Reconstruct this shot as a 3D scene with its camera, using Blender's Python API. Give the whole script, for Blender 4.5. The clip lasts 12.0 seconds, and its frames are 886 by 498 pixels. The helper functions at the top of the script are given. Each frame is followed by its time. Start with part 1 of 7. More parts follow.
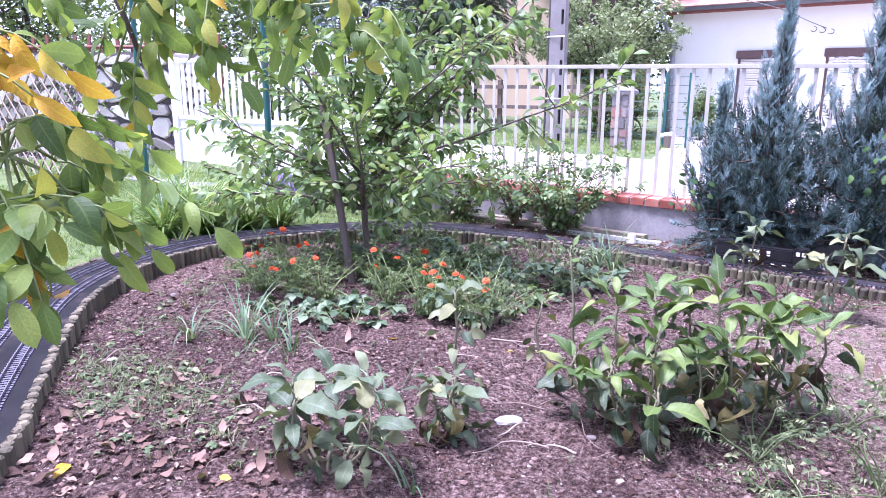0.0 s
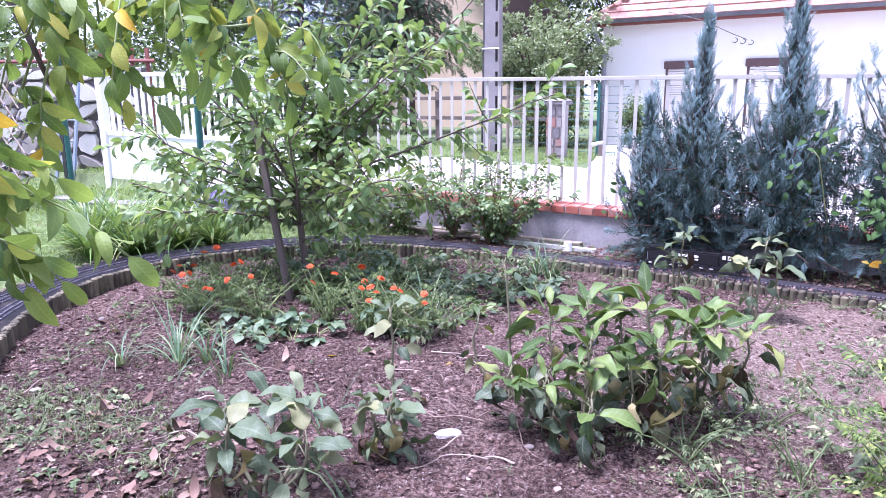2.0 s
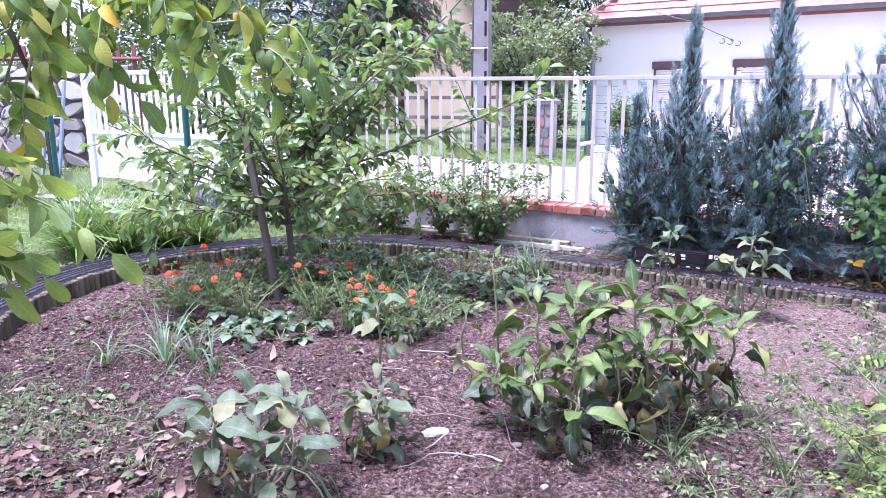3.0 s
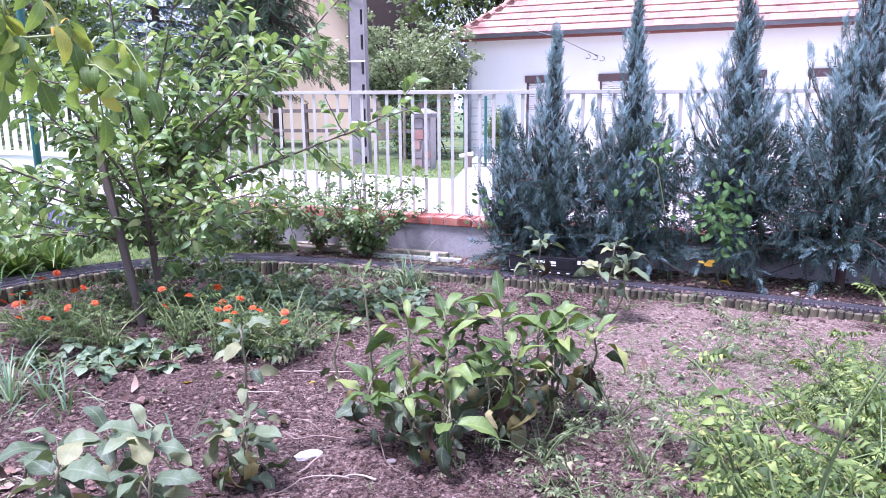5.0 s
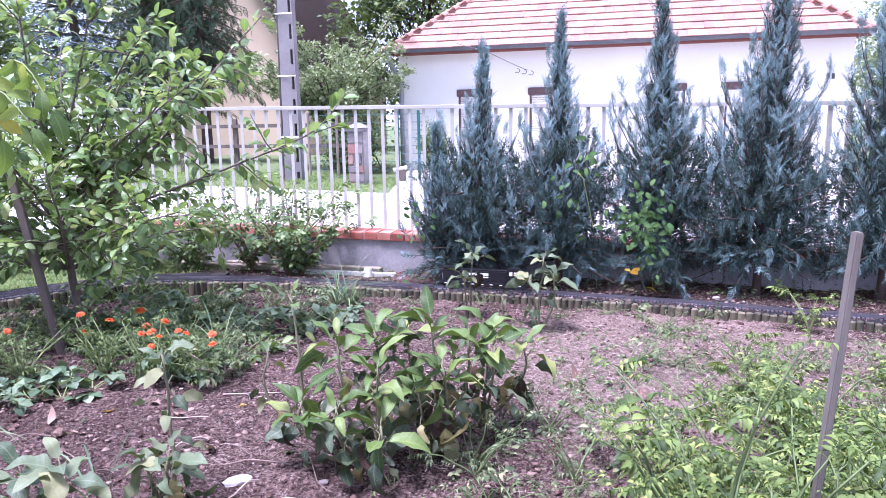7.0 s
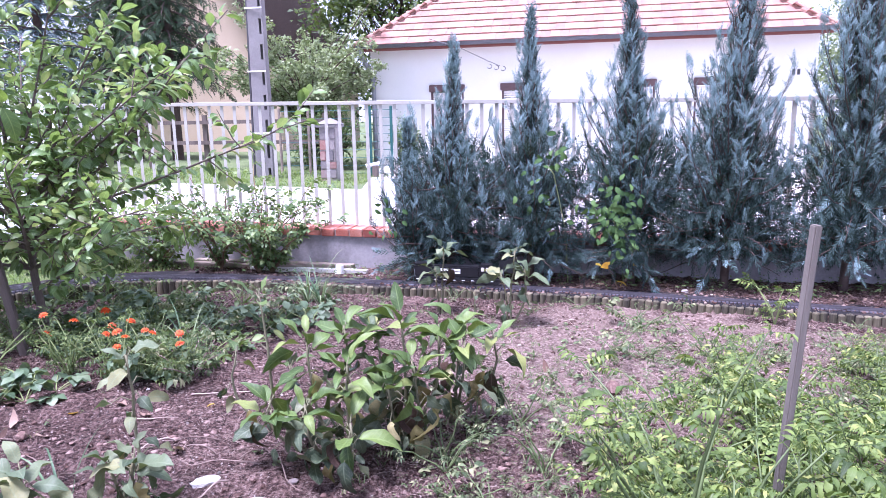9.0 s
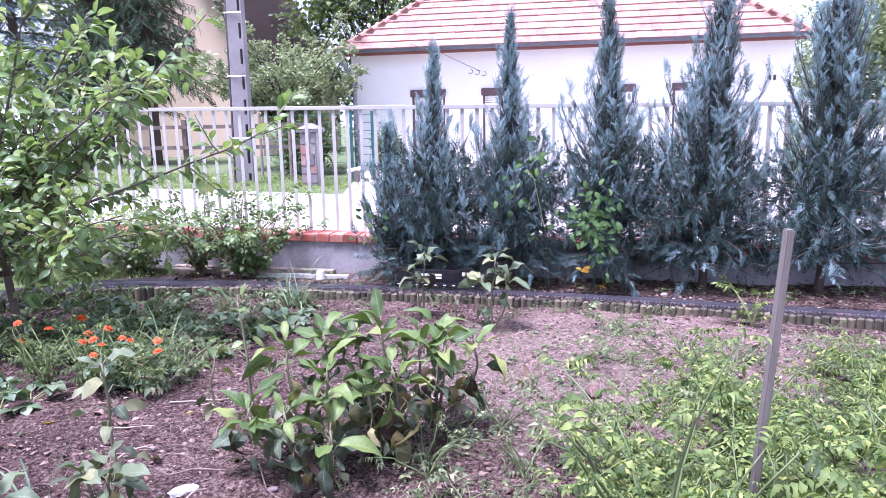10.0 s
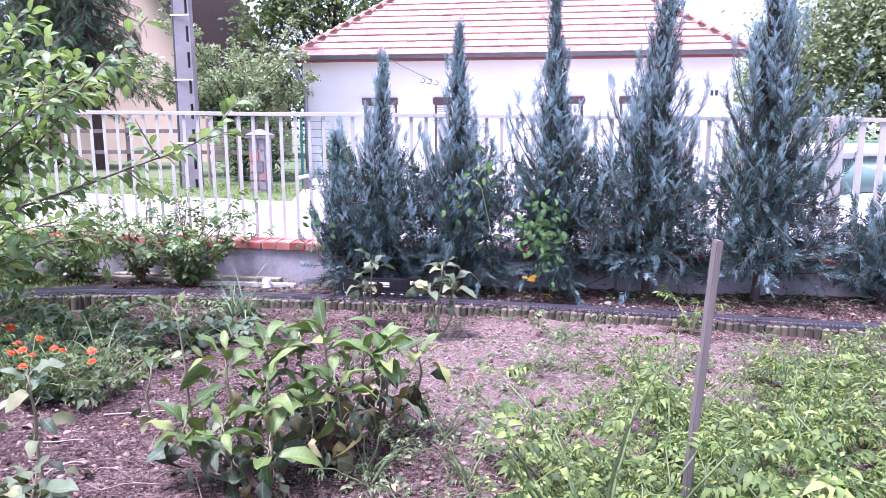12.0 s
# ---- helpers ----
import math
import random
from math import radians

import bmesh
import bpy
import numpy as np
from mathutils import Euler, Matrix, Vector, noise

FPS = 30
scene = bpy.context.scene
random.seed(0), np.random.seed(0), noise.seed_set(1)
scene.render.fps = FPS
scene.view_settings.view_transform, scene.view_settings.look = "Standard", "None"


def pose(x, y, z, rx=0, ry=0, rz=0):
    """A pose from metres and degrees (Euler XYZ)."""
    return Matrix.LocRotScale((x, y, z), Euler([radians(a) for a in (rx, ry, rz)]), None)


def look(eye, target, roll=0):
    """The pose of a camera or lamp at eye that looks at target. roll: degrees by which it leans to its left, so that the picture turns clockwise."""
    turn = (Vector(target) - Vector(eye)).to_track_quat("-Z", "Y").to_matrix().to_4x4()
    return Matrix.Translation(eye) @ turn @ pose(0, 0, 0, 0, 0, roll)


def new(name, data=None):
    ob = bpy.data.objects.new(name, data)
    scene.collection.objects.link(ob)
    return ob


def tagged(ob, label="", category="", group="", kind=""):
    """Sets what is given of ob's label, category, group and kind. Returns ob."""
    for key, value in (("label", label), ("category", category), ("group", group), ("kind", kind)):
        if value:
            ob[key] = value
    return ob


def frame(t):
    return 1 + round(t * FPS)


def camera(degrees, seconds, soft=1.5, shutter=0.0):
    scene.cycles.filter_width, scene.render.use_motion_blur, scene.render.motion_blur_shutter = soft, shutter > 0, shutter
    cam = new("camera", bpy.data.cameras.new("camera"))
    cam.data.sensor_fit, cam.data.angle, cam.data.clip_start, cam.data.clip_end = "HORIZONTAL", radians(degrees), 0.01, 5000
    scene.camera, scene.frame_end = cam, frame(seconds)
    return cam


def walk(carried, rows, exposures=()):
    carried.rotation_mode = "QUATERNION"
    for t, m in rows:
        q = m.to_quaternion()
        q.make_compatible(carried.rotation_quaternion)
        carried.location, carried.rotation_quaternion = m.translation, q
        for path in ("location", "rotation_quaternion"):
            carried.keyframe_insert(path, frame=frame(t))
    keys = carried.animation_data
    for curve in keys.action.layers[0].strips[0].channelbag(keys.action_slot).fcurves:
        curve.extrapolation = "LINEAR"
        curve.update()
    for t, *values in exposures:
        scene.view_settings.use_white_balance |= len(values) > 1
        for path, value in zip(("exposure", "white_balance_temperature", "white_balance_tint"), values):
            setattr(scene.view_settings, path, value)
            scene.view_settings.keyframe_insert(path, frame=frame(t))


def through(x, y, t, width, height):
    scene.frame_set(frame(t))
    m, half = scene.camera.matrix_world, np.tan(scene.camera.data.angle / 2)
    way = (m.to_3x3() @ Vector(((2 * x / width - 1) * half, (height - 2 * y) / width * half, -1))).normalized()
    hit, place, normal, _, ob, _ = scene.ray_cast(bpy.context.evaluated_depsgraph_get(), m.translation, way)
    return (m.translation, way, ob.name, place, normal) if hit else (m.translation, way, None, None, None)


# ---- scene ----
cam = camera(65.8, 12.0, soft=0.8)
PATH = [
    (0, (0.469, -0.585, 1.28), (-0.67, 0.994, 0.826), 0.2),
    (0.5, (0.475, -0.585, 1.289), (-0.626, 1.025, 0.849), 0.0),
    (1, (0.486, -0.583, 1.287), (-0.589, 1.049, 0.862), -0.3),
    (1.5, (0.497, -0.569, 1.293), (-0.545, 1.085, 0.869), -0.5),
    (2, (0.502, -0.567, 1.299), (-0.504, 1.108, 0.874), -0.4),
    (2.5, (0.506, -0.569, 1.295), (-0.49, 1.113, 0.872), -0.3),
    (4.3, (0.544, -0.542, 1.298), (-0.289, 1.224, 0.868), 0.1),
    (4.5, (0.557, -0.538, 1.302), (-0.237, 1.249, 0.879), 0.1),
    (5, (0.579, -0.521, 1.307), (-0.11, 1.315, 0.913), -0.4),
    (5.5, (0.586, -0.518, 1.314), (-0.054, 1.337, 0.928), -0.6),
    (6, (0.591, -0.517, 1.316), (-0.025, 1.348, 0.942), -0.5),
    (6.5, (0.605, -0.515, 1.318), (0.039, 1.368, 0.953), -0.9),
    (7, (0.619, -0.514, 1.318), (0.1, 1.384, 0.959), -0.9),
    (9, (0.639, -0.502, 1.317), (0.192, 1.411, 0.945), -1.0),
    (9.5, (0.647, -0.498, 1.318), (0.226, 1.422, 0.952), -1.1),
    (10, (0.649, -0.501, 1.32), (0.252, 1.426, 0.96), -1.0),
    (10.5, (0.651, -0.5, 1.317), (0.27, 1.429, 0.955), -1.0),
    (11, (0.657, -0.504, 1.319), (0.306, 1.434, 0.967), -1.1),
    (11.5, (0.662, -0.505, 1.318), (0.331, 1.437, 0.971), -0.7),
    (12, (0.683, -0.496, 1.321), (0.422, 1.458, 0.984), -0.0),
]
walk(cam, [(t, look(eye, target, roll)) for t, eye, target, roll in PATH],
     exposures=[(0.0, 2.15, 5340, 37), (1.2, 2.15, 5340, 37), (2.0, 2.05, 5340, 35), (7.0, 2.01, 5370, 35), (11.0, 2.06, 5410, 39), (12.0, 2.12, 5410, 40)])

# ---- light ----
world = bpy.data.worlds.new("overcast_sky")
scene.world = world
world.use_nodes = True
wn = world.node_tree.nodes
sky = wn.new("ShaderNodeTexSky")
sky.sky_type, sky.sun_disc = "NISHITA", False
sky.sun_elevation, sky.sun_rotation = radians(73), radians(221)
sky.air_density, sky.dust_density, sky.ozone_density = 1.0, 1.5, 1.0
wn["Background"].inputs["Strength"].default_value = 0.062
veil = wn.new("ShaderNodeMix")
veil.data_type = "RGBA"
veil.inputs[0].default_value = 0.65
veil.inputs[7].default_value = (8.0, 8.5, 9.4, 1)
world.node_tree.links.new(sky.outputs[0], veil.inputs[6])
world.node_tree.links.new(veil.outputs[2], wn["Background"].inputs["Color"])
sun = new("sun", bpy.data.lights.new("sun", "SUN"))
sun.data.energy, sun.data.angle, sun.data.color = 3.25, radians(18), (1.0, 0.97, 0.94)
sun.matrix_world = look((-4.0, -4.6, 20.0), (0, 0, 0))

# ---- materials ----
def nodes_of(name):
    m = bpy.data.materials.new(name)
    m.use_nodes = True
    nt = m.node_tree
    return m, nt, nt.nodes["Principled BSDF"], nt.nodes["Material Output"]


def ramp(nt, fac, stops):
    r = nt.nodes.new("ShaderNodeValToRGB")
    el = r.color_ramp.elements
    while len(el) < len(stops):
        el.new(0.5)
    for e, (p, c) in zip(el, stops):
        e.position, e.color = p, (*c, 1)
    nt.links.new(fac, r.inputs[0])
    return r.outputs[0]


def noise_of(nt, scale, detail=6, rough=0.6, coord=None):
    n = nt.nodes.new("ShaderNodeTexNoise")
    n.inputs["Scale"].default_value, n.inputs["Detail"].default_value = scale, detail
    n.inputs["Roughness"].default_value = rough
    if coord is not None:
        nt.links.new(coord, n.inputs["Vector"])
    return n.outputs["Fac"]


def mixed(nt, fac, a, b, kind="MIX"):
    x = nt.nodes.new("ShaderNodeMix")
    x.data_type, x.blend_type = "RGBA", kind
    for sock, v in ((x.inputs[0], fac), (x.inputs[6], a), (x.inputs[7], b)):
        if isinstance(v, (int, float)):
            sock.default_value = v
        elif isinstance(v, tuple):
            sock.default_value = (*v, 1)
        else:
            nt.links.new(v, sock)
    return x.outputs[2]


def maths(nt, op, a, b=0.0):
    x = nt.nodes.new("ShaderNodeMath")
    x.operation = op
    for sock, v in zip(x.inputs, (a, b)):
        if isinstance(v, (int, float)):
            sock.default_value = v
        else:
            nt.links.new(v, sock)
    return x.outputs[0]


def own_random(nt):
    """A random number for each object and each loose piece of a mesh."""
    a = nt.nodes.new("ShaderNodeObjectInfo").outputs["Random"]
    b = nt.nodes.new("ShaderNodeNewGeometry").outputs["Random Per Island"]
    return maths(nt, "FRACT", maths(nt, "ADD", a, b))


def bumped(nt, bsdf, height, strength, distance=0.01):
    b = nt.nodes.new("ShaderNodeBump")
    b.inputs["Strength"].default_value, b.inputs["Distance"].default_value = strength, distance
    nt.links.new(height, b.inputs["Height"])
    nt.links.new(b.outputs[0], bsdf.inputs["Normal"])


def surface(name, stops, scale, rough=0.85, fine=None, bump=0.4, depth=0.005, metal=0.0, vary=0.0, stain=None, stretch=None, gloss=0.5):
    """Painted, mineral or wooden surfaces: a coarse mottle, a fine grain, a stain, and relief."""
    m, nt, bs, out = nodes_of(name)
    tc = nt.nodes.new("ShaderNodeTexCoord").outputs["Object"]
    if stretch:
        mp = nt.nodes.new("ShaderNodeMapping")
        mp.inputs["Scale"].default_value = stretch
        nt.links.new(tc, mp.inputs["Vector"])
        tc = mp.outputs[0]
    big, small = noise_of(nt, scale, 5, 0.6, tc), noise_of(nt, fine or scale * 9, 6, 0.7, tc)
    fac = maths(nt, "ADD", maths(nt, "MULTIPLY", big, 0.55), maths(nt, "MULTIPLY", small, 0.45))
    if vary:
        fac = maths(nt, "ADD", fac, maths(nt, "MULTIPLY", maths(nt, "SUBTRACT", own_random(nt), 0.5), vary))
    col = ramp(nt, fac, stops)
    if stain:
        colour, amount, s2 = stain
        spots = ramp(nt, noise_of(nt, s2, 4, 0.55, tc), [(0.52, (0, 0, 0)), (0.7, (amount, amount, amount))])
        col = mixed(nt, spots, col, colour)
    nt.links.new(col, bs.inputs["Base Color"])
    bs.inputs["Roughness"].default_value, bs.inputs["Metallic"].default_value = rough, metal
    bs.inputs["Specular IOR Level"].default_value = gloss
    bumped(nt, bs, small, bump, depth)
    return m


def foliage(name, stops, rough=0.5, through=0.3, vein=0.25, spot=None, tip=None, gloss=0.4):
    """Leaves: a colour for each leaf, lighter veins, spots, and light that comes through."""
    m, nt, bs, out = nodes_of(name)
    uv = nt.nodes.new("ShaderNodeUVMap").outputs[0]
    sp = nt.nodes.new("ShaderNodeSeparateXYZ")
    nt.links.new(uv, sp.inputs[0])
    u, v = sp.outputs[0], maths(nt, "ABSOLUTE", sp.outputs[1])
    geo = nt.nodes.new("ShaderNodeTexCoord").outputs["Object"]
    rnd = own_random(nt)
    mott = noise_of(nt, 30, 4, 0.6, geo)
    fac = maths(nt, "ADD", rnd, maths(nt, "MULTIPLY", maths(nt, "SUBTRACT", mott, 0.5), 0.5))
    col = ramp(nt, fac, stops)
    mid = ramp(nt, v, [(0.02, (1, 1, 1)), (0.12, (0, 0, 0))])
    side = maths(nt, "SINE", maths(nt, "MULTIPLY", maths(nt, "SUBTRACT", u, maths(nt, "MULTIPLY", v, 0.18)), 50.0))
    ribs = ramp(nt, side, [(0.8, (0, 0, 0)), (1.0, (0.5, 0.5, 0.5))])
    veins = maths(nt, "MULTIPLY", maths(nt, "MAXIMUM", mid, ribs), vein)
    light = tuple(min(1, c * 1.9 + 0.05) for c in stops[len(stops) // 2][1])
    col = mixed(nt, veins, col, light)
    if spot:
        colour, amount = spot
        s = ramp(nt, noise_of(nt, 55, 3, 0.5, geo), [(0.6, (0, 0, 0)), (0.68, (amount, amount, amount))])
        col = mixed(nt, s, col, colour)
    if tip:
        colour, start = tip
        col = mixed(nt, ramp(nt, u, [(start, (0, 0, 0)), (1.0, (0.8, 0.8, 0.8))]), col, colour)
    nt.links.new(col, bs.inputs["Base Color"])
    bs.inputs["Roughness"].default_value = rough
    bs.inputs["Specular IOR Level"].default_value = gloss
    bumped(nt, bs, maths(nt, "ADD", maths(nt, "MULTIPLY", side, 0.12), mott), 0.35, 0.003)
    tr = nt.nodes.new("ShaderNodeBsdfTranslucent")
    nt.links.new(mixed(nt, 0.35, col, (0.3, 0.42, 0.04)), tr.inputs[0])
    mx = nt.nodes.new("ShaderNodeMixShader")
    mx.inputs[0].default_value = through
    nt.links.new(bs.outputs[0], mx.inputs[1])
    nt.links.new(tr.outputs[0], mx.inputs[2])
    nt.links.new(mx.outputs[0], out.inputs["Surface"])
    return m


def glass(name, tint, rough=0.05):
    m, nt, bs, out = nodes_of(name)
    bs.inputs["Base Color"].default_value = (*tint, 1)
    bs.inputs["Transmission Weight"].default_value = 1.0
    bs.inputs["Roughness"].default_value = rough
    return m


M = {}
def soil_material():
    """Crumbly reddish soil: darker patches, crumbs, pale grit."""
    m, nt, bs, out = nodes_of("soil")
    tc = nt.nodes.new("ShaderNodeTexCoord").outputs["Object"]
    crumb, patch, grain = noise_of(nt, 55, 8, 0.75, tc), noise_of(nt, 2.3, 4, 0.6, tc), noise_of(nt, 260, 3, 0.7, tc)
    col = ramp(nt, crumb, [(0.35, (0.011, 0.007, 0.0065)), (0.455, (0.09, 0.053, 0.047)), (0.54, (0.235, 0.15, 0.132)), (0.63, (0.5, 0.37, 0.33))])
    darkened = mixed(nt, 1.0, col, (0.36, 0.32, 0.32), "MULTIPLY")
    col = mixed(nt, ramp(nt, patch, [(0.44, (0.72, 0.72, 0.72)), (0.62, (0, 0, 0))]), col, darkened)
    col = mixed(nt, ramp(nt, noise_of(nt, 9, 5, 0.65, tc), [(0.38, (0.6, 0.6, 0.6)), (0.52, (0, 0, 0))]), col, darkened)
    place = nt.nodes.new("ShaderNodeVectorMath")
    place.operation = "DISTANCE"
    nt.links.new(tc, place.inputs[0])
    place.inputs[1].default_value = (1.0, 3.3, 0.0)
    away = maths(nt, "ADD", maths(nt, "MULTIPLY", place.outputs["Value"], 0.45), maths(nt, "MULTIPLY", noise_of(nt, 3.1, 5, 0.65, tc), 0.9))
    dry = ramp(nt, away, [(0.85, (0.8, 0.8, 0.8)), (1.2, (0, 0, 0))])
    col = mixed(nt, dry, col, ramp(nt, crumb, [(0.34, (0.1, 0.066, 0.056)), (0.5, (0.29, 0.205, 0.175)), (0.66, (0.5, 0.385, 0.335))]))
    # darker around this point of the bed, with a ragged edge
    dark_zone = nt.nodes.new("ShaderNodeVectorMath")
    dark_zone.operation = "DISTANCE"
    nt.links.new(tc, dark_zone.inputs[0])
    dark_zone.inputs[1].default_value = (-2.4, 1.1, 0.0)
    near = maths(nt, "ADD", maths(nt, "MULTIPLY", dark_zone.outputs["Value"], 0.4), maths(nt, "MULTIPLY", noise_of(nt, 2.6, 5, 0.65, tc), 0.9))
    col = mixed(nt, ramp(nt, near, [(0.65, (0.5, 0.5, 0.5)), (1.15, (0, 0, 0))]), col, darkened)
    grit = ramp(nt, grain, [(0.6, (0, 0, 0)), (0.68, (0.85, 0.85, 0.85))])
    col = mixed(nt, grit, col, (0.56, 0.48, 0.45))
    dots = nt.nodes.new("ShaderNodeTexVoronoi")
    dots.inputs["Scale"].default_value = 42
    nt.links.new(tc, dots.inputs["Vector"])
    near_dot = maths(nt, "LESS_THAN", dots.outputs["Distance"], 0.2)
    some = maths(nt, "MULTIPLY", near_dot, maths(nt, "GREATER_THAN", noise_of(nt, 60, 2, 0.5, tc), 0.53))
    col = mixed(nt, some, col, (0.42, 0.35, 0.32))
    nt.links.new(col, bs.inputs["Base Color"])
    bs.inputs["Roughness"].default_value = 0.95
    bs.inputs["Specular IOR Level"].default_value = 0.15
    bumped(nt, bs, maths(nt, "ADD", crumb, maths(nt, "MULTIPLY", grain, 0.3)), 1.0, 0.035)
    return m


M["soil"] = soil_material()
M["clod"] = surface("soil_clod", [(0.3, (0.05, 0.028, 0.023)), (0.55, (0.14, 0.087, 0.074)), (0.75, (0.28, 0.2, 0.175))], 20, 0.95, 90, 0.6, 0.01, vary=0.5, gloss=0.15)
M["pebble"] = surface("pebble", [(0.3, (0.16, 0.13, 0.12)), (0.6, (0.33, 0.28, 0.26)), (0.8, (0.55, 0.5, 0.47))], 30, 0.8, 200, 0.3, vary=0.6)
M["lawn"] = surface("lawn_soil", [(0.3, (0.055, 0.09, 0.025)), (0.55, (0.12, 0.16, 0.05)), (0.75, (0.24, 0.22, 0.12))], 3, 0.95, 60, 1.0, 0.02)
M["verge"] = surface("verge_grass", [(0.3, (0.06, 0.085, 0.03)), (0.6, (0.11, 0.145, 0.055)), (0.8, (0.18, 0.19, 0.1))], 2, 0.95, 40, 0.8, 0.02)
M["felt"] = surface("roofing_felt", [(0.3, (0.009, 0.009, 0.011)), (0.6, (0.02, 0.019, 0.021)), (0.8, (0.045, 0.042, 0.043))], 6, 0.9, 160, 0.7, 0.004, stain=((0.1, 0.075, 0.065), 0.5, 4), gloss=0.1)
M["road"] = surface("pale_road", [(0.3, (0.4, 0.37, 0.36)), (0.6, (0.5, 0.47, 0.46)), (0.8, (0.58, 0.55, 0.54))], 1.5, 0.9, 60, 0.4)
M["render"] = surface("grey_render", [(0.3, (0.21, 0.19, 0.2)), (0.55, (0.33, 0.31, 0.325)), (0.8, (0.44, 0.42, 0.43))], 2.5, 0.92, 40, 0.5, 0.004, stain=((0.13, 0.115, 0.12), 0.6, 3.0))
M["brick"] = surface("red_brick", [(0.25, (0.2, 0.055, 0.04)), (0.5, (0.36, 0.11, 0.075)), (0.8, (0.5, 0.24, 0.18))], 9, 0.9, 70, 0.6, 0.004, vary=0.45, stain=((0.42, 0.33, 0.3), 0.5, 9))
M["mortar"] = surface("mortar", [(0.3, (0.22, 0.2, 0.19)), (0.7, (0.38, 0.35, 0.33))], 12, 0.95)
M["cream_paint"] = surface("cream_paint", [(0.3, (0.37, 0.345, 0.305)), (0.6, (0.48, 0.455, 0.415)), (0.8, (0.56, 0.535, 0.49))], 4, 0.55, 50, 0.2, 0.002, stain=((0.42, 0.34, 0.26), 0.4, 9))
M["white_paint"] = surface("white_paint", [(0.3, (0.72, 0.71, 0.7)), (0.7, (0.83, 0.82, 0.81))], 3, 0.5, 40, 0.15, 0.002)
M["plaster"] = surface("white_plaster", [(0.3, (0.63, 0.625, 0.58)), (0.55, (0.7, 0.695, 0.65)), (0.8, (0.74, 0.735, 0.69))], 0.8, 0.9, 30, 0.3, 0.003, stain=((0.66, 0.62, 0.58), 0.35, 1.2))
M["yellow_plaster"] = surface("cream_plaster", [(0.3, (0.5, 0.385, 0.27)), (0.6, (0.58, 0.46, 0.34)), (0.8, (0.64, 0.52, 0.4))], 0.8, 0.9, 30, 0.3)
M["tile"] = surface("roof_tile", [(0.2, (0.21, 0.105, 0.085)), (0.5, (0.33, 0.185, 0.152)), (0.8, (0.42, 0.265, 0.225))], 3, 0.9, 40, 0.4, 0.004, vary=0.2, stain=((0.25, 0.15, 0.12), 0.4, 2.2), gloss=0.2)
M["zinc"] = surface("zinc", [(0.3, (0.2, 0.21, 0.235)), (0.7, (0.3, 0.31, 0.345))], 6, 0.55, 60, 0.1, 0.001, metal=0.25)
M["brown_trim"] = surface("brown_trim", [(0.3, (0.06, 0.03, 0.03)), (0.7, (0.11, 0.06, 0.055))], 8, 0.5)
M["shutter"] = surface("shutter", [(0.3, (0.6, 0.56, 0.53)), (0.7, (0.7, 0.66, 0.63))], 6, 0.5, 60, 0.1)
M["concrete"] = surface("concrete", [(0.3, (0.13, 0.12, 0.12)), (0.55, (0.21, 0.195, 0.195)), (0.8, (0.3, 0.285, 0.28))], 3, 0.9, 40, 0.5, 0.004, stain=((0.17, 0.15, 0.15), 0.5, 2.5))
M["log"] = surface("log_wood", [(0.2, (0.035, 0.03, 0.02)), (0.5, (0.1, 0.085, 0.055)), (0.8, (0.2, 0.17, 0.11))], 9, 0.9, 60, 0.9, 0.006, vary=0.5, stretch=(1, 1, 0.15), stain=((0.075, 0.085, 0.035), 0.7, 7))
M["stake"] = surface("stake_wood", [(0.2, (0.055, 0.041, 0.034)), (0.5, (0.12, 0.094, 0.08)), (0.8, (0.23, 0.19, 0.165))], 8, 0.9, 50, 0.9, 0.004, stretch=(1, 1, 0.08))
M["grey_stake"] = surface("grey_stake_wood", [(0.2, (0.07, 0.058, 0.05)), (0.5, (0.15, 0.128, 0.112)), (0.8, (0.27, 0.238, 0.215))], 8, 0.9, 50, 0.9, 0.004, stretch=(1, 1, 0.08))
M["plank"] = surface("old_plank", [(0.2, (0.12, 0.09, 0.07)), (0.5, (0.25, 0.2, 0.165)), (0.8, (0.42, 0.36, 0.31))], 6, 0.9, 50, 0.8, 0.004, stretch=(0.1, 1, 1))
M["bark"] = surface("bark", [(0.25, (0.05, 0.035, 0.03)), (0.5, (0.12, 0.09, 0.075)), (0.8, (0.22, 0.18, 0.15))], 14, 0.9, 70, 1.0, 0.006, stretch=(1, 1, 0.3))
M["dark_bark"] = surface("dark_bark", [(0.25, (0.035, 0.022, 0.018)), (0.6, (0.09, 0.06, 0.05)), (0.8, (0.15, 0.11, 0.09))], 14, 0.95, 70, 1.0, 0.006)
M["twig"] = surface("twig", [(0.25, (0.1, 0.06, 0.04)), (0.6, (0.2, 0.12, 0.075)), (0.8, (0.28, 0.2, 0.13))], 20, 0.8, 90, 0.6, 0.003)
M["green_stem"] = surface("green_stem", [(0.25, (0.12, 0.15, 0.05)), (0.6, (0.22, 0.27, 0.1)), (0.8, (0.3, 0.33, 0.16))], 20, 0.6, 90, 0.3, 0.002)
M["egg_stem"] = surface("aubergine_stem", [(0.25, (0.09, 0.085, 0.05)), (0.6, (0.17, 0.16, 0.09)), (0.8, (0.22, 0.16, 0.16))], 20, 0.7, 90, 0.3, 0.002)
M["green_metal"] = surface("green_metal", [(0.3, (0.006, 0.06, 0.055)), (0.7, (0.015, 0.11, 0.1))], 6, 0.45, 60, 0.1)
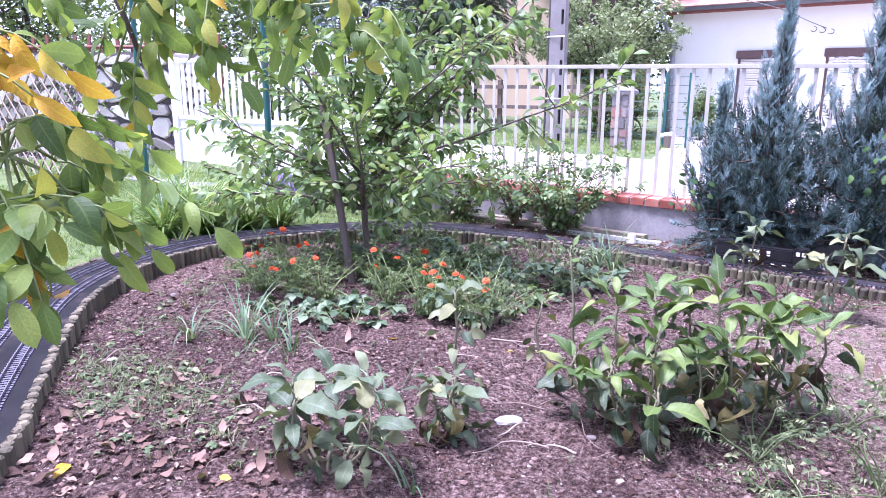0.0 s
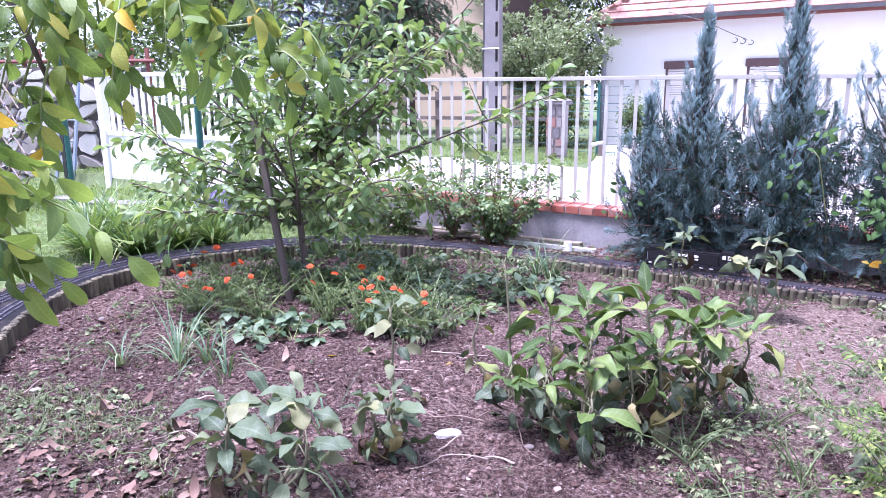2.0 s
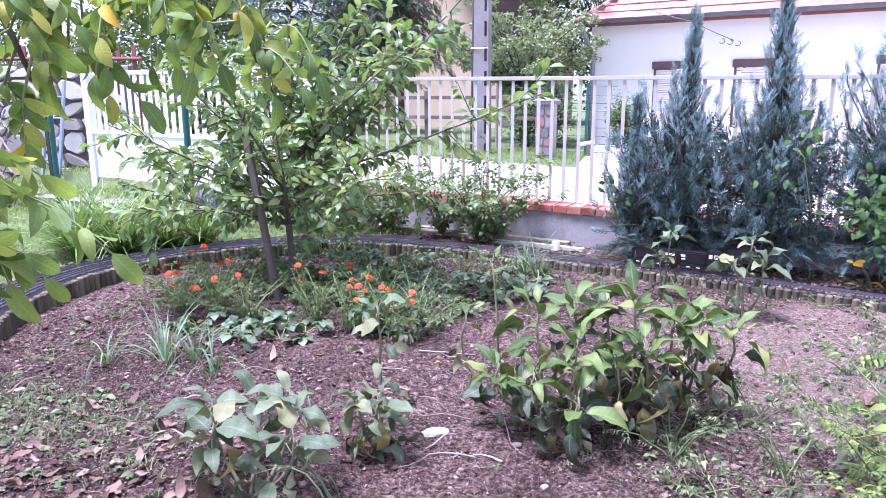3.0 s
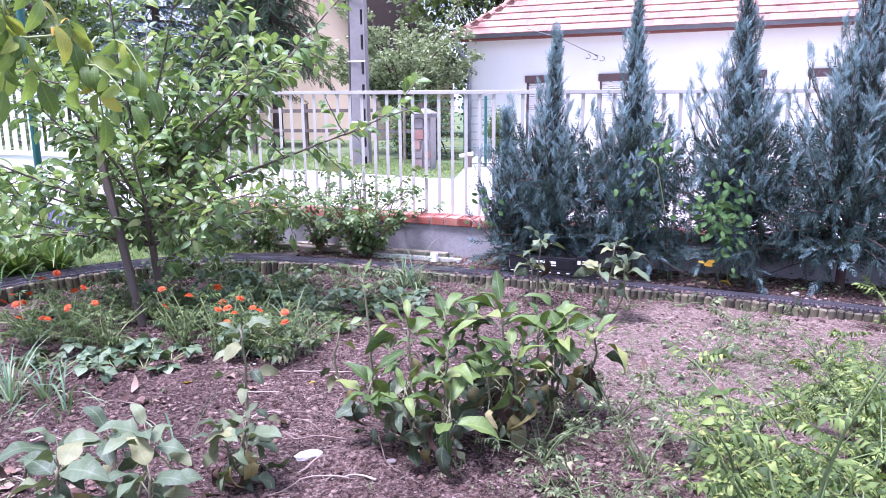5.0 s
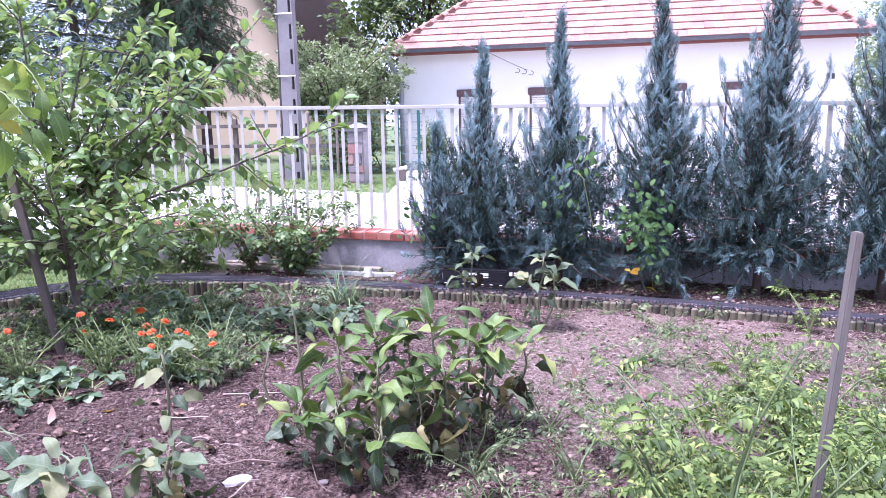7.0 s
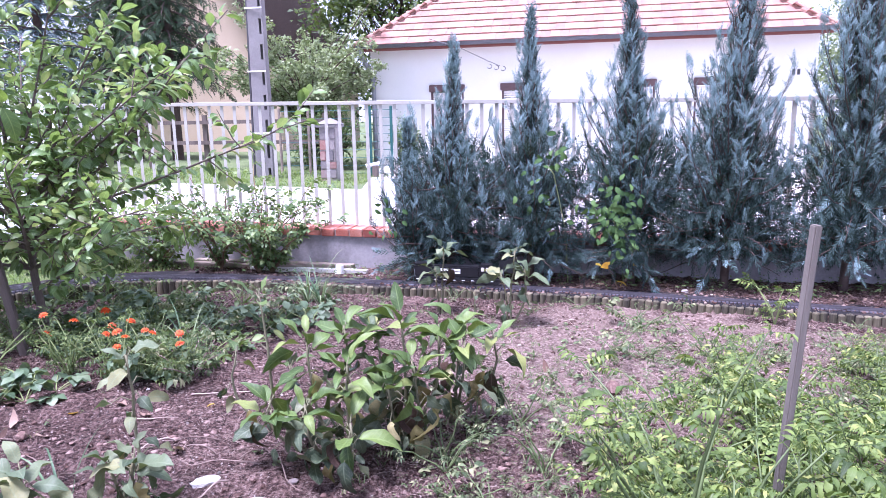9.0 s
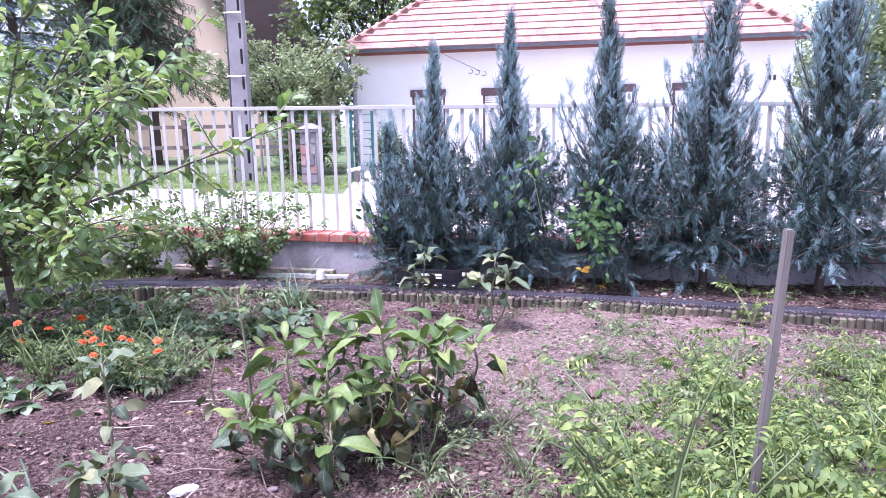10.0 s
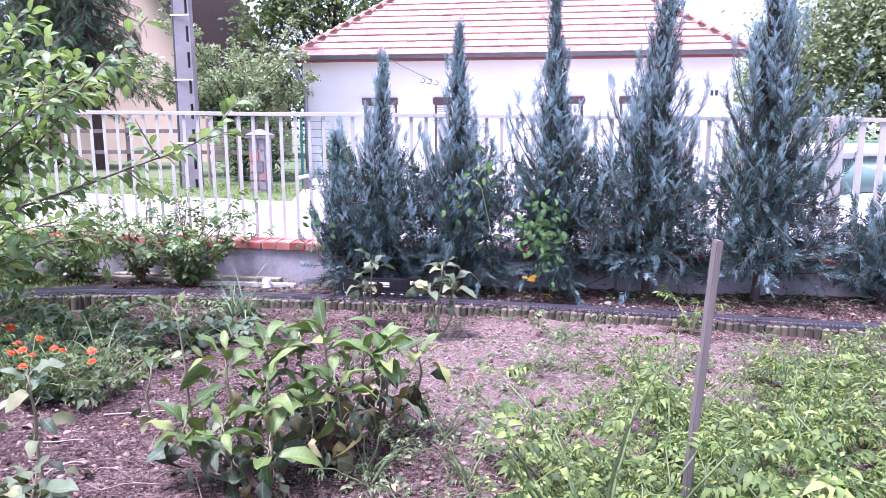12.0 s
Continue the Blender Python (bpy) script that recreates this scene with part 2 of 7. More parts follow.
M["blue_metal"] = surface("blue_grey_metal", [(0.3, (0.2, 0.25, 0.34)), (0.7, (0.34, 0.38, 0.46))], 6, 0.4, 60, 0.1, metal=0.5)
M["dark_metal"] = surface("dark_metal", [(0.3, (0.03, 0.028, 0.03)), (0.7, (0.07, 0.065, 0.07))], 6, 0.5, 60, 0.1)
M["rail"] = surface("track_rail", [(0.3, (0.16, 0.15, 0.17)), (0.7, (0.3, 0.28, 0.31))], 20, 0.4, 90, 0.1, metal=0.8)
M["sleeper"] = surface("track_sleeper", [(0.3, (0.05, 0.045, 0.06)), (0.7, (0.13, 0.12, 0.15))], 20, 0.8, 90, 0.2, vary=0.3)
M["black"] = surface("black_plastic", [(0.3, (0.006, 0.006, 0.008)), (0.7, (0.016, 0.016, 0.02))], 10, 0.35, 80, 0.1)
M["wall_stone"] = surface("rubble_stone", [(0.2, (0.3, 0.265, 0.24)), (0.5, (0.5, 0.46, 0.425)), (0.8, (0.66, 0.62, 0.58))], 4, 0.9, 35, 0.7, 0.01, vary=0.6)
M["pillar_stone"] = surface("pillar_stone", [(0.15, (0.13, 0.12, 0.125)), (0.4, (0.25, 0.215, 0.21)), (0.65, (0.25, 0.12, 0.1)), (0.85, (0.34, 0.25, 0.225))], 3, 0.9, 30, 0.5, vary=0.8)
M["dark_red"] = surface("dark_red_paint", [(0.3, (0.13, 0.04, 0.03)), (0.7, (0.22, 0.08, 0.06))], 5, 0.7)
M["car_paint"] = surface("white_car_paint", [(0.3, (0.76, 0.76, 0.77)), (0.7, (0.8, 0.8, 0.81))], 2, 0.25, 40, 0.02, 0.0005)
# reflected greenery is put into the base colour of the glass
M["car_glass"] = surface("car_glass", [(0.3, (0.1, 0.17, 0.15)), (0.7, (0.14, 0.22, 0.19))], 2, 0.08, 40, 0.0)
M["rubber"] = surface("rubber", [(0.3, (0.012, 0.012, 0.013)), (0.7, (0.03, 0.03, 0.03))], 9, 0.8)
M["net"] = surface("green_net", [(0.3, (0.03, 0.22, 0.2)), (0.7, (0.06, 0.3, 0.27))], 4, 0.8)
M["gold"] = surface("orange_flower", [(0.3, (0.4, 0.035, 0.003)), (0.6, (0.6, 0.085, 0.005)), (0.8, (0.7, 0.15, 0.01))], 40, 0.6, 200, 0.3, vary=0.4)
M["purple"] = surface("violet_petal", [(0.3, (0.2, 0.16, 0.3)), (0.7, (0.36, 0.31, 0.46))], 30, 0.6)
M["straw"] = surface("dry_straw", [(0.2, (0.12, 0.08, 0.068)), (0.5, (0.27, 0.195, 0.165)), (0.8, (0.46, 0.36, 0.31))], 5, 0.9, 60, 0.3, vary=0.7)
M["dead_leaf"] = foliage("dead_leaf", [(0.1, (0.035, 0.021, 0.018)), (0.4, (0.085, 0.05, 0.04)), (0.7, (0.17, 0.105, 0.082)), (0.95, (0.3, 0.21, 0.165))], 0.85, 0.1, 0.15, gloss=0.15)
M["yellow_leaf"] = foliage("yellow_leaf", [(0.1, (0.5, 0.24, 0.02)), (0.5, (0.62, 0.38, 0.03)), (0.9, (0.55, 0.45, 0.08))], 0.5, 0.35, 0.2, spot=((0.25, 0.1, 0.03), 0.7))
M["walnut_leaf"] = foliage("walnut_leaf", [(0.1, (0.055, 0.11, 0.028)), (0.5, (0.13, 0.21, 0.048)), (0.85, (0.24, 0.32, 0.07)), (1.0, (0.44, 0.39, 0.06))], 0.42, 0.45, 0.18, spot=((0.13, 0.08, 0.03), 0.5))
M["egg_leaf"] = foliage("aubergine_leaf", [(0.05, (0.024, 0.04, 0.022)), (0.3, (0.044, 0.066, 0.035)), (0.55, (0.07, 0.096, 0.054)), (0.8, (0.115, 0.14, 0.08)), (0.92, (0.18, 0.175, 0.085)), (1.0, (0.3, 0.25, 0.12))], 0.55, 0.1, 0.3, spot=((0.3, 0.26, 0.17), 0.45), gloss=0.4)
M["egg_pale"] = foliage("pale_aubergine_leaf", [(0.05, (0.03, 0.05, 0.024)), (0.3, (0.058, 0.086, 0.045)), (0.6, (0.092, 0.124, 0.066)), (0.9, (0.135, 0.162, 0.09)), (1.0, (0.2, 0.195, 0.09))], 0.55, 0.14, 0.3, spot=((0.28, 0.24, 0.15), 0.4), gloss=0.35)
M["egg_top"] = foliage("young_aubergine_leaf", [(0.1, (0.034, 0.066, 0.016)), (0.5, (0.066, 0.112, 0.028)), (0.85, (0.115, 0.165, 0.043)), (1.0, (0.2, 0.21, 0.065))], 0.5, 0.14, 0.3, spot=((0.26, 0.24, 0.1), 0.3), gloss=0.35)
M["vine_leaf"] = foliage("vine_leaf", [(0.1, (0.026, 0.058, 0.02)), (0.5, (0.048, 0.094, 0.031)), (0.9, (0.082, 0.14, 0.046))], 0.75, 0.1, 0.15, gloss=0.1)
M["plum_leaf"] = foliage("plum_leaf", [(0.1, (0.065, 0.12, 0.04)), (0.5, (0.14, 0.225, 0.075)), (0.85, (0.24, 0.33, 0.125)), (0.99, (0.38, 0.41, 0.17))], 0.4, 0.42, 0.25, gloss=0.45)
M["tomato_leaf"] = foliage("tomato_leaf", [(0.05, (0.022, 0.042, 0.01)), (0.3, (0.063, 0.105, 0.024)), (0.6, (0.12, 0.175, 0.042)), (0.85, (0.19, 0.25, 0.066)), (1.0, (0.32, 0.33, 0.1))], 0.6, 0.32, 0.15)
M["weed_leaf"] = foliage("weed_leaf", [(0.08, (0.04, 0.065, 0.028)), (0.4, (0.09, 0.13, 0.055)), (0.75, (0.17, 0.2, 0.1)), (1.0, (0.3, 0.29, 0.16))], 0.6, 0.28, 0.2)
M["berry_leaf"] = foliage("strawberry_leaf", [(0.1, (0.045, 0.08, 0.04)), (0.5, (0.09, 0.14, 0.075)), (0.9, (0.17, 0.22, 0.13))], 0.5, 0.22, 0.3)
M["grass"] = foliage("grass_blade", [(0.1, (0.075, 0.135, 0.03)), (0.5, (0.14, 0.23, 0.05)), (0.85, (0.24, 0.32, 0.09)), (0.98, (0.36, 0.34, 0.16))], 0.5, 0.3, 0.1)
M["marigold_leaf"] = foliage("marigold_leaf", [(0.1, (0.03, 0.058, 0.02)), (0.5, (0.075, 0.12, 0.036)), (0.9, (0.16, 0.205, 0.07))], 0.55, 0.25, 0.0)
M["tomato_stem"] = surface("tomato_stem", [(0.25, (0.06, 0.09, 0.03)), (0.6, (0.12, 0.16, 0.06)), (0.8, (0.18, 0.22, 0.09))], 20, 0.6, 90, 0.3, 0.002)
M["fading_leaf"] = foliage("fading_leaf", [(0.1, (0.17, 0.125, 0.045)), (0.5, (0.25, 0.215, 0.08)), (0.9, (0.33, 0.28, 0.13))], 0.65, 0.2, 0.3, spot=((0.15, 0.08, 0.04), 0.7))
M["lily"] = foliage("daylily_blade", [(0.1, (0.045, 0.1, 0.02)), (0.5, (0.1, 0.19, 0.04)), (0.85, (0.22, 0.32, 0.09)), (0.99, (0.4, 0.38, 0.18))], 0.35, 0.3, 0.0, gloss=0.6)
M["joint"] = surface("dark_joint", [(0.3, (0.07, 0.062, 0.06)), (0.7, (0.14, 0.125, 0.12))], 12, 0.95)
M["onion"] = foliage("onion_leaf", [(0.1, (0.055, 0.11, 0.055)), (0.6, (0.11, 0.19, 0.095)), (0.95, (0.25, 0.3, 0.16))], 0.5, 0.2, 0.0)
M["rose_leaf"] = foliage("rose_leaf", [(0.1, (0.045, 0.085, 0.03)), (0.5, (0.095, 0.155, 0.055)), (0.9, (0.19, 0.25, 0.095))], 0.5, 0.28, 0.2)
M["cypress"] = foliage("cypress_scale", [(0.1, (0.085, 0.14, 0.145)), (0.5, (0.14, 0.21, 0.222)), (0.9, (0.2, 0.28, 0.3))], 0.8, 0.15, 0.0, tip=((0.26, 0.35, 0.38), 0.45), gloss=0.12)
# inner sprays: shade inside the tree put into their dark colour
M["shaded_old_cypress"] = foliage("shaded_old_cypress_scale", [(0.1, (0.02, 0.036, 0.033)), (0.5, (0.042, 0.07, 0.066)), (0.9, (0.08, 0.118, 0.115))], 0.85, 0.08, 0.0, gloss=0.1)
M["spruce"] = foliage("spruce_needle", [(0.1, (0.016, 0.035, 0.018)), (0.5, (0.03, 0.06, 0.03)), (0.9, (0.055, 0.09, 0.045))], 0.7, 0.1, 0.0, gloss=0.25)
M["blue_spruce"] = foliage("blue_spruce_needle", [(0.1, (0.035, 0.065, 0.07)), (0.5, (0.06, 0.1, 0.11)), (0.9, (0.1, 0.15, 0.165))], 0.7, 0.1, 0.0, gloss=0.25)
M["tree_leaf"] = foliage("broad_leaf", [(0.1, (0.03, 0.055, 0.02)), (0.5, (0.06, 0.1, 0.035)), (0.9, (0.12, 0.17, 0.06))], 0.5, 0.3, 0.0)
M["pear_leaf"] = foliage("pale_leaf", [(0.1, (0.13, 0.17, 0.085)), (0.5, (0.23, 0.28, 0.15)), (0.9, (0.35, 0.4, 0.23))], 0.6, 0.32, 0.0)


# ---- mesh tools ----
class Acc:
    """Gathers many small shapes, each at its pose, for one mesh."""

    def __init__(self):
        self.sets = {}

    def add(self, shape, m=None, mat=0):
        held = self.sets.setdefault((id(shape), mat), (shape, [], mat))
        held[1].append(np.eye(4) if m is None else np.array(m))
        return self

    def arrays(self):
        vs, uvs, loops, sizes, mats, n = [], [], [], [], [], 0
        for shape, poses, mat in self.sets.values():
            v, f, uv = shape
            p = np.stack(poses)
            k, c = len(p), len(v)
            vs.append((np.einsum("kij,cj->kci", p[:, :3, :3], v) + p[:, None, :3, 3]).reshape(-1, 3))
            uvs.append(np.tile(uv, (k, 1)))
            flat = np.array([i for q in f for i in q])
            loops.append((flat[None, :] + (np.arange(k) * c)[:, None]).ravel() + n)
            sizes.append(np.tile([len(q) for q in f], k))
            mats.append(np.full(k * len(f), mat))
            n += k * c
        return [np.concatenate(a) for a in (vs, uvs, loops, sizes, mats)]

    def mesh(self, name, materials, smooth=False):
        vs, uvs, loops, sizes, mats = self.arrays()
        me = bpy.data.meshes.new(name)
        me.vertices.add(len(vs))
        me.vertices.foreach_set("co", vs.astype(np.float32).ravel())
        me.loops.add(len(loops))
        me.loops.foreach_set("vertex_index", loops.astype(np.int32))
        me.polygons.add(len(sizes))
        me.polygons.foreach_set("loop_start", np.concatenate([[0], np.cumsum(sizes)[:-1]]).astype(np.int32))
        for m in materials:
            me.materials.append(M[m] if isinstance(m, str) else m)
        me.polygons.foreach_set("material_index", mats.astype(np.int32))
        me.polygons.foreach_set("use_smooth", np.full(len(sizes), smooth))
        me.update(calc_edges=True)
        layer = me.uv_layers.new(name="UVMap")
        layer.data.foreach_set("uv", uvs[loops].astype(np.float32).ravel())
        return me


def empty(name, place=(0, 0, 0)):
    ob = new(name)
    ob.empty_display_size = 0.05
    ob.location = place
    return ob


def link(name, me, parent=None, m=None, label=""):
    """One mesh object, placed in the world, under its thing or part."""
    ob = new(name, me)
    if m is not None:
        ob.matrix_basis = m if isinstance(m, Matrix) else Matrix(m)
    if parent is not None:
        chain, p = Matrix(), parent
        while p is not None:
            chain = p.matrix_parent_inverse @ p.matrix_basis @ chain
            p = p.parent
        ob.parent = parent
        ob.matrix_parent_inverse = chain.inverted()
    if label:
        tagged(ob, label)
    return ob


def part(name, bm, material, parent, label="", smooth=False):
    """A bmesh as one mesh object under a thing or under a part."""
    me = bpy.data.meshes.new(name)
    bm.to_mesh(me)
    bm.free()
    me.materials.append(M[material] if isinstance(material, str) else material)
    if smooth:
        me.polygons.foreach_set("use_smooth", [True] * len(me.polygons))
    return link(name, me, parent, None, label)


def box(x0, x1, y0, y1, z0, z1, bevel=0.0, bm=None, m=None):
    b = bm or bmesh.new()
    mm = Matrix.Translation(((x0 + x1) / 2, (y0 + y1) / 2, (z0 + z1) / 2)) @ Matrix.Diagonal((x1 - x0, y1 - y0, z1 - z0, 1))
    r = bmesh.ops.create_cube(b, size=1, matrix=(m @ mm) if m else mm)
    if bevel:
        edges = list({e for v in r["verts"] for e in v.link_edges})
        bmesh.ops.bevel(b, geom=edges, offset=bevel, segments=2, affect="EDGES")
    return b


def rod(a, b, r0, r1=None, sides=8, bm=None):
    """A straight round bar from a to b."""
    bm = bm or bmesh.new()
    a, b = Vector(a), Vector(b)
    q = (b - a).to_track_quat("Z", "Y").to_matrix().to_4x4()
    bmesh.ops.create_cone(bm, cap_ends=True, segments=sides, radius1=r0, radius2=r0 if r1 is None else r1, depth=(b - a).length,
                          matrix=Matrix.Translation((a + b) / 2) @ q)
    return bm


def tube(pts, radii, sides=6):
    """A bent, tapered tube as a shape for Acc."""
    pts = [Vector(p) for p in pts]
    v, f, uv = [], [], []
    n = len(pts)
    side = Vector((1, 0.3, 0.2))
    for i, p in enumerate(pts):
        d = (pts[min(i + 1, n - 1)] - pts[max(i - 1, 0)]).normalized()
        a = (side - d * side.dot(d)).normalized()
        b = d.cross(a)
        for k in range(sides):
            t = 2 * math.pi * k / sides
            v.append(p + (a * math.cos(t) + b * math.sin(t)) * radii[i])
            uv.append((i / (n - 1), 0.5))
    for i in range(n - 1):
        for k in range(sides):
            k2 = (k + 1) % sides
            f.append((i * sides + k, i * sides + k2, (i + 1) * sides + k2, (i + 1) * sides + k))
    f.append(tuple(range((n - 1) * sides, n * sides)))
    return np.array([tuple(p) for p in v]), f, np.array(uv, float)


def leaf_shape(length, width, seg=4, fold=0.25, droop=0.3, belly=0.42, wave=0.0, lobes=0, rng=None, blunt=0.8, cut=0.07):
    """A leaf along +y: folded on its midrib, bent down towards its tip."""
    v, f, uv = [], [], []
    ph = rng.random() * 6 if rng else 0.0
    for i in range(seg + 1):
        t = i / seg
        w = width / 2 * (math.sin(math.pi * t ** (math.log(0.5) / math.log(belly))) ** blunt if 0 < t < 1 else 0.02)
        if lobes and 0 < t < 1:
            w *= 1 + cut * math.cos(t * lobes * 2 * math.pi + ph)
        ang = droop * t * t
        y, z = length * t * math.cos(ang * 0.6), -length * t * math.sin(ang)
        for s in (-1, 0, 1):
            wz = abs(s) * w * fold + (wave * w * math.sin(ph + s * 2 + t * 9) if s else 0.0)
            v.append((s * w, y, z + wz))
            uv.append((t, s))
    for i in range(seg):
        for k in range(2):
            a = i * 3 + k
            f.append((a, a + 1, a + 4, a + 3))
    return np.array(v, float), f, np.array(uv, float)


def aimed(place, way, up=(0, 0, 1), scale=1.0, spin=0.0):
    """A pose whose +y runs along way, with +z as near up as may be."""
    y = Vector(way).normalized()
    x = y.cross(Vector(up))
    x = x.normalized() if x.length > 1e-4 else Vector((1, 0, 0))
    z = x.cross(y)
    m = Matrix((x, y, z)).transposed().to_4x4()
    m = Matrix.Translation(place) @ m @ Matrix.Rotation(spin, 4, "Y")
    return m @ Matrix.Scale(scale, 4) if scale != 1.0 else m


def joined(shapes):
    """Several shapes at their poses as one shape."""
    v, f, uv, n = [], [], [], 0
    for (sv, sf, su), m in shapes:
        if m is not None:
            a = np.array(m)
            sv = sv @ a[:3, :3].T + a[:3, 3]
        v.append(sv)
        uv.append(su)
        f += [tuple(i + n for i in q) for q in sf]
        n += len(sv)
    return np.concatenate(v), f, np.concatenate(uv)


def curve_points(start, way, length, n, bend, rng, wob=0.15):
    """Points of a growing stem: it sets off along way and bends by the vector bend."""
    p, d, out = Vector(start), Vector(way).normalized(), [Vector(start)]
    for _ in range(n):
        d = (d + Vector(bend) / n + Vector((rng.gauss(0, 1), rng.gauss(0, 1), rng.gauss(0, 1))) * wob / n).normalized()
        p = p + d * (length / n)
        out.append(p.copy())
    return out


def taper(n, a, b):
    return [a + (b - a) * i / (n - 1) for i in range(n)]


# ---- plan ----
EDGE = [(-1.45, -0.6), (-1.72, -0.05), (-2.06, 0.32), (-2.36, 0.52), (-2.88, 0.88), (-3.42, 1.31), (-3.78, 1.78), (-3.98, 2.32), (-3.93, 2.85),
        (-3.68, 3.4), (-3.3, 3.85), (-2.86, 4.12), (-2.4, 4.26), (-1.9, 4.34), (-1.3, 4.37), (-0.5, 4.37), (0.35, 4.335), (1.0, 4.28),
        (1.85, 4.17), (2.9, 4.05), (4.2, 3.9)]


def smooth_line(pts, step):
    """A smooth line through pts, as places and left-hand normals at equal steps."""
    p = [Vector((*a, 0)) for a in pts]
    p = [2 * p[0] - p[1]] + p + [2 * p[-1] - p[-2]]
    fine = []
    for i in range(1, len(p) - 2):
        for k in range(40):
            t = k / 40
            a, b, c, d = p[i - 1], p[i], p[i + 1], p[i + 2]
            fine.append(0.5 * (2 * b + (c - a) * t + (2 * a - 5 * b + 4 * c - d) * t * t + (3 * b - a - 3 * c + d) * t ** 3))
    out, gone, need = [], 0.0, 0.0
    for a, b in zip(fine, fine[1:]):
        d = (b - a).length
        while gone + d >= need:
            q = a.lerp(b, (need - gone) / d)
            w = (b - a).normalized()
            out.append((q, Vector((-w.y, w.x, 0))))
            need += step
        gone += d
    return out


LINE = smooth_line(EDGE, 0.05)
LP = np.array([(p.x, p.y) for p, _ in LINE])
LN = np.array([(n.x, n.y) for _, n in LINE])


def side_of_edge(x, y):
    """Distance from the edging; positive outside the bed, on the railway's side."""
    x, y = np.atleast_1d(x), np.atleast_1d(y)
    d = np.hypot(x[:, None] - LP[:, 0], y[:, None] - LP[:, 1])
    k = d.argmin(1)
    s = (x - LP[k, 0]) * LN[k, 0] + (y - LP[k, 1]) * LN[k, 1]
    return np.where(s >= 0, 1, -1) * d.min(1)


def street_z(x):
    return np.clip(0.06 - 0.03 * np.asarray(x, float), -0.2, 0.3)


def bumps(x, y, s):
    return np.sin(x * 2.1 * s + 1.3 * np.sin(y * 1.7 * s)) * np.cos(y * 2.6 * s + 0.8 * np.sin(x * 2.9 * s))


def ground_z(x, y):
    x, y = np.atleast_1d(np.asarray(x, float)), np.atleast_1d(np.asarray(y, float))
    s = side_of_edge(np.clip(x, -6, 5), np.clip(y, -2, 6))
    bed = 0.012 * bumps(x, y, 1.0) + 0.007 * bumps(x + 5, y, 3.1) + 0.004 * bumps(x, y + 3, 8.3)
    out = 0.045 + 0.01 * bumps(x, y, 1.7) + 0.006 * bumps(x, y, 6.0) + np.clip((-x - 4.2) * 0.02, 0, 0.1)
    z = np.where(s > 0.02, out, bed)
    return np.where(y > 5.2, street_z(x), z)


def gz(x, y):
    return float(ground_z(x, y)[0])


def axis(lo, hi, step, far):
    inner = np.arange(lo, hi + step / 2, step)
    out = [0.3, 0.8, 1.5, 3, 6, 12, 25, 60, 140, far]
    return np.concatenate([[lo - d for d in out[::-1]], inner, [hi + d for d in out]])


# ---- ground: one sheet to the horizon ----
gx, gy = axis(-4.6, 3.6, 0.03, 600), np.unique(np.concatenate([axis(-1.2, 5.16, 0.03, 600), [5.2, 5.24]]))
GX, GY = np.meshgrid(gx, gy)
GZ = ground_z(GX.ravel(), GY.ravel()).reshape(GX.shape)
near = (GX > -4.7) & (GX < 3.7) & (GY > -1.3) & (GY < 5.19)
rs = np.random.RandomState(3)
GZ = GZ + np.where(near, rs.normal(0, 0.0055, GX.shape), 0)
nx, ny = len(gx), len(gy)
gv = np.stack([GX.ravel(), GY.ravel(), GZ.ravel()], 1)
idx = np.arange(nx * ny).reshape(ny, nx)
quads = np.stack([idx[:-1, :-1], idx[:-1, 1:], idx[1:, 1:], idx[1:, :-1]], -1).reshape(-1, 4)
cen = gv[quads].mean(1)
sd = side_of_edge(np.clip(cen[:, 0], -6, 5), np.clip(cen[:, 1], -2, 6))
lawn = (sd > 0.3) & ((cen[:, 0] < -3.4) & (cen[:, 1] < 5.2)) | (np.abs(cen[:, 0]) > 5) & (cen[:, 1] < 5.2)
gm = np.where(cen[:, 1] > 5.2, 2, np.where(lawn, 1, 0))
me = bpy.data.meshes.new("ground")
me.from_pydata(gv.tolist(), [], quads.tolist())
for k in ("soil", "lawn", "verge"):
    me.materials.append(M[k])
me.polygons.foreach_set("material_index", gm.astype(np.int32))
me.polygons.foreach_set("use_smooth", [True] * len(me.polygons))
ground = tagged(new("ground", me), "brown garden soil with lawn and a grass verge", "ground", kind="structure")

# ---- the pale road behind the fence ----
b = bmesh.new()
xs = [-60, -12, -6, -3, 0, 3, 6, 12, 60]
rows_ = []
for x in xs:
    z = float(street_z(x)) + 0.02
    rows_.append([b.verts.new((x, y, zz)) for y, zz in ((5.5, z - 0.1), (5.5, z), (10.4, z), (10.4, z - 0.1))])
for a, c in zip(rows_, rows_[1:]):
    for k in range(3):
        b.faces.new((a[k], c[k], c[k + 1], a[k + 1]))
near_ = [(-3.3, 10.4), (2, 10.4), (8, 10.4), (30, 10.4), (60, 10.4)]
far_ = [(-4.8, 16.3), (0, 16.3), (8, 16.3), (30, 16.3), (60, 16.3)]
for k in range(4):
    b.faces.new([b.verts.new((x, y, float(street_z(x)) + 0.024)) for x, y in (near_[k], near_[k + 1], far_[k + 1], far_[k])])
road = part("road", b, "road", None)
tagged(road, "pale sunlit concrete street surface behind the fence", "road", kind="structure")


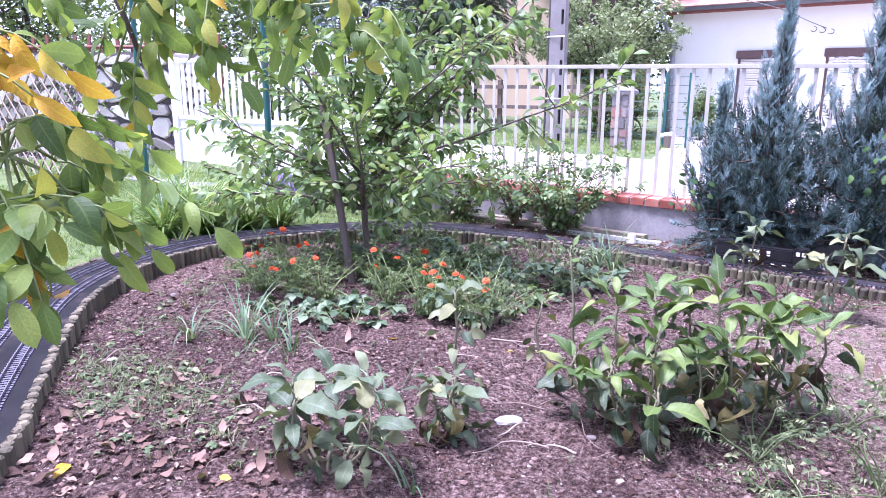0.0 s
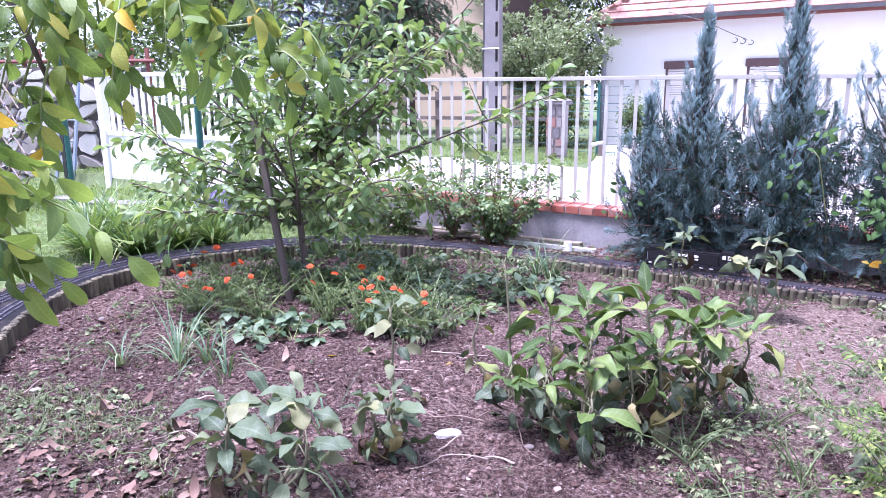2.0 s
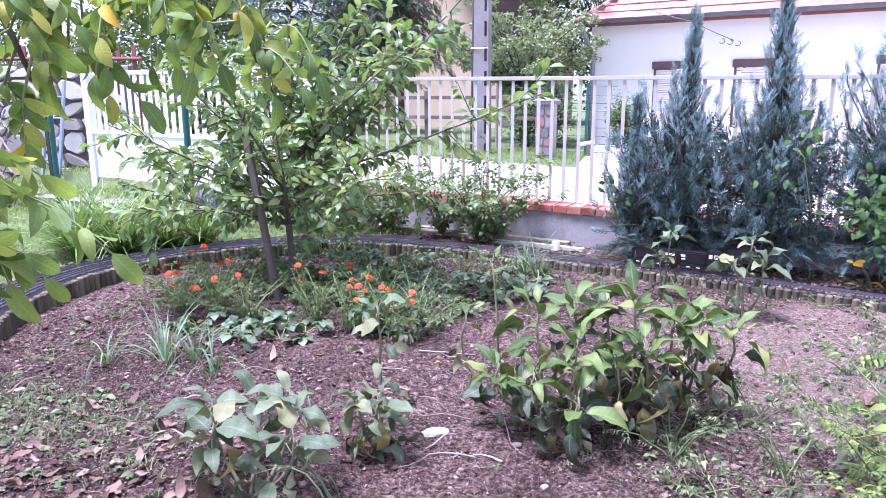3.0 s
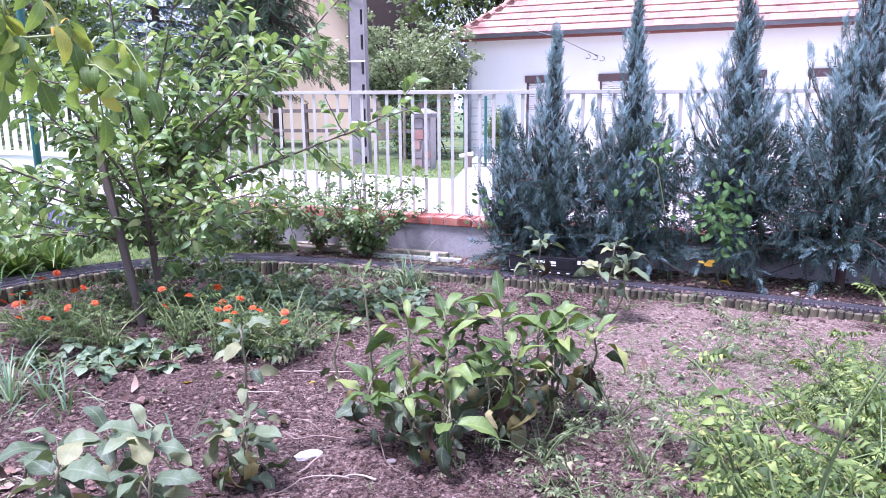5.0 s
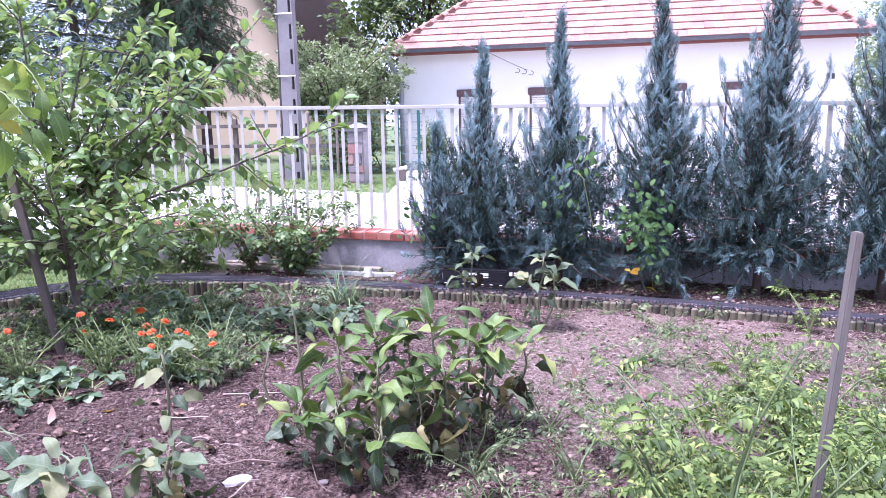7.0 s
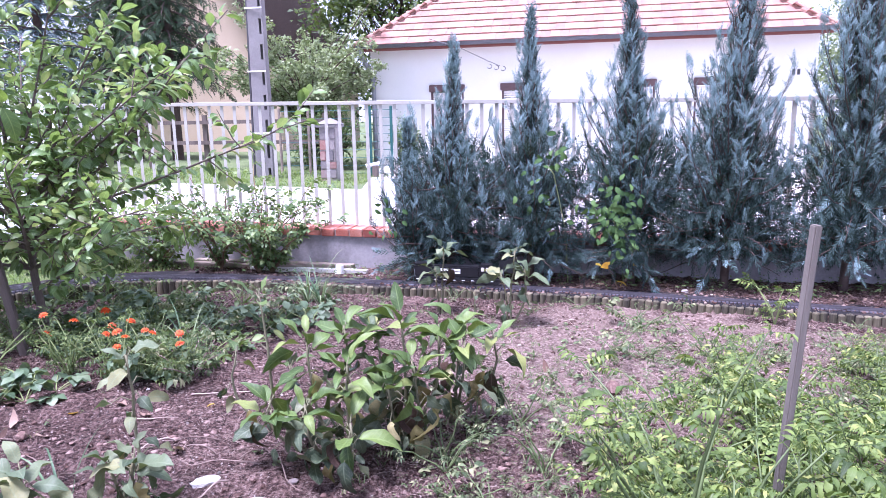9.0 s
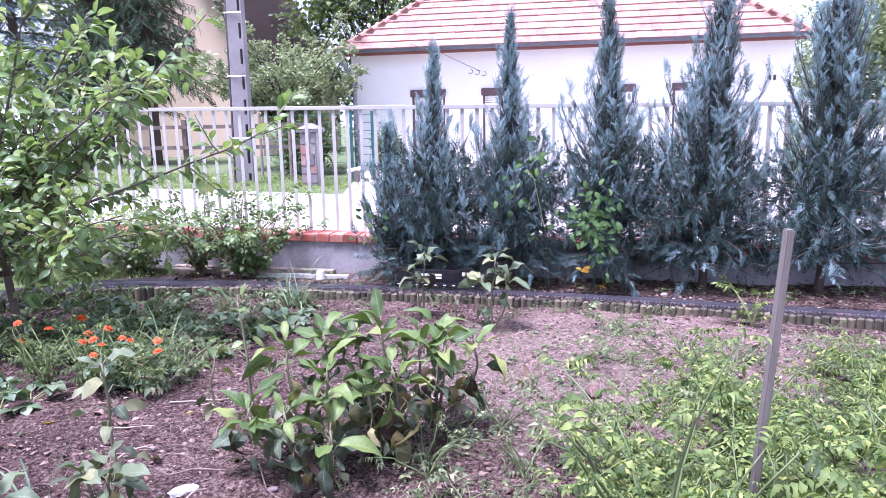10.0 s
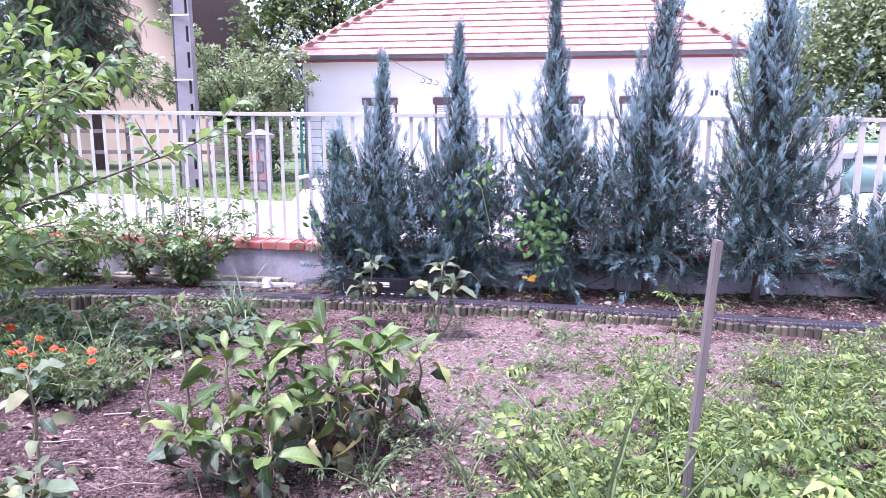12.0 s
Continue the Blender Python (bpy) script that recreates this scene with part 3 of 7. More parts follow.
# ---- garden railway: log edging, bed, tracks ----
def log_mesh(seed):
    rng = random.Random(seed)
    b = bmesh.new()
    bmesh.ops.create_cone(b, cap_ends=True, segments=10, radius1=0.0245, radius2=0.0235, depth=0.2, matrix=Matrix.Translation((0, 0, 0.015)))
    top = [e for e in b.edges if all(v.co.z > 0.1 for v in e.verts)]
    bmesh.ops.bevel(b, geom=top, offset=0.006, segments=1, affect="EDGES")
    for v in b.verts:
        v.co.x += rng.uniform(-0.0015, 0.0015)
        v.co.y += rng.uniform(-0.0015, 0.0015)
        if v.co.z > 0.1:
            v.co.z += rng.uniform(-0.005, 0.004)
    me = bpy.data.meshes.new("log")
    b.to_mesh(me)
    b.free()
    me.materials.append(M["log"])
    return me


def track_z(x):
    """Height of the railway's bed: it sinks a little along the wall."""
    return float(np.interp(x, [-3.4, -1.4], [0.095, 0.056]))


def ribbon(line, a, bb, z0, z1, mat, name, parent=None, skirt=True):
    """A slab that follows the edging between two offsets."""
    bm = bmesh.new()
    rows = []
    for p, n in line:
        i, o = p + n * a, p + n * bb
        rows.append([bm.verts.new(q) for q in ((i.x, i.y, z0), (i.x, i.y, track_z(p.x)), (o.x, o.y, track_z(p.x)), (o.x, o.y, z0))])
    for r, s in zip(rows, rows[1:]):
        for k in range(3):
            bm.faces.new((r[k], r[k + 1], s[k + 1], s[k]))
    return part(name, bm, mat, parent)


split = next(i for i, (p, n) in enumerate(LINE) if p.y > 4.2)
trackbed = ribbon(LINE[:split + 1], 0.02, 0.42, -0.05, 0.095, "felt", "trackbed")
tagged(trackbed, "dark grey felt bed of the garden railway", "trackbed", kind="structure")
trackbed2 = ribbon(LINE[split:], 0.02, 0.3, -0.05, 0.095, "felt", "trackbed")
tagged(trackbed2, "dark grey felt bed of the garden railway along the wall", "trackbed", kind="structure")


def garden_track(line, off, label):
    thing = empty("garden_track", (line[0][0].x, line[0][0].y, 0.1))
    tagged(thing, label, "model track", group="garden railway tracks")
    for s in (-0.0225, 0.0225):
        a = Acc()
        pts = [p + n * (off(i) + s) for i, (p, n) in enumerate(line)]
        v, f = [], []
        for i, p in enumerate(pts):
            n = line[i][1]
            for dx, z in ((-0.002, 0.106), (-0.002, 0.117), (0.002, 0.117), (0.002, 0.106)):
                v.append((p.x + n.x * dx, p.y + n.y * dx, z - 0.095 + track_z(line[i][0].x)))
        for i in range(len(pts) - 1):
            for k in range(3):
                f.append((i * 4 + k, i * 4 + k + 1, i * 4 + k + 5, i * 4 + k + 4))
        a.add((np.array(v), f, np.zeros((len(v), 2))))
        link("rail", a.mesh("rail", ["rail"]), thing, None, "dull grey metal rail")
    a = Acc()
    bm = box(-0.0075, 0.0075, -0.038, 0.038, 0.0, 0.008)
    sv = np.array([v.co[:] for v in bm.verts])
    sf = [tuple(v.index for v in fc.verts) for fc in bm.faces]
    bm.free()
    for i in range(len(line) - 1):
        for h in (0, 0.5):
            p, n = line[i][0].lerp(line[i + 1][0], h), line[i][1]
            q = p + n * off(i)
            a.add((sv, sf, np.zeros((8, 2))), Matrix.Translation((q.x, q.y, track_z(p.x) - 0.0005)) @ Matrix.Rotation(math.atan2(-n.x, n.y), 4, "Z"))
    tagged(link("sleeper_grid", a.mesh("sleeper_grid", ["sleeper"]), thing), kind="stuff")
    return thing


garden_track(LINE, lambda i: 0.13, "narrow model railway track on dark felt")
garden_track(LINE[:split], lambda i: 0.13 + 0.16 * min(1, (split - i) / 45), "second model railway track beside the first")

# ---- garden wall with its brick coping, and the fence on it ----
SLOPE = -0.0125


def cap_z(x):
    return 0.378 + SLOPE * (x + 1.2)


def rail_z(x):
    return 1.468 + SLOPE * x


b = bmesh.new()
ends = []
for x in (-4.5, -2.0, 0.5, 5.5):
    zt = cap_z(x) - 0.065
    ends.append([b.verts.new(q) for q in ((x, 5.105, -0.3), (x, 5.105, zt), (x, 5.375, zt), (x, 5.375, -0.3))])
for r, s in zip(ends, ends[1:]):
    for k in range(4):
        b.faces.new((r[k], s[k], s[(k + 1) % 4], r[(k + 1) % 4]))
b.faces.new(ends[0])
b.faces.new(ends[-1][::-1])
wall_street = part("wall_street", b, "render", None)
tagged(wall_street, "low grey rendered garden wall under red brick coping", "wall", kind="structure")


def tilt_box(name, x0, x1, y0, y1, z0a, z0b, z1a, z1b, mat, parent, label="", bevel=0.002):
    """A box whose foot and top slope from one end to the other."""
    bm = box(0, 1, y0, y1, 0, 1)
    for v in bm.verts:
        t, up = v.co.x, v.co.z
        v.co.x = x0 + (x1 - x0) * t
        v.co.z = (z1a + (z1b - z1a) * t) if up > 0.5 else (z0a + (z0b - z0a) * t)
    if bevel:
        bmesh.ops.bevel(bm, geom=list(bm.edges), offset=bevel, segments=1, affect="EDGES")
    return part(name, bm, mat, parent, label)


fence = empty("fence", (-0.6, 5.25, 0.4))
tagged(fence, "cream painted metal bar fence standing on the brick coping", "fence")
tilt_box("top_rail", -4.35, 2.96, 5.228, 5.272, rail_z(-4.35) - 0.032, rail_z(2.96) - 0.032, rail_z(-4.35), rail_z(2.96), "cream_paint", fence)
tilt_box("top_rail", 3.05, 5.5, 5.228, 5.272, rail_z(3.05) - 0.032, rail_z(5.5) - 0.032, rail_z(3.05), rail_z(5.5), "cream_paint", fence)


def bar_mesh(h):
    bm = box(-0.015, 0.015, -0.004, 0.0, 0, h)
    box(-0.015, -0.011, -0.0, 0.022, 0, h, bm=bm)
    me = bpy.data.meshes.new("bar")
    bm.to_mesh(me)
    bm.free()
    me.materials.append(M["cream_paint"])
    return me


bar_me = bar_mesh(1.055)
BAR0, PITCH = -2.497, 0.1262
for k in range(-14, 63):
    x = BAR0 + PITCH * k
    if x > 2.78:
        continue
    link("bar", bar_me, fence, Matrix.Translation((x, 5.245, rail_z(x) - 1.085)))
slat_me = bpy.data.meshes.new("slat")
bm = box(-0.024, 0.024, -0.012, 0.012, 0, 1.055, 0.002)
bm.to_mesh(slat_me)
bm.free()
slat_me.materials.append(M["cream_paint"])
for k in range(18):
    x = 2.87 + 0.155 * k
    if abs(x - 3.0) > 0.07:
        link("slat", slat_me, fence, Matrix.Translation((x, 5.25, rail_z(x) - 1.085)))
for x in (-4.35, 3.0):
    bm = box(x - 0.045, x + 0.045, 5.21, 5.29, cap_z(x) + 0.002, rail_z(x) + 0.012, 0.004)
    part("post", bm, "cream_paint", fence)

# ---- gate, pale and solid below ----
gate = empty("gate", (-6.4, 5.25, 0.15))
tagged(gate, "white metal gate, solid below with pickets above", "gate")
GA, GB = -8.4, -4.5


def gate_z(x):
    return 1.662 - 0.008 * (x + 6.4)


tilt_box("panel", GA + 0.05, GB, 5.235, 5.26, 0.17, 0.05, 0.86, 0.82, "white_paint", gate)
tilt_box("middle_rail", GA + 0.05, GB, 5.22, 5.275, 0.86, 0.82, 0.91, 0.87, "white_paint", gate)
tilt_box("upper_rail", GA + 0.05, GB, 5.22, 5.275, gate_z(GA) - 0.05, gate_z(GB) - 0.05, gate_z(GA), gate_z(GB), "white_paint", gate)
for x, w in ((GA, 0.06), (GB + 0.06, 0.06)):
    part("gate_post", box(x - w, x + w, 5.2, 5.3, 0.0, 1.7 if x < -6 else 1.5, 0.004), "white_paint", gate)
pick = bpy.data.meshes.new("picket")
bm = box(-0.03, 0.03, -0.012, 0.012, 0, 0.78, 0.003)
bm.to_mesh(pick)
bm.free()
pick.materials.append(M["white_paint"])
x = GA + 0.2
while x < GB - 0.05:
    link("picket", pick, gate, Matrix.Translation((x, 5.247, 0.85)))
    x += 0.135

# ---- house over the street ----
HX0, HX1, HY = -5.02, 5.12, 16.2
house = empty("house", (0.2, HY, 0.05))
tagged(house, "white plastered single-storey house with a red tiled hip roof", "house")
EAVE = 3.02
wins = [(-3.5, -2.68), (-1.75, -0.93), (0.95, 1.77), (2.62, 3.44)]
def pierced(xs, zs, holes, thick):
    """A slab in x and z with openings, as one piece."""
    bm = bmesh.new()
    vs = {(i, k): bm.verts.new((x, 0, z)) for i, x in enumerate(xs) for k, z in enumerate(zs)}
    for i in range(len(xs) - 1):
        for k in range(len(zs) - 1):
            if (i, k) not in holes:
                bm.faces.new((vs[i, k], vs[i + 1, k], vs[i + 1, k + 1], vs[i, k + 1]))
    for v in [v for v in bm.verts if not v.link_faces]:
        bm.verts.remove(v)
    r = bmesh.ops.extrude_face_region(bm, geom=list(bm.faces))
    bmesh.ops.translate(bm, verts=[g for g in r["geom"] if isinstance(g, bmesh.types.BMVert)], vec=(0, thick, 0))
    bmesh.ops.recalc_face_normals(bm, faces=list(bm.faces))
    return bm


cuts = [HX0] + [c for w in wins for c in w] + [HX1]
bm = pierced(cuts, [-0.4, 0.66, 2.09, EAVE], {(i, 1) for i in (1, 3, 5, 7)}, 0.4)
bmesh.ops.translate(bm, verts=list(bm.verts), vec=(0, HY, 0))
part("side_wall", box(HX0, HX0 + 0.4, HY + 0.403, HY + 8, -0.4, EAVE), "plaster", house)
part("side_wall", box(HX1 - 0.4, HX1, HY + 0.403, HY + 8, -0.4, EAVE), "plaster", house)
part("house_wall", bm, "plaster", house, "bright white plaster wall")
for a, c in wins:
    w = part("window", box(a - 0.04, c + 0.04, HY - 0.05, HY + 0.02, 0.6, 0.655, 0.008), "plaster", house)
    part("shutter_box", box(a - 0.03, c + 0.03, HY - 0.06, HY + 0.1, 1.97, 2.14, 0.01), "brown_trim", w, "dark brown roller box")
    for x in (a, c - 0.045):
        part("window_frame", box(x, x + 0.045, HY + 0.02, HY + 0.1, 0.66, 1.97), "brown_trim", w)
    z = 0.66
    while z < 1.93:
        part("slat", box(a + 0.05, c - 0.05, HY + 0.05, HY + 0.065, z + 0.004, z + 0.046, 0.004), "shutter", w)
        z += 0.052
# roof: hip planes with overlapping tiles
OV, TP = 0.45, 0.77
RX0, RX1, RY0, RY1 = HX0 - 0.2, HX1 + 0.2, HY - OV, HY + 8.4
half = (RY1 - RY0) / 2


def roof_plane(bm_acc, o, along, inward, width, rows):
    """Courses of tiles on one plane, narrowing towards the ridge."""
    rise = 0.31
    run = 0.21
    shape = box(-0.5, 0.5, 0, 1, 0, 1)
    sv = np.array([v.co[:] for v in shape.verts])
    sf = [tuple(v.index for v in fc.verts) for fc in shape.faces]
    shape.free()
    o, along, inward = Vector(o), Vector(along), Vector(inward)
    pitch = math.atan(TP)
    slope = (inward * math.cos(pitch) + Vector((0, 0, math.sin(pitch)))).normalized()
    normal = along.cross(slope).normalized()
    rng = random.Random(5)
    for r in range(rows):
        d = r * run * 1.12
        lo, hi = d, width - d
        n = max(0, int((hi - lo) / 0.21))
        for k in range(n):
            u = lo + (k + 0.5) * (hi - lo) / n
            p = o + along * u + inward * d + Vector((0, 0, d * TP))
            tiltv = (slope * 0.3 + normal * -0.028).normalized()
            nn = along.cross(tiltv).normalized()
            m = Matrix((along, tiltv, nn)).transposed().to_4x4()
            mm = Matrix.Translation(p + normal * (0.03 + rng.uniform(-0.004, 0.004))) @ m @ Matrix.Diagonal(((hi - lo) / n * 0.99, 0.35, 0.024, 1))
            bm_acc.add((sv, sf, np.zeros((8, 2))), mm)


acc = Acc()
rows_n = int(half / (0.21 * 1.12))
roof_plane(acc, (RX0, RY0, EAVE + 0.05), (1, 0, 0), (0, 1, 0), RX1 - RX0, rows_n)
roof_plane(acc, (RX0, RY1, EAVE + 0.05), (0, -1, 0), (1, 0, 0), RY1 - RY0, rows_n)
roof_plane(acc, (RX1, RY0, EAVE + 0.05), (0, 1, 0), (-1, 0, 0), RY1 - RY0, rows_n)
bm = bmesh.new()
zr = EAVE + half * TP
c4 = [bm.verts.new(q) for q in ((RX0, RY0, EAVE), (RX1, RY0, EAVE), (RX1, RY1, EAVE), (RX0, RY1, EAVE))]
r2 = [bm.verts.new(q) for q in ((RX0 + half, RY0 + half, zr), (RX1 - half, RY0 + half, zr))]
for q in ((c4[0], c4[1], r2[1], r2[0]), (c4[1], c4[2], r2[1]), (c4[2], c4[3], r2[0], r2[1]), (c4[3], c4[0], r2[0]), c4[::-1]):
    bm.faces.new(q)
roof = part("roof", bm, "dark_red", house, "faded red clay tile roof")
tagged(link("tiles", acc.mesh("tiles", ["tile"]), roof), kind="stuff")
ridge_me = bpy.data.meshes.new("ridge_tile")
bm = bmesh.new()
bmesh.ops.create_cone(bm, cap_ends=True, segments=10, radius1=0.11, radius2=0.09, depth=0.4, matrix=Matrix.Rotation(radians(-90), 4, "X"))
bm.to_mesh(ridge_me)
bm.free()
ridge_me.materials.append(M["tile"])
for a, c in (((RX0, RY0, EAVE), (RX0 + half, RY0 + half, zr)), ((RX1, RY0, EAVE), (RX1 - half, RY0 + half, zr)), ((RX0 + half, RY0 + half, zr), (RX1 - half, RY0 + half, zr))):
    a, c = Vector(a), Vector(c)
    n = int((c - a).length / 0.36)
    for k in range(n):
        link("ridge_tile", ridge_me, roof, aimed(a.lerp(c, (k + 0.5) / n) + Vector((0, 0, 0.05)), c - a))
bm = bmesh.new()
prof = [(math.cos(t) * 0.075, math.sin(t) * 0.075) for t in np.linspace(math.pi, 2 * math.pi, 8)]
sides = []
for x in (RX0 + 0.02, RX1 - 0.02):
    sides.append([bm.verts.new((x, RY0 - 0.07 + py, EAVE + 0.06 + pz)) for py, pz in prof])
for k in range(7):
    bm.faces.new((sides[0][k], sides[0][k + 1], sides[1][k + 1], sides[1][k]))
bmesh.ops.solidify(bm, geom=list(bm.faces), thickness=0.006)
part("gutter", bm, "zinc", house, "grey zinc gutter", True)
part("fascia", box(RX0 + 0.03, RX1 - 0.03, RY0 + 0.02, RY0 + 0.05, EAVE - 0.07, EAVE - 0.01), "dark_red", house)
a = Acc()
a.add(tube([(-5.1, RY0 - 0.06, EAVE), (-5.09, RY0 - 0.05, EAVE - 0.14), (-5.03, RY0 + 0.15, EAVE - 0.38), (-4.96, HY - 0.1, EAVE - 0.6), (-4.94, HY - 0.08, EAVE - 0.85), (-4.94, HY - 0.08, 0.0)], [0.055] * 6, 10))
link("downpipe", a.mesh("downpipe", ["zinc"], True), house, None, "grey zinc downpipe")
plate = part("number_plate", box(4.62, 4.68, HY - 0.012, HY - 0.004, 2.14, 2.26), "dark_metal", house, "two short dark bars on the wall")
part("bar", box(4.72, 4.78, HY - 0.012, HY - 0.004, 2.14, 2.26), "dark_metal", plate)
a = Acc()
a.add(tube([(-3.4, RY0 - 0.03, EAVE + 0.16), (-2.6, RY0 - 0.3, EAVE - 0.1), (-1.95, RY0 - 0.4, EAVE - 0.42), (-1.75, HY - 0.35, EAVE - 0.5)], [0.008] * 4, 5))
for s in (0, 1, 2):
    cx = -2.0 + 0.16 * s
    a.add(tube([(cx + 0.06 * math.cos(t), HY - 0.3, EAVE - 0.5 - 0.03 * s + 0.05 * math.sin(t)) for t in np.linspace(-2.5, 1.5, 7)], [0.009] * 7, 5))
link("service_cable", a.mesh("service_cable", ["dark_metal"]), house, None, "dark service cable with hooks")

# ---- concrete power pole with slots ----
pole = empty("power_pole", (-5.85, 12.0, 0.2))
tagged(pole, "tall grey concrete power pole with slots through it", "power pole")
bm = bmesh.new()
PB, PT, PH = 0.172, 0.1, 8.0


def pw(z):
    return PB + (PT - PB) * z / PH


def wedge(bm, xa0, xb0, xa1, xb1, z0, z1, y0, y1):
    vs = [bm.verts.new(q) for q in ((xa0, y0, z0), (xb0, y0, z0), (xb0, y1, z0), (xa0, y1, z0), (xa1, y0, z1), (xb1, y0, z1), (xb1, y1, z1), (xa1, y1, z1))]
    for q in ((3, 2, 1, 0), (4, 5, 6, 7), (0, 1, 5, 4), (1, 2, 6, 5), (2, 3, 7, 6), (3, 0, 4, 7)):
        bm.faces.new([vs[i] for i in q])


zs = [0.0]
while zs[-1] < PH - 0.1:
    zs += [zs[-1] + 0.28, zs[-1] + 0.47]
bm = pierced([-1, 0.45, 0.78, 1], zs, {(1, k) for k in range(0, len(zs) - 1, 2)}, 0.2)
for v in bm.verts:
    v.co.x *= pw(v.co.z)
    v.co.y -= 0.1
ob = part("shaft", bm, "concrete", pole)
ob.matrix_basis = Matrix.Translation((-5.85, 12.0, 0.15)) @ Matrix.Rotation(radians(8), 4, "Z")
part("cable_duct", rod((-6.05, 11.9, 0.15), (-5.94, 11.9, 6.5), 0.022), "dark_metal", pole, "black cable duct")
for z in (1.1, 2.27, 3.43):
    part("strap", box(-6.07 + z * 0.012, -5.65 - z * 0.008, 11.865, 11.88, z, z + 0.025), "white_paint", pole, "pale steel strap")

# ---- stone gate pillar ----
pillar = empty("gate_pillar", (-4.45, 12.0, 0.2))
tagged(pillar, "stone gate pillar with a grey cap, reddish and grey stones", "pillar")
part("core", box(-4.61, -4.29, 11.82, 12.1, 0.0, 1.2), "mortar", pillar)
rng = random.Random(11)
z = 0.06
while z < 1.15:
    h = rng.uniform(0.14, 0.22)
    x = -4.62
    while x < -4.29:
        w = min(rng.uniform(0.12, 0.24), -4.28 - x)
        if w > 0.05:
            bm = box(x + 0.008, x + w - 0.008, 11.795, 11.83, z + 0.008, min(z + h, 1.2) - 0.008, 0.012)
            part("stone", bm, "pillar_stone", pillar)
        x += w
    z += h
part("cap", box(-4.67, -4.23, 11.76, 12.16, 1.2, 1.27, 0.015), "concrete", pillar, "grey concrete cap")
bm = bmesh.new()
bmesh.ops.create_cone(bm, cap_ends=True, segments=4, radius1=0.3, radius2=0.04, depth=0.1, matrix=Matrix.Translation((-4.45, 11.96, 1.32)) @ Matrix.Rotation(radians(45), 4, "Z"))
part("cap_top", bm, "concrete", pillar)

# ---- cream house far behind the pole ----
far = empty("far_house", (-12.0, 22.0, 0.0))
tagged(far, "cream house with a gable behind the spruce", "house")
bm = box(-16.6, -10.35, 22.0, 30.0, -0.2, 3.3)
vs = [bm.verts.new(q) for q in ((-16.6, 22.0, 3.3), (-10.35, 22.0, 3.3), (-13.5, 22.0, 8.3), (-16.6, 30.0, 3.3), (-10.35, 30.0, 3.3), (-13.5, 30.0, 8.3))]
for q in ((0, 1, 2), (5, 4, 3), (0, 2, 5, 3), (2, 1, 4, 5)):
    bm.faces.new([vs[i] for i in q])
part("house_wall", bm, "yellow_plaster", far)
for sx in (-1, 1):
    bm = bmesh.new()
    p0, p1 = Vector((-13.5, 21.5, 8.5)), Vector((-13.5 + sx * 3.65, 21.5, 2.75))
    q = [bm.verts.new(v) for v in (p0, p1, p1 + Vector((0, 9, 0)), p0 + Vector((0, 9, 0)))]
    bm.faces.new(q if sx > 0 else q[::-1])
    bmesh.ops.solidify(bm, geom=list(bm.faces), thickness=0.14)
    part("roof", bm, "dark_bark", far, "dark roof slope")
yard = empty("yard_fence", (-7.5, 13.5, 0.2))
tagged(yard, "weathered low wooden rail fence of the yard", "fence")
for z in (0.75, 1.2):
    part("fence_rail", box(-11.0, -5.2, 13.48, 13.52, z + 0.1, z + 0.18), "stake", yard)
for x in np.arange(-11.0, -5.1, 1.45):
    part("fence_post", box(x - 0.05, x + 0.05, 13.53, 13.6, 0.0, 1.5), "stake", yard)
net = empty("wire_fence", (-3.9, 13.2, 0.1))
tagged(net, "green wire mesh yard fence beside the house", "fence")
for x in (-6.0, -5.35, -4.0, -3.55):
    part("fence_post", rod((x, 13.0, 0.0), (x, 13.0, 1.6), 0.03), "green_metal" if x > -4.5 else "plank", net)
for z in np.arange(0.25, 1.55, 0.16):
    part("wire", rod((-6.0, 13.0, z), (-3.4, 13.0, z), 0.006, sides=5), "green_metal", net)

# ---- rubble stone wall beside the gate ----
stone_wall = empty("stone_wall", (-10.8, 5.0, 0.1))
tagged(stone_wall, "pale rubble stone wall with dark joints", "wall")
WA, WB = Vector((-13.6, 3.3, 0.0)), Vector((-8.9, 6.1, 0.0))
wd = (WB - WA).normalized()
wnorm = Vector((wd.y, -wd.x, 0))
wm = Matrix((wd, -wnorm, Vector((0, 0, 1)))).transposed().to_4x4()
wm.translation = WA
WL, WH = (WB - WA).length, 1.82
core = part("core", box(0, WL, 0.03, 0.5, -0.2, WH), "joint", stone_wall)
core.matrix_basis = wm
rng = random.Random(4)
cols, lines = 17, 7
pt = {}
for i in range(cols + 1):
    for j in range(lines + 1):
        e = 0.1 if 0 < j < lines else 0.03
        pt[i, j] = (WL * i / cols + rng.uniform(-0.1, 0.1) + (0.13 if j % 2 else 0), WH * j / lines + rng.uniform(-e, e))
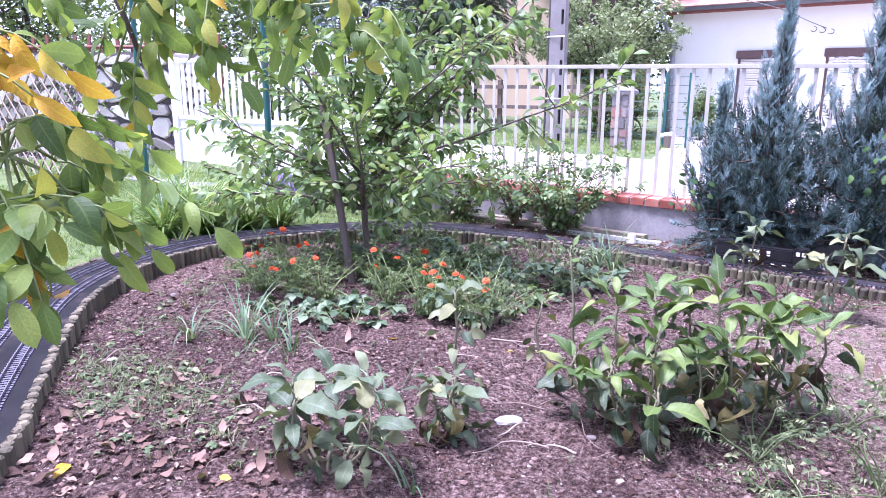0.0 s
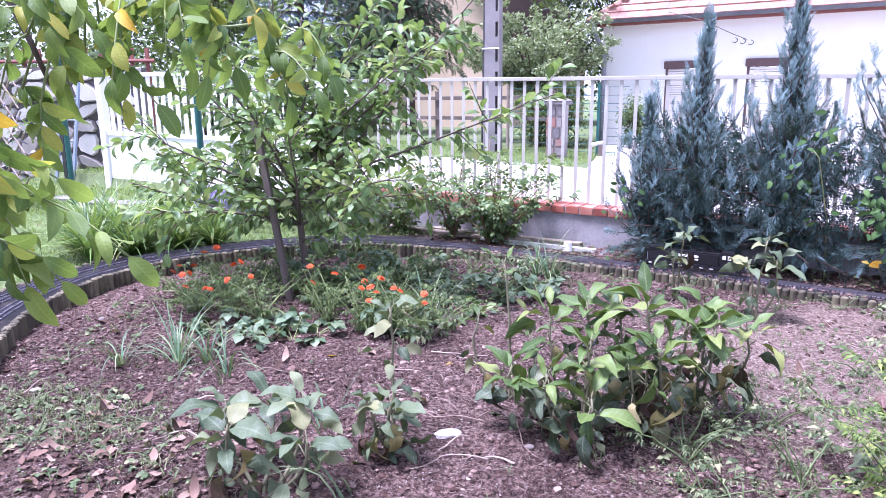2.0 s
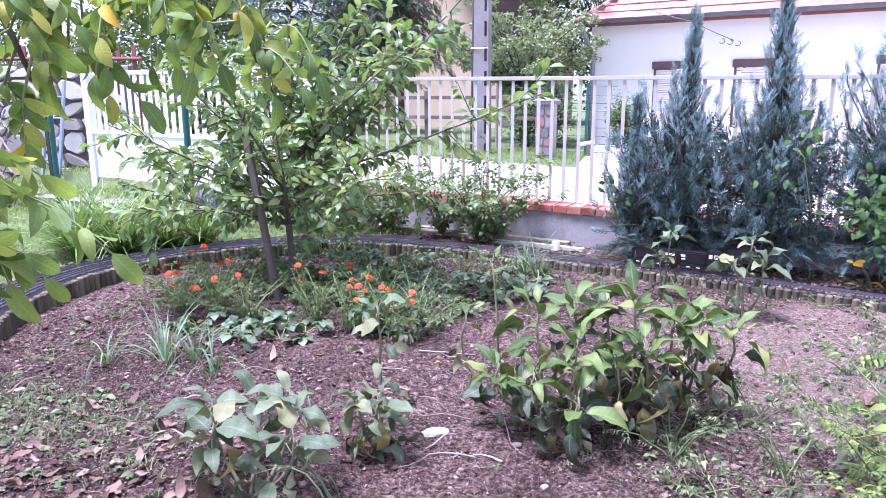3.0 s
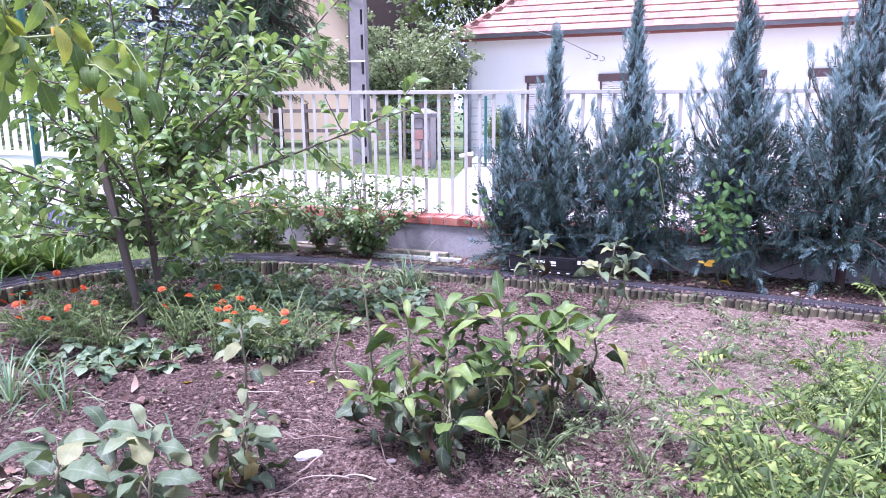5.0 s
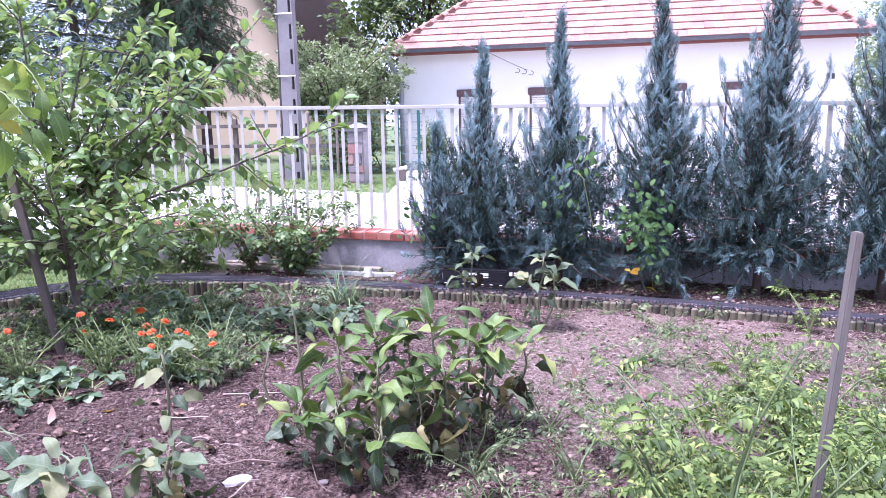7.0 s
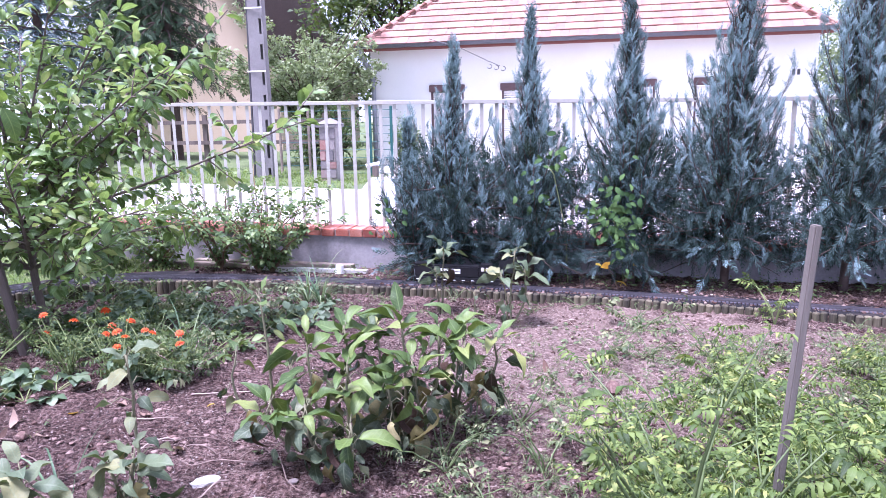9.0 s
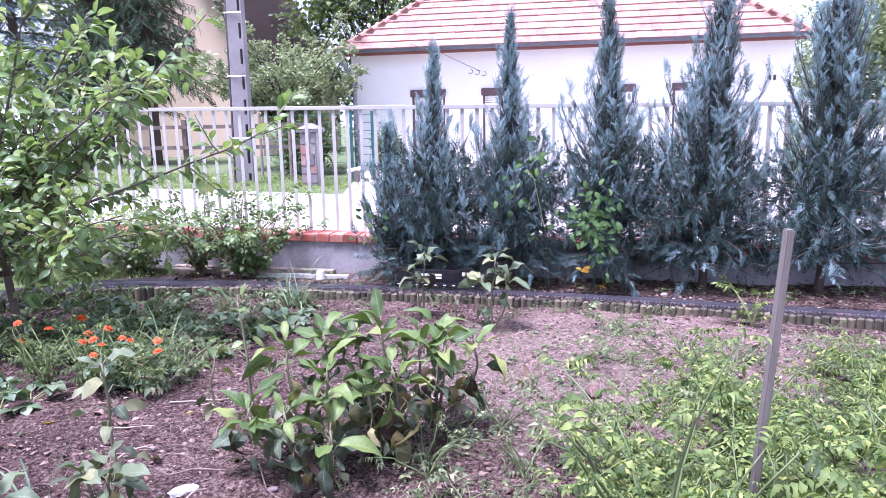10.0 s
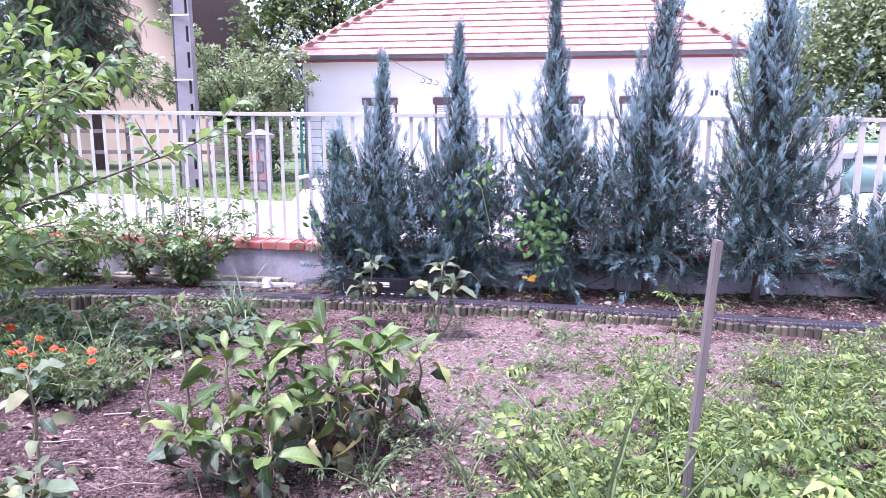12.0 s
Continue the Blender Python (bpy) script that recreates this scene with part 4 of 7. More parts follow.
for j in range(lines):
    for i in range(cols):
        quad = [pt[i, j], pt[i + 1, j], pt[i + 1, j + 1], pt[i, j + 1]]
        cx, cz = sum(q[0] for q in quad) / 4, sum(q[1] for q in quad) / 4
        ring = []
        for k in range(4):
            a, c = quad[k], quad[(k + 1) % 4]
            for t, s in ((0.2, 0.9), (0.75, rng.uniform(0.86, 0.95))):
                px, pz = a[0] + (c[0] - a[0]) * t, a[1] + (c[1] - a[1]) * t
                ring.append((cx + (px - cx) * s, cz + (pz - cz) * s))
        bm = bmesh.new()
        d = rng.uniform(0.02, 0.07)
        fr = [bm.verts.new((cx + (x - cx) * 0.86, -d, cz + (zz - cz) * 0.86)) for x, zz in ring]
        bk = [bm.verts.new((x, 0.06, zz)) for x, zz in ring]
        bm.faces.new(fr)
        for k in range(8):
            bm.faces.new((bk[k], bk[(k + 1) % 8], fr[(k + 1) % 8], fr[k]))
        part("stone", bm, "wall_stone", stone_wall).matrix_basis = wm


# ---- leaf shapes, shared by the plants ----
def leaf_mesh(name, shape, mat):
    a = Acc()
    a.add(shape)
    return a.mesh(name, [mat], True)


lr = random.Random(21)
EGG = [leaf_mesh("leaf", leaf_shape(1.0, lr.uniform(0.46, 0.68), 12, lr.uniform(-0.2, 0.8), lr.uniform(-0.2, 0.9), 0.45, 0.4, 4.2, lr, 0.72, 0.05), "egg_leaf") for _ in range(10)]
EGG_PALE = [leaf_mesh("leaf", leaf_shape(1.0, lr.uniform(0.46, 0.64), 12, lr.uniform(-0.1, 0.6), lr.uniform(0.0, 0.8), 0.45, 0.35, 4.2, lr, 0.72, 0.05), "egg_pale") for _ in range(7)]
EGG_TOP = [leaf_mesh("leaf", leaf_shape(1.0, lr.uniform(0.36, 0.5), 10, lr.uniform(0.15, 0.7), lr.uniform(-0.3, 0.6), 0.46, 0.3, 4.2, lr, 0.75, 0.04), "egg_top") for _ in range(6)]
WITHERED = [leaf_mesh("leaf", leaf_shape(1.0, lr.uniform(0.4, 0.55), 7, 0.7, 1.0, 0.42, 0.3, 3, lr), k) for k in ("dead_leaf", "fading_leaf", "fading_leaf")]
WAL = [leaf_mesh("leaflet", leaf_shape(1.0, lr.uniform(0.4, 0.52), 7, lr.uniform(0.08, 0.4), lr.uniform(0.1, 0.9), 0.52, 0.1, 0, lr, 0.62), "walnut_leaf") for _ in range(6)]
WALY = [leaf_mesh("leaflet", leaf_shape(1.0, lr.uniform(0.3, 0.4), 7, lr.uniform(0.2, 0.7), lr.uniform(0.2, 1.0), 0.52, 0.16, 0, lr, 0.65), "yellow_leaf") for _ in range(3)]
PLUM_S = [leaf_shape(1.0, lr.uniform(0.46, 0.56), 5, lr.uniform(0.1, 0.5), lr.uniform(0.1, 0.9), 0.5, 0.06, 0, lr, 0.72) for _ in range(6)]
PLUM = [leaf_mesh("leaf", s, "plum_leaf") for s in PLUM_S]


def stalked(rng, a, bpt, r):
    mid = (Vector(a) + Vector(bpt)) / 2 + Vector((0, 0, 0.02))
    return tube([a, mid, bpt], [r, r * 0.8, r * 0.6], 5)


# ---- aubergine plants ----
def aubergine(x, y, tips, per, seed, label, size=0.17, young=True, dead=1, crownful=6):
    """Stems from one foot to the given tips: limp broad leaves below, level ones above, a whorl on top."""
    rng = random.Random(seed)
    z0 = gz(x, y)
    thing = empty("aubergine_plant", (x, y, z0))
    tagged(thing, label, "plant", group="aubergine plants")
    a, obs, stems = Acc(), [], []
    for tx, ty, tz in tips:
        foot = Vector((x + rng.uniform(-0.015, 0.015), y + rng.uniform(-0.015, 0.015), z0 - 0.02))
        tip = Vector((tx, ty, tz))
        bow = Vector(((tx - x) * 0.35 + rng.gauss(0, 0.015), (ty - y) * 0.35 + rng.gauss(0, 0.015), 0))
        pts = [foot.lerp(tip, t) + bow * math.sin(math.pi * t) + Vector((rng.gauss(0, 0.004), rng.gauss(0, 0.004), 0)) for t in np.linspace(0, 1, 9)]
        pts[-1] = tip
        a.add(tube(pts, taper(9, 0.0085, 0.0038), 7))
        stems.append(pts)
        start = rng.uniform(0, 6.28)
        for k in range(per):
            t = 0.16 + 0.74 * (k + rng.random() * 0.8) / per
            i = min(7, int(t * 8))
            p = pts[i].lerp(pts[i + 1], t * 8 - i)
            ang = start + k * 2.4 + rng.uniform(-0.5, 0.5)
            out = Vector((math.cos(ang), math.sin(ang), 0))
            limp = rng.random() < (0.85 - 0.75 * t if young else 0.4 - 0.3 * t)
            stalk = rng.uniform(0.035, 0.08)
            q = p + (out + Vector((0, 0, rng.uniform(0.0, 0.5)))).normalized() * stalk
            a.add(stalked(rng, p, q, 0.0028))
            way = out * (0.55 if limp else 1.0) + Vector((0, 0, rng.uniform(-1.1, -0.5) if limp else rng.uniform(-0.45, 0.3)))
            pool = EGG_PALE if not young else EGG if t < 0.72 else EGG_TOP
            obs.append((q, way.normalized(), size * rng.uniform(0.3, 0.85) * (0.8 + 0.3 * t), rng.gauss(0, 0.9), rng.choice(pool)))
        start = rng.uniform(0, 6.28)
        for k in range(crownful):
            ang = start + 6.283 * k / crownful + rng.uniform(-0.35, 0.35)
            rise = rng.uniform(0.05, 0.75) if k % 3 else rng.uniform(0.8, 1.8)
            base = tip - Vector((0, 0, 0.012 * k))
            way = Vector((math.cos(ang), math.sin(ang), rise)).normalized()
            a.add(stalked(rng, base, base + way * 0.03, 0.0024))
            obs.append((base + way * 0.03, way, size * rng.uniform(0.6, 1.0) * (0.8 if rise > 0.7 else 1.0), rng.uniform(-0.5, 0.5), rng.choice(EGG_TOP if young else EGG_PALE)))
    link("stem", a.mesh("stem", ["egg_stem"], True), thing)
    for q, way, sc, spin, me in obs:
        link("leaf", me, thing, aimed(q, way, (0, 0, 1), sc, spin))
    for k in range(dead):
        pts = rng.choice(stems)
        p = pts[rng.randint(3, 6)]
        out = Vector((rng.gauss(0, 1), rng.uniform(-1.2, 0.2), 0)).normalized()
        way = out * 0.35 + Vector((0, 0, -1.0))
        link("leaf", WITHERED[k % len(WITHERED)], thing, aimed(p + out * 0.05, way, (out.x, out.y, 0.3), size * rng.uniform(0.6, 0.9), rng.uniform(-0.6, 0.6)), "withered brown leaf" if k % 3 == 0 else "yellowed leaf")
    return thing


aubergine(-1.08, 0.9, [(-1.27, 0.93, 0.26), (-1.12, 0.8, 0.3), (-1.0, 1.02, 0.32), (-1.2, 1.06, 0.26), (-0.9, 0.92, 0.25)], 8, 31, "low spreading aubergine plant with broad grey-green leaves", 0.152, False, 4, 6)
aubergine(-0.87, 1.37, [(-0.9, 1.39, 0.56), (-0.84, 1.3, 0.24), (-0.93, 1.3, 0.2)], 13, 32, "tall thin aubergine plant with drooping leaves", 0.125, False, 7, 5)
aubergine(-0.32, 1.84, [(-0.48, 1.9, 0.47), (-0.27, 1.78, 0.42), (-0.58, 1.76, 0.27), (-0.22, 1.66, 0.25), (-0.4, 1.68, 0.3), (-0.37, 2.02, 0.48)], 14, 33, "bushy aubergine plant with large limp grey-green leaves", 0.175, True, 5, 6)
aubergine(-0.13, 2.05, [(-0.136, 2.05, 0.53), (0.0, 2.15, 0.45), (-0.26, 2.1, 0.47), (-0.05, 1.9, 0.4), (-0.14, 1.86, 0.33)], 14, 34, "tallest bushy aubergine plant with glossy top leaves", 0.185, True, 5, 7)
aubergine(0.0, 2.29, [(0.1, 2.17, 0.43), (0.2, 2.3, 0.4), (0.03, 2.32, 0.45)], 12, 35, "bushy aubergine plant with yellowing lower leaves", 0.16, True, 7, 6)
aubergine(-0.72, 2.03, [(-0.76, 2.05, 0.6), (-0.88, 2.04, 0.34), (-0.6, 1.98, 0.33)], 4, 36, "sparse aubergine plant with bent stems", 0.125, True, 2, 3)
aubergine(0.09, 3.75, [(0.11, 3.78, 0.48), (0.03, 3.72, 0.34), (0.17, 3.8, 0.36)], 4, 37, "small aubergine plant with pale curled leaves near the edging", 0.15, False, 0, 6)
aubergine(-0.42, 3.95, [(-0.4, 3.95, 0.44), (-0.45, 3.93, 0.3)], 4, 38, "small aubergine plant with few pale leaves near the edging", 0.15, False, 1, 7)
aubergine(-0.17, 3.85, [(-0.17, 3.86, 0.17)], 3, 39, "stunted aubergine plant with limp pale leaves", 0.09, False, 1, 3)
aubergine(0.66, 2.0, [(0.69, 2.0, 0.25)], 2, 40, "young aubergine plant with two upright leaves", 0.13, True, 0, 3)


# ---- young plum tree with its stake ----
def plum_tree():
    rng = random.Random(7)
    bx, by = -2.75, 2.99
    thing = empty("plum_tree", (bx, by, 0.0))
    tagged(thing, "young plum tree with glossy green leaves in the bed", "tree")
    trunk = curve_points((bx, by, -0.05), (-0.09, -0.03, 1), 1.0, 8, (0.0, 0.02, 0), rng, 0.1)
    a = Acc()
    a.add(tube(trunk, taper(9, 0.027, 0.018), 10))
    link("trunk", a.mesh("trunk", ["bark"], True), thing)
    a = Acc()
    leaves = []
    limbs = []
    for k in range(17):
        t = 0.45 + 0.55 * (k / 16)
        p = trunk[min(8, int(t * 8))]
        ang = k * 2.399 + rng.uniform(-0.3, 0.3)
        steep = 0.35 + 1.2 * (k / 16) ** 1.5
        limbs.append((p, Vector((math.cos(ang), math.sin(ang), steep)), rng.uniform(0.95, 1.4), 0.0115))
    limbs.append((trunk[6], Vector((1.0, 0.12, 0.5)), 1.55, 0.011))
    limbs.append((trunk[6], Vector((1.0, 0.05, 0.42)), 1.95, 0.011))
    limbs.append((trunk[7], Vector((1.0, 0.1, 0.6)), 1.8, 0.010))
    limbs.append((trunk[5], Vector((-1.0, -0.1, 0.25)), 1.3, 0.010))
    limbs.append((trunk[5], Vector((-1.0, 0.3, 0.5)), 1.3, 0.010))
    limbs.append((trunk[7], Vector((0.9, 0.25, 0.85)), 1.35, 0.010))
    limbs.append((trunk[4], Vector((-0.9, -0.5, 0.15)), 1.2, 0.009))
    limbs.append((trunk[5], Vector((-0.5, -1.0, 0.45)), 1.0, 0.009))
    limbs.append((trunk[8], Vector((0.1, -0.25, 1.0)), 1.3, 0.010))
    limbs.append((trunk[8], Vector((-0.35, 0.1, 1.0)), 1.3, 0.010))
    limbs.append((trunk[7], Vector((1.0, -0.1, 0.75)), 1.45, 0.010))
    limbs.append((trunk[5], Vector((0.9, -0.3, 0.35)), 1.2, 0.010))
    limbs.append((trunk[8], Vector((0.5, -0.1, 1.0)), 1.35, 0.010))

    def leaves_along(pts, step, first):
        length = sum((c - b).length for b, c in zip(pts, pts[1:]))
        n = max(1, int(length * (1 - first) / step))
        for j in range(n):
            t = first + (1 - first) * (j + rng.random()) / n
            f = t * (len(pts) - 1)
            i = min(len(pts) - 2, int(f))
            p = pts[i].lerp(pts[i + 1], f - i)
            ax = (pts[i + 1] - pts[i]).normalized()
            g = Vector((rng.gauss(0, 1), rng.gauss(0, 1), rng.gauss(0, 0.6)))
            g = (g - ax * g.dot(ax)).normalized()
            way = (g * 0.8 + ax * 0.9 + Vector((0, 0, rng.uniform(-0.6, 0.2)))).normalized()
            leaves.append((p + g * 0.012, way, rng.uniform(0.06, 0.1), rng.uniform(-0.9, 0.9), rng.randrange(6)))

    for p, way, length, r in limbs:
        pts = curve_points(p, way, length, 9, Vector((0, 0, rng.uniform(-0.25, 0.45))), rng, 0.4)
        a.add(tube(pts, taper(10, r, 0.003), 6))
        leaves_along(pts, 0.03, 0.25)
        for j in range(10):
            t = 0.16 + 0.8 * j / 9
            i = min(8, int(t * 9))
            ax = (pts[i + 1] - pts[i]).normalized()
            g = Vector((rng.gauss(0, 1), rng.gauss(0, 1), rng.gauss(0.0, 0.6)))
            tw = curve_points(pts[i], ax * 0.6 + g.normalized(), rng.uniform(0.16, 0.42), 4, (0, 0, rng.uniform(-0.6, 0.3)), rng, 0.4)
            a.add(tube(tw, taper(5, 0.0045, 0.0018), 5))
            leaves_along(tw, 0.023, 0.05)
    link("branching", a.mesh("branching", ["bark"], True), thing)
    leaves.sort(key=lambda q: q[0].y - q[0].x * 0.4)
    for p, way, s, spin, k in leaves[:300]:
        link("leaf", PLUM[k], thing, aimed(p, way, (0, 0, 1), s, spin))
    c = Acc()
    for p, way, s, spin, k in leaves[300:]:
        c.add(PLUM_S[k], aimed(p, way, (0, 0, 1), s, spin))
    tagged(link("crown", c.mesh("crown", ["plum_leaf"], True), thing), kind="stuff")


plum_tree()
bm = box(-0.021, 0.021, -0.021, 0.021, -0.05, 1.19, 0.004)
stake = part("tree_stake", bm, "stake", None)
stake.matrix_basis = Matrix.Translation((-2.65, 2.69, 0)) @ (Vector((-0.13, -0.06, 1.0)).to_track_quat("Z", "Y").to_matrix().to_4x4())
tagged(stake, "leaning square wooden stake beside the plum tree", "stake")
bm = box(-0.0145, 0.0145, -0.009, 0.009, -0.05, 1.055, 0.003)
for v in bm.verts:
    v.co.x *= 0.66 + 0.34 * min(1.0, max(0.0, v.co.z) / 0.9)
stake2 = part("wooden_stake", bm, "grey_stake", None)
stake2.matrix_basis = Matrix.Translation((1.08, 1.265, 0)) @ (Vector((0.06, 0.015, 1.0)).to_track_quat("Z", "Y").to_matrix().to_4x4())
tagged(stake2, "weathered grey wooden stake among the tomato plants", "stake")

# ---- cypresses along the wall ----
def plume_shape(rng, fine=True):
    """A flat spray of scale leaves: an axis with side shoots, each with finer lobes."""
    v, f, uv = [], [], []

    def blade(p, d, l, w, u0, u1):
        p, d = Vector(p), Vector(d).normalized()
        s = Vector((d.y, -d.x, 0)) * w / 2
        n = len(v)
        v.extend([tuple(p), tuple(p + d * l * 0.45 + s), tuple(p + d * l), tuple(p + d * l * 0.45 - s)])
        uv.extend([(u0, 0.5), ((u0 + u1) / 2, 0.5), (u1, 0.5), ((u0 + u1) / 2, 0.5)])
        f.append((n, n + 1, n + 2, n + 3))

    def lobe(p, d, l, w, u0, u1):
        p, d = Vector(p), Vector(d).normalized()
        s = Vector((d.y, -d.x, 0)) * w / 2
        n = len(v)
        v.extend([tuple(p - s), tuple(p + s), tuple(p + d * l)])
        uv.extend([(u0, 0.5), (u0, 0.5), (u1, 0.5)])
        f.append((n, n + 1, n + 2))

    blade((0, 0, 0), (0, 1, 0), 1.0, 0.035, 0.0, 1.0)
    for k in range(8 if fine else 5):
        t = 0.06 + (0.11 if fine else 0.17) * k
        for s in (-1, 1):
            l = (0.4 - 0.34 * t) * rng.uniform(0.75, 1.15)
            d = Vector((s * rng.uniform(0.45, 0.75), 1.0, rng.uniform(-0.3, 0.3))).normalized()
            p = Vector((0, t, 0.02 * s))
            blade(p, d, l, 0.034 if fine else 0.055, t * 0.6, 0.4 + 0.6 * t)
            if fine:
                lobe(p + d * l * 0.4, d + Vector((s * 0.6, -0.1, 0)), l * 0.5, 0.03, t * 0.7, 0.5 + 0.5 * t)
    v = np.array(v)
    v[:, 2] += -0.25 * v[:, 1] ** 2 + 0.15 * np.abs(v[:, 0])
    return v, f, np.array(uv)


pr_ = random.Random(77)
PLUMES = [plume_shape(pr_) for _ in range(5)]
BROAD = [plume_shape(pr_, False) for _ in range(3)]


SPIRE, FULL = (0.5, 0.95, 1.0, 0.68, 0.34, 0.22, 0.04), (0.5, 0.95, 1.0, 0.74, 0.54, 0.36, 0.07)


def cypress(x, y, height, width, seed, label, shape, side_top=None):
    """Rising branches that carry flat sprays: older ones inside, shade put into their dark colour, blue-grey young ones
    at the ends.
    """
    rng = random.Random(seed)
    z0 = gz(x, y)
    thing = empty("cypress", (x, y, z0))
    tagged(thing, label, "conifer", group="cypress row")
    # old gathers the inner sprays with shade in their colour
    a, crown, old = Acc(), Acc(), Acc()
    leaders = [(Vector((x, y, z0)), height, width)]
    if side_top:
        leaders.append((Vector((x + side_top[0], y - 0.05, z0)), side_top[1], width * 0.75))
    for base, h, w in leaders:
        pts = curve_points(base - Vector((0, 0, 0.05)), (0, 0, 1), h * 0.97, 10, (0, 0, 0), rng, 0.2)
        a.add(tube(pts, taper(11, 0.034, 0.004), 8))
        n = int(112 * h)
        for k in range(n):
            t = (k + rng.random()) / n
            t = 0.13 + 0.87 * t ** 1.4
            f = min(9.99, t * 10)
            p = pts[int(f)].lerp(pts[int(f) + 1], f - int(f))
            prof = float(np.interp(t, [0, 0.12, 0.3, 0.45, 0.6, 0.8, 1.0], shape))
            long = rng.random() < 0.16
            r = w / 2 * prof * rng.uniform(0.55, 1.1) * (1.3 if long else 1.0) + 0.03
            ang = k * 2.399963 + rng.uniform(-0.4, 0.4)
            low = t < 0.17
            lift = (rng.uniform(-0.5, 0.4) if low else rng.uniform(-0.1, 0.6)) + 1.9 * t
            way = Vector((math.cos(ang), math.sin(ang) * 0.8, lift))
            br = curve_points(p, way, r * (0.9 if low else 1.3), 5, (0, 0, -0.2 if low else rng.uniform(0.3, 1.0) + 0.5 * t), rng, 0.3)
            a.add(tube(br, taper(6, 0.007, 0.002), 4))
            nn = 4 + int(r / 0.036)
            for j in range(nn):
                u = 0.12 + 0.88 * (j + 0.6 * rng.random()) / nn
                i = min(4, int(u * 5))
                q = br[i].lerp(br[i + 1], u * 5 - i)
                ax = (br[i + 1] - br[i]).normalized()
                side = Vector((-math.sin(ang), math.cos(ang), 0)) * (1 if j % 2 else -1)
                d = ax + side * rng.uniform(0.0, 0.9) + Vector((rng.gauss(0, 0.2), rng.gauss(0, 0.2), rng.gauss(0.15, 0.25)))
                face = Vector((math.cos(ang), math.sin(ang), 0.5)) + Vector((rng.gauss(0, 0.6), rng.gauss(0, 0.6), rng.gauss(0, 0.4)))
                size = rng.uniform(0.065, 0.125) * float(np.interp(t, [0.4, 0.95], [1.0, 0.55]))
                # fewer pale sprays towards the foot, so its shade is in the colour
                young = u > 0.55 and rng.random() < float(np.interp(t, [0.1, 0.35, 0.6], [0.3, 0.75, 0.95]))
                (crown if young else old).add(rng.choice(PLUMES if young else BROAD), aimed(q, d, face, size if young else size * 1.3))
            if not low:
                for j in range(7 if long else 2):
                    q = br[-1] + Vector((0, 0, 0.012 * j))
                    crown.add(rng.choice(PLUMES), aimed(q, (rng.gauss(0, 0.35), rng.gauss(0, 0.35), 1), (rng.gauss(0, 1), -1, 0), rng.uniform(0.06, 0.11)))
            if t > 0.55:
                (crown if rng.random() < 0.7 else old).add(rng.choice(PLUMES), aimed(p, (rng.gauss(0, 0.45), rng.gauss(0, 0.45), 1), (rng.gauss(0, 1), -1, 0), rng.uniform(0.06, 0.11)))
    # filling sprays near the trunk, in the dark colour that holds the shade
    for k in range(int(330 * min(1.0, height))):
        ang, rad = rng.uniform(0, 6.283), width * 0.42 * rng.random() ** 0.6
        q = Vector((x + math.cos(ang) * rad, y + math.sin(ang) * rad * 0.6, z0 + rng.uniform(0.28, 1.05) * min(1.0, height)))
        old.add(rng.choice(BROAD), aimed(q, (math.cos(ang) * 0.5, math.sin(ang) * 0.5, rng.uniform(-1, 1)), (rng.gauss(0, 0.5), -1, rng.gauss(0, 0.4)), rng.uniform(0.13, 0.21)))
    for k in range(int(56 * min(1.0, height))):
        ang = k * 2.399963 + rng.uniform(-0.3, 0.3)
        out = Vector((math.cos(ang), math.sin(ang) * 0.75, 0))
        p = Vector((x, y, z0 + rng.uniform(0.22, 0.8) * min(1.0, height)))
        br = curve_points(p, out + Vector((0, 0, rng.uniform(-0.1, 0.35))), width * rng.uniform(0.36, 0.66), 5, (0, 0, rng.uniform(-0.5, 0.3)), rng, 0.4)
        a.add(tube(br, taper(6, 0.007, 0.002), 4))
        for j in range(13):
            u = 0.2 + 0.8 * (j + rng.random() * 0.6) / 13
            i = min(4, int(u * 5))
            q = br[i].lerp(br[i + 1], min(1.0, u * 5 - i))
            side = Vector((-out.y, out.x, 0)) * (1 if j % 2 else -1)
            d = (br[i + 1] - br[i]).normalized() * 0.35 + side * rng.uniform(0.0, 0.7) + Vector((0, 0, rng.choice((-0.8, 0.8)) + rng.gauss(0, 0.3)))
            # skirt mostly in the same dark colour, standing for shade
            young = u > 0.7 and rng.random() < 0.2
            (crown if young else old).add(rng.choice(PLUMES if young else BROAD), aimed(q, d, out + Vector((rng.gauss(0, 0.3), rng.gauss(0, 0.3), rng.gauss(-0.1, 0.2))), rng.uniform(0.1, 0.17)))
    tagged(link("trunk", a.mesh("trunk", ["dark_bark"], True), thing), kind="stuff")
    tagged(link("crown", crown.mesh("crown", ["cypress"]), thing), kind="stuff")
    tagged(link("inner_crown", old.mesh("inner_crown", ["shaded_old_cypress"]), thing, None, "dark older sprays"), kind="stuff")


cypress(-0.55, 4.82, 1.86, 0.9, 51, "blue-green cypress with two tops by the wall", SPIRE, (-0.27, 1.3))
cypress(0.1, 4.85, 2.12, 0.9, 52, "blue-green cypress with a slender top by the wall", SPIRE)
cypress(0.88, 4.85, 2.32, 0.92, 53, "tall blue-green cypress with a narrow top by the wall", SPIRE)
cypress(1.55, 4.85, 2.62, 0.96, 54, "taller, denser blue-green cypress by the wall", FULL)
cypress(2.36, 4.85, 2.78, 1.15, 55, "broad tall blue-green cypress by the wall", FULL)
cypress(3.25, 4.85, 0.72, 0.8, 56, "low blue-green cypress by the fence post", FULL)

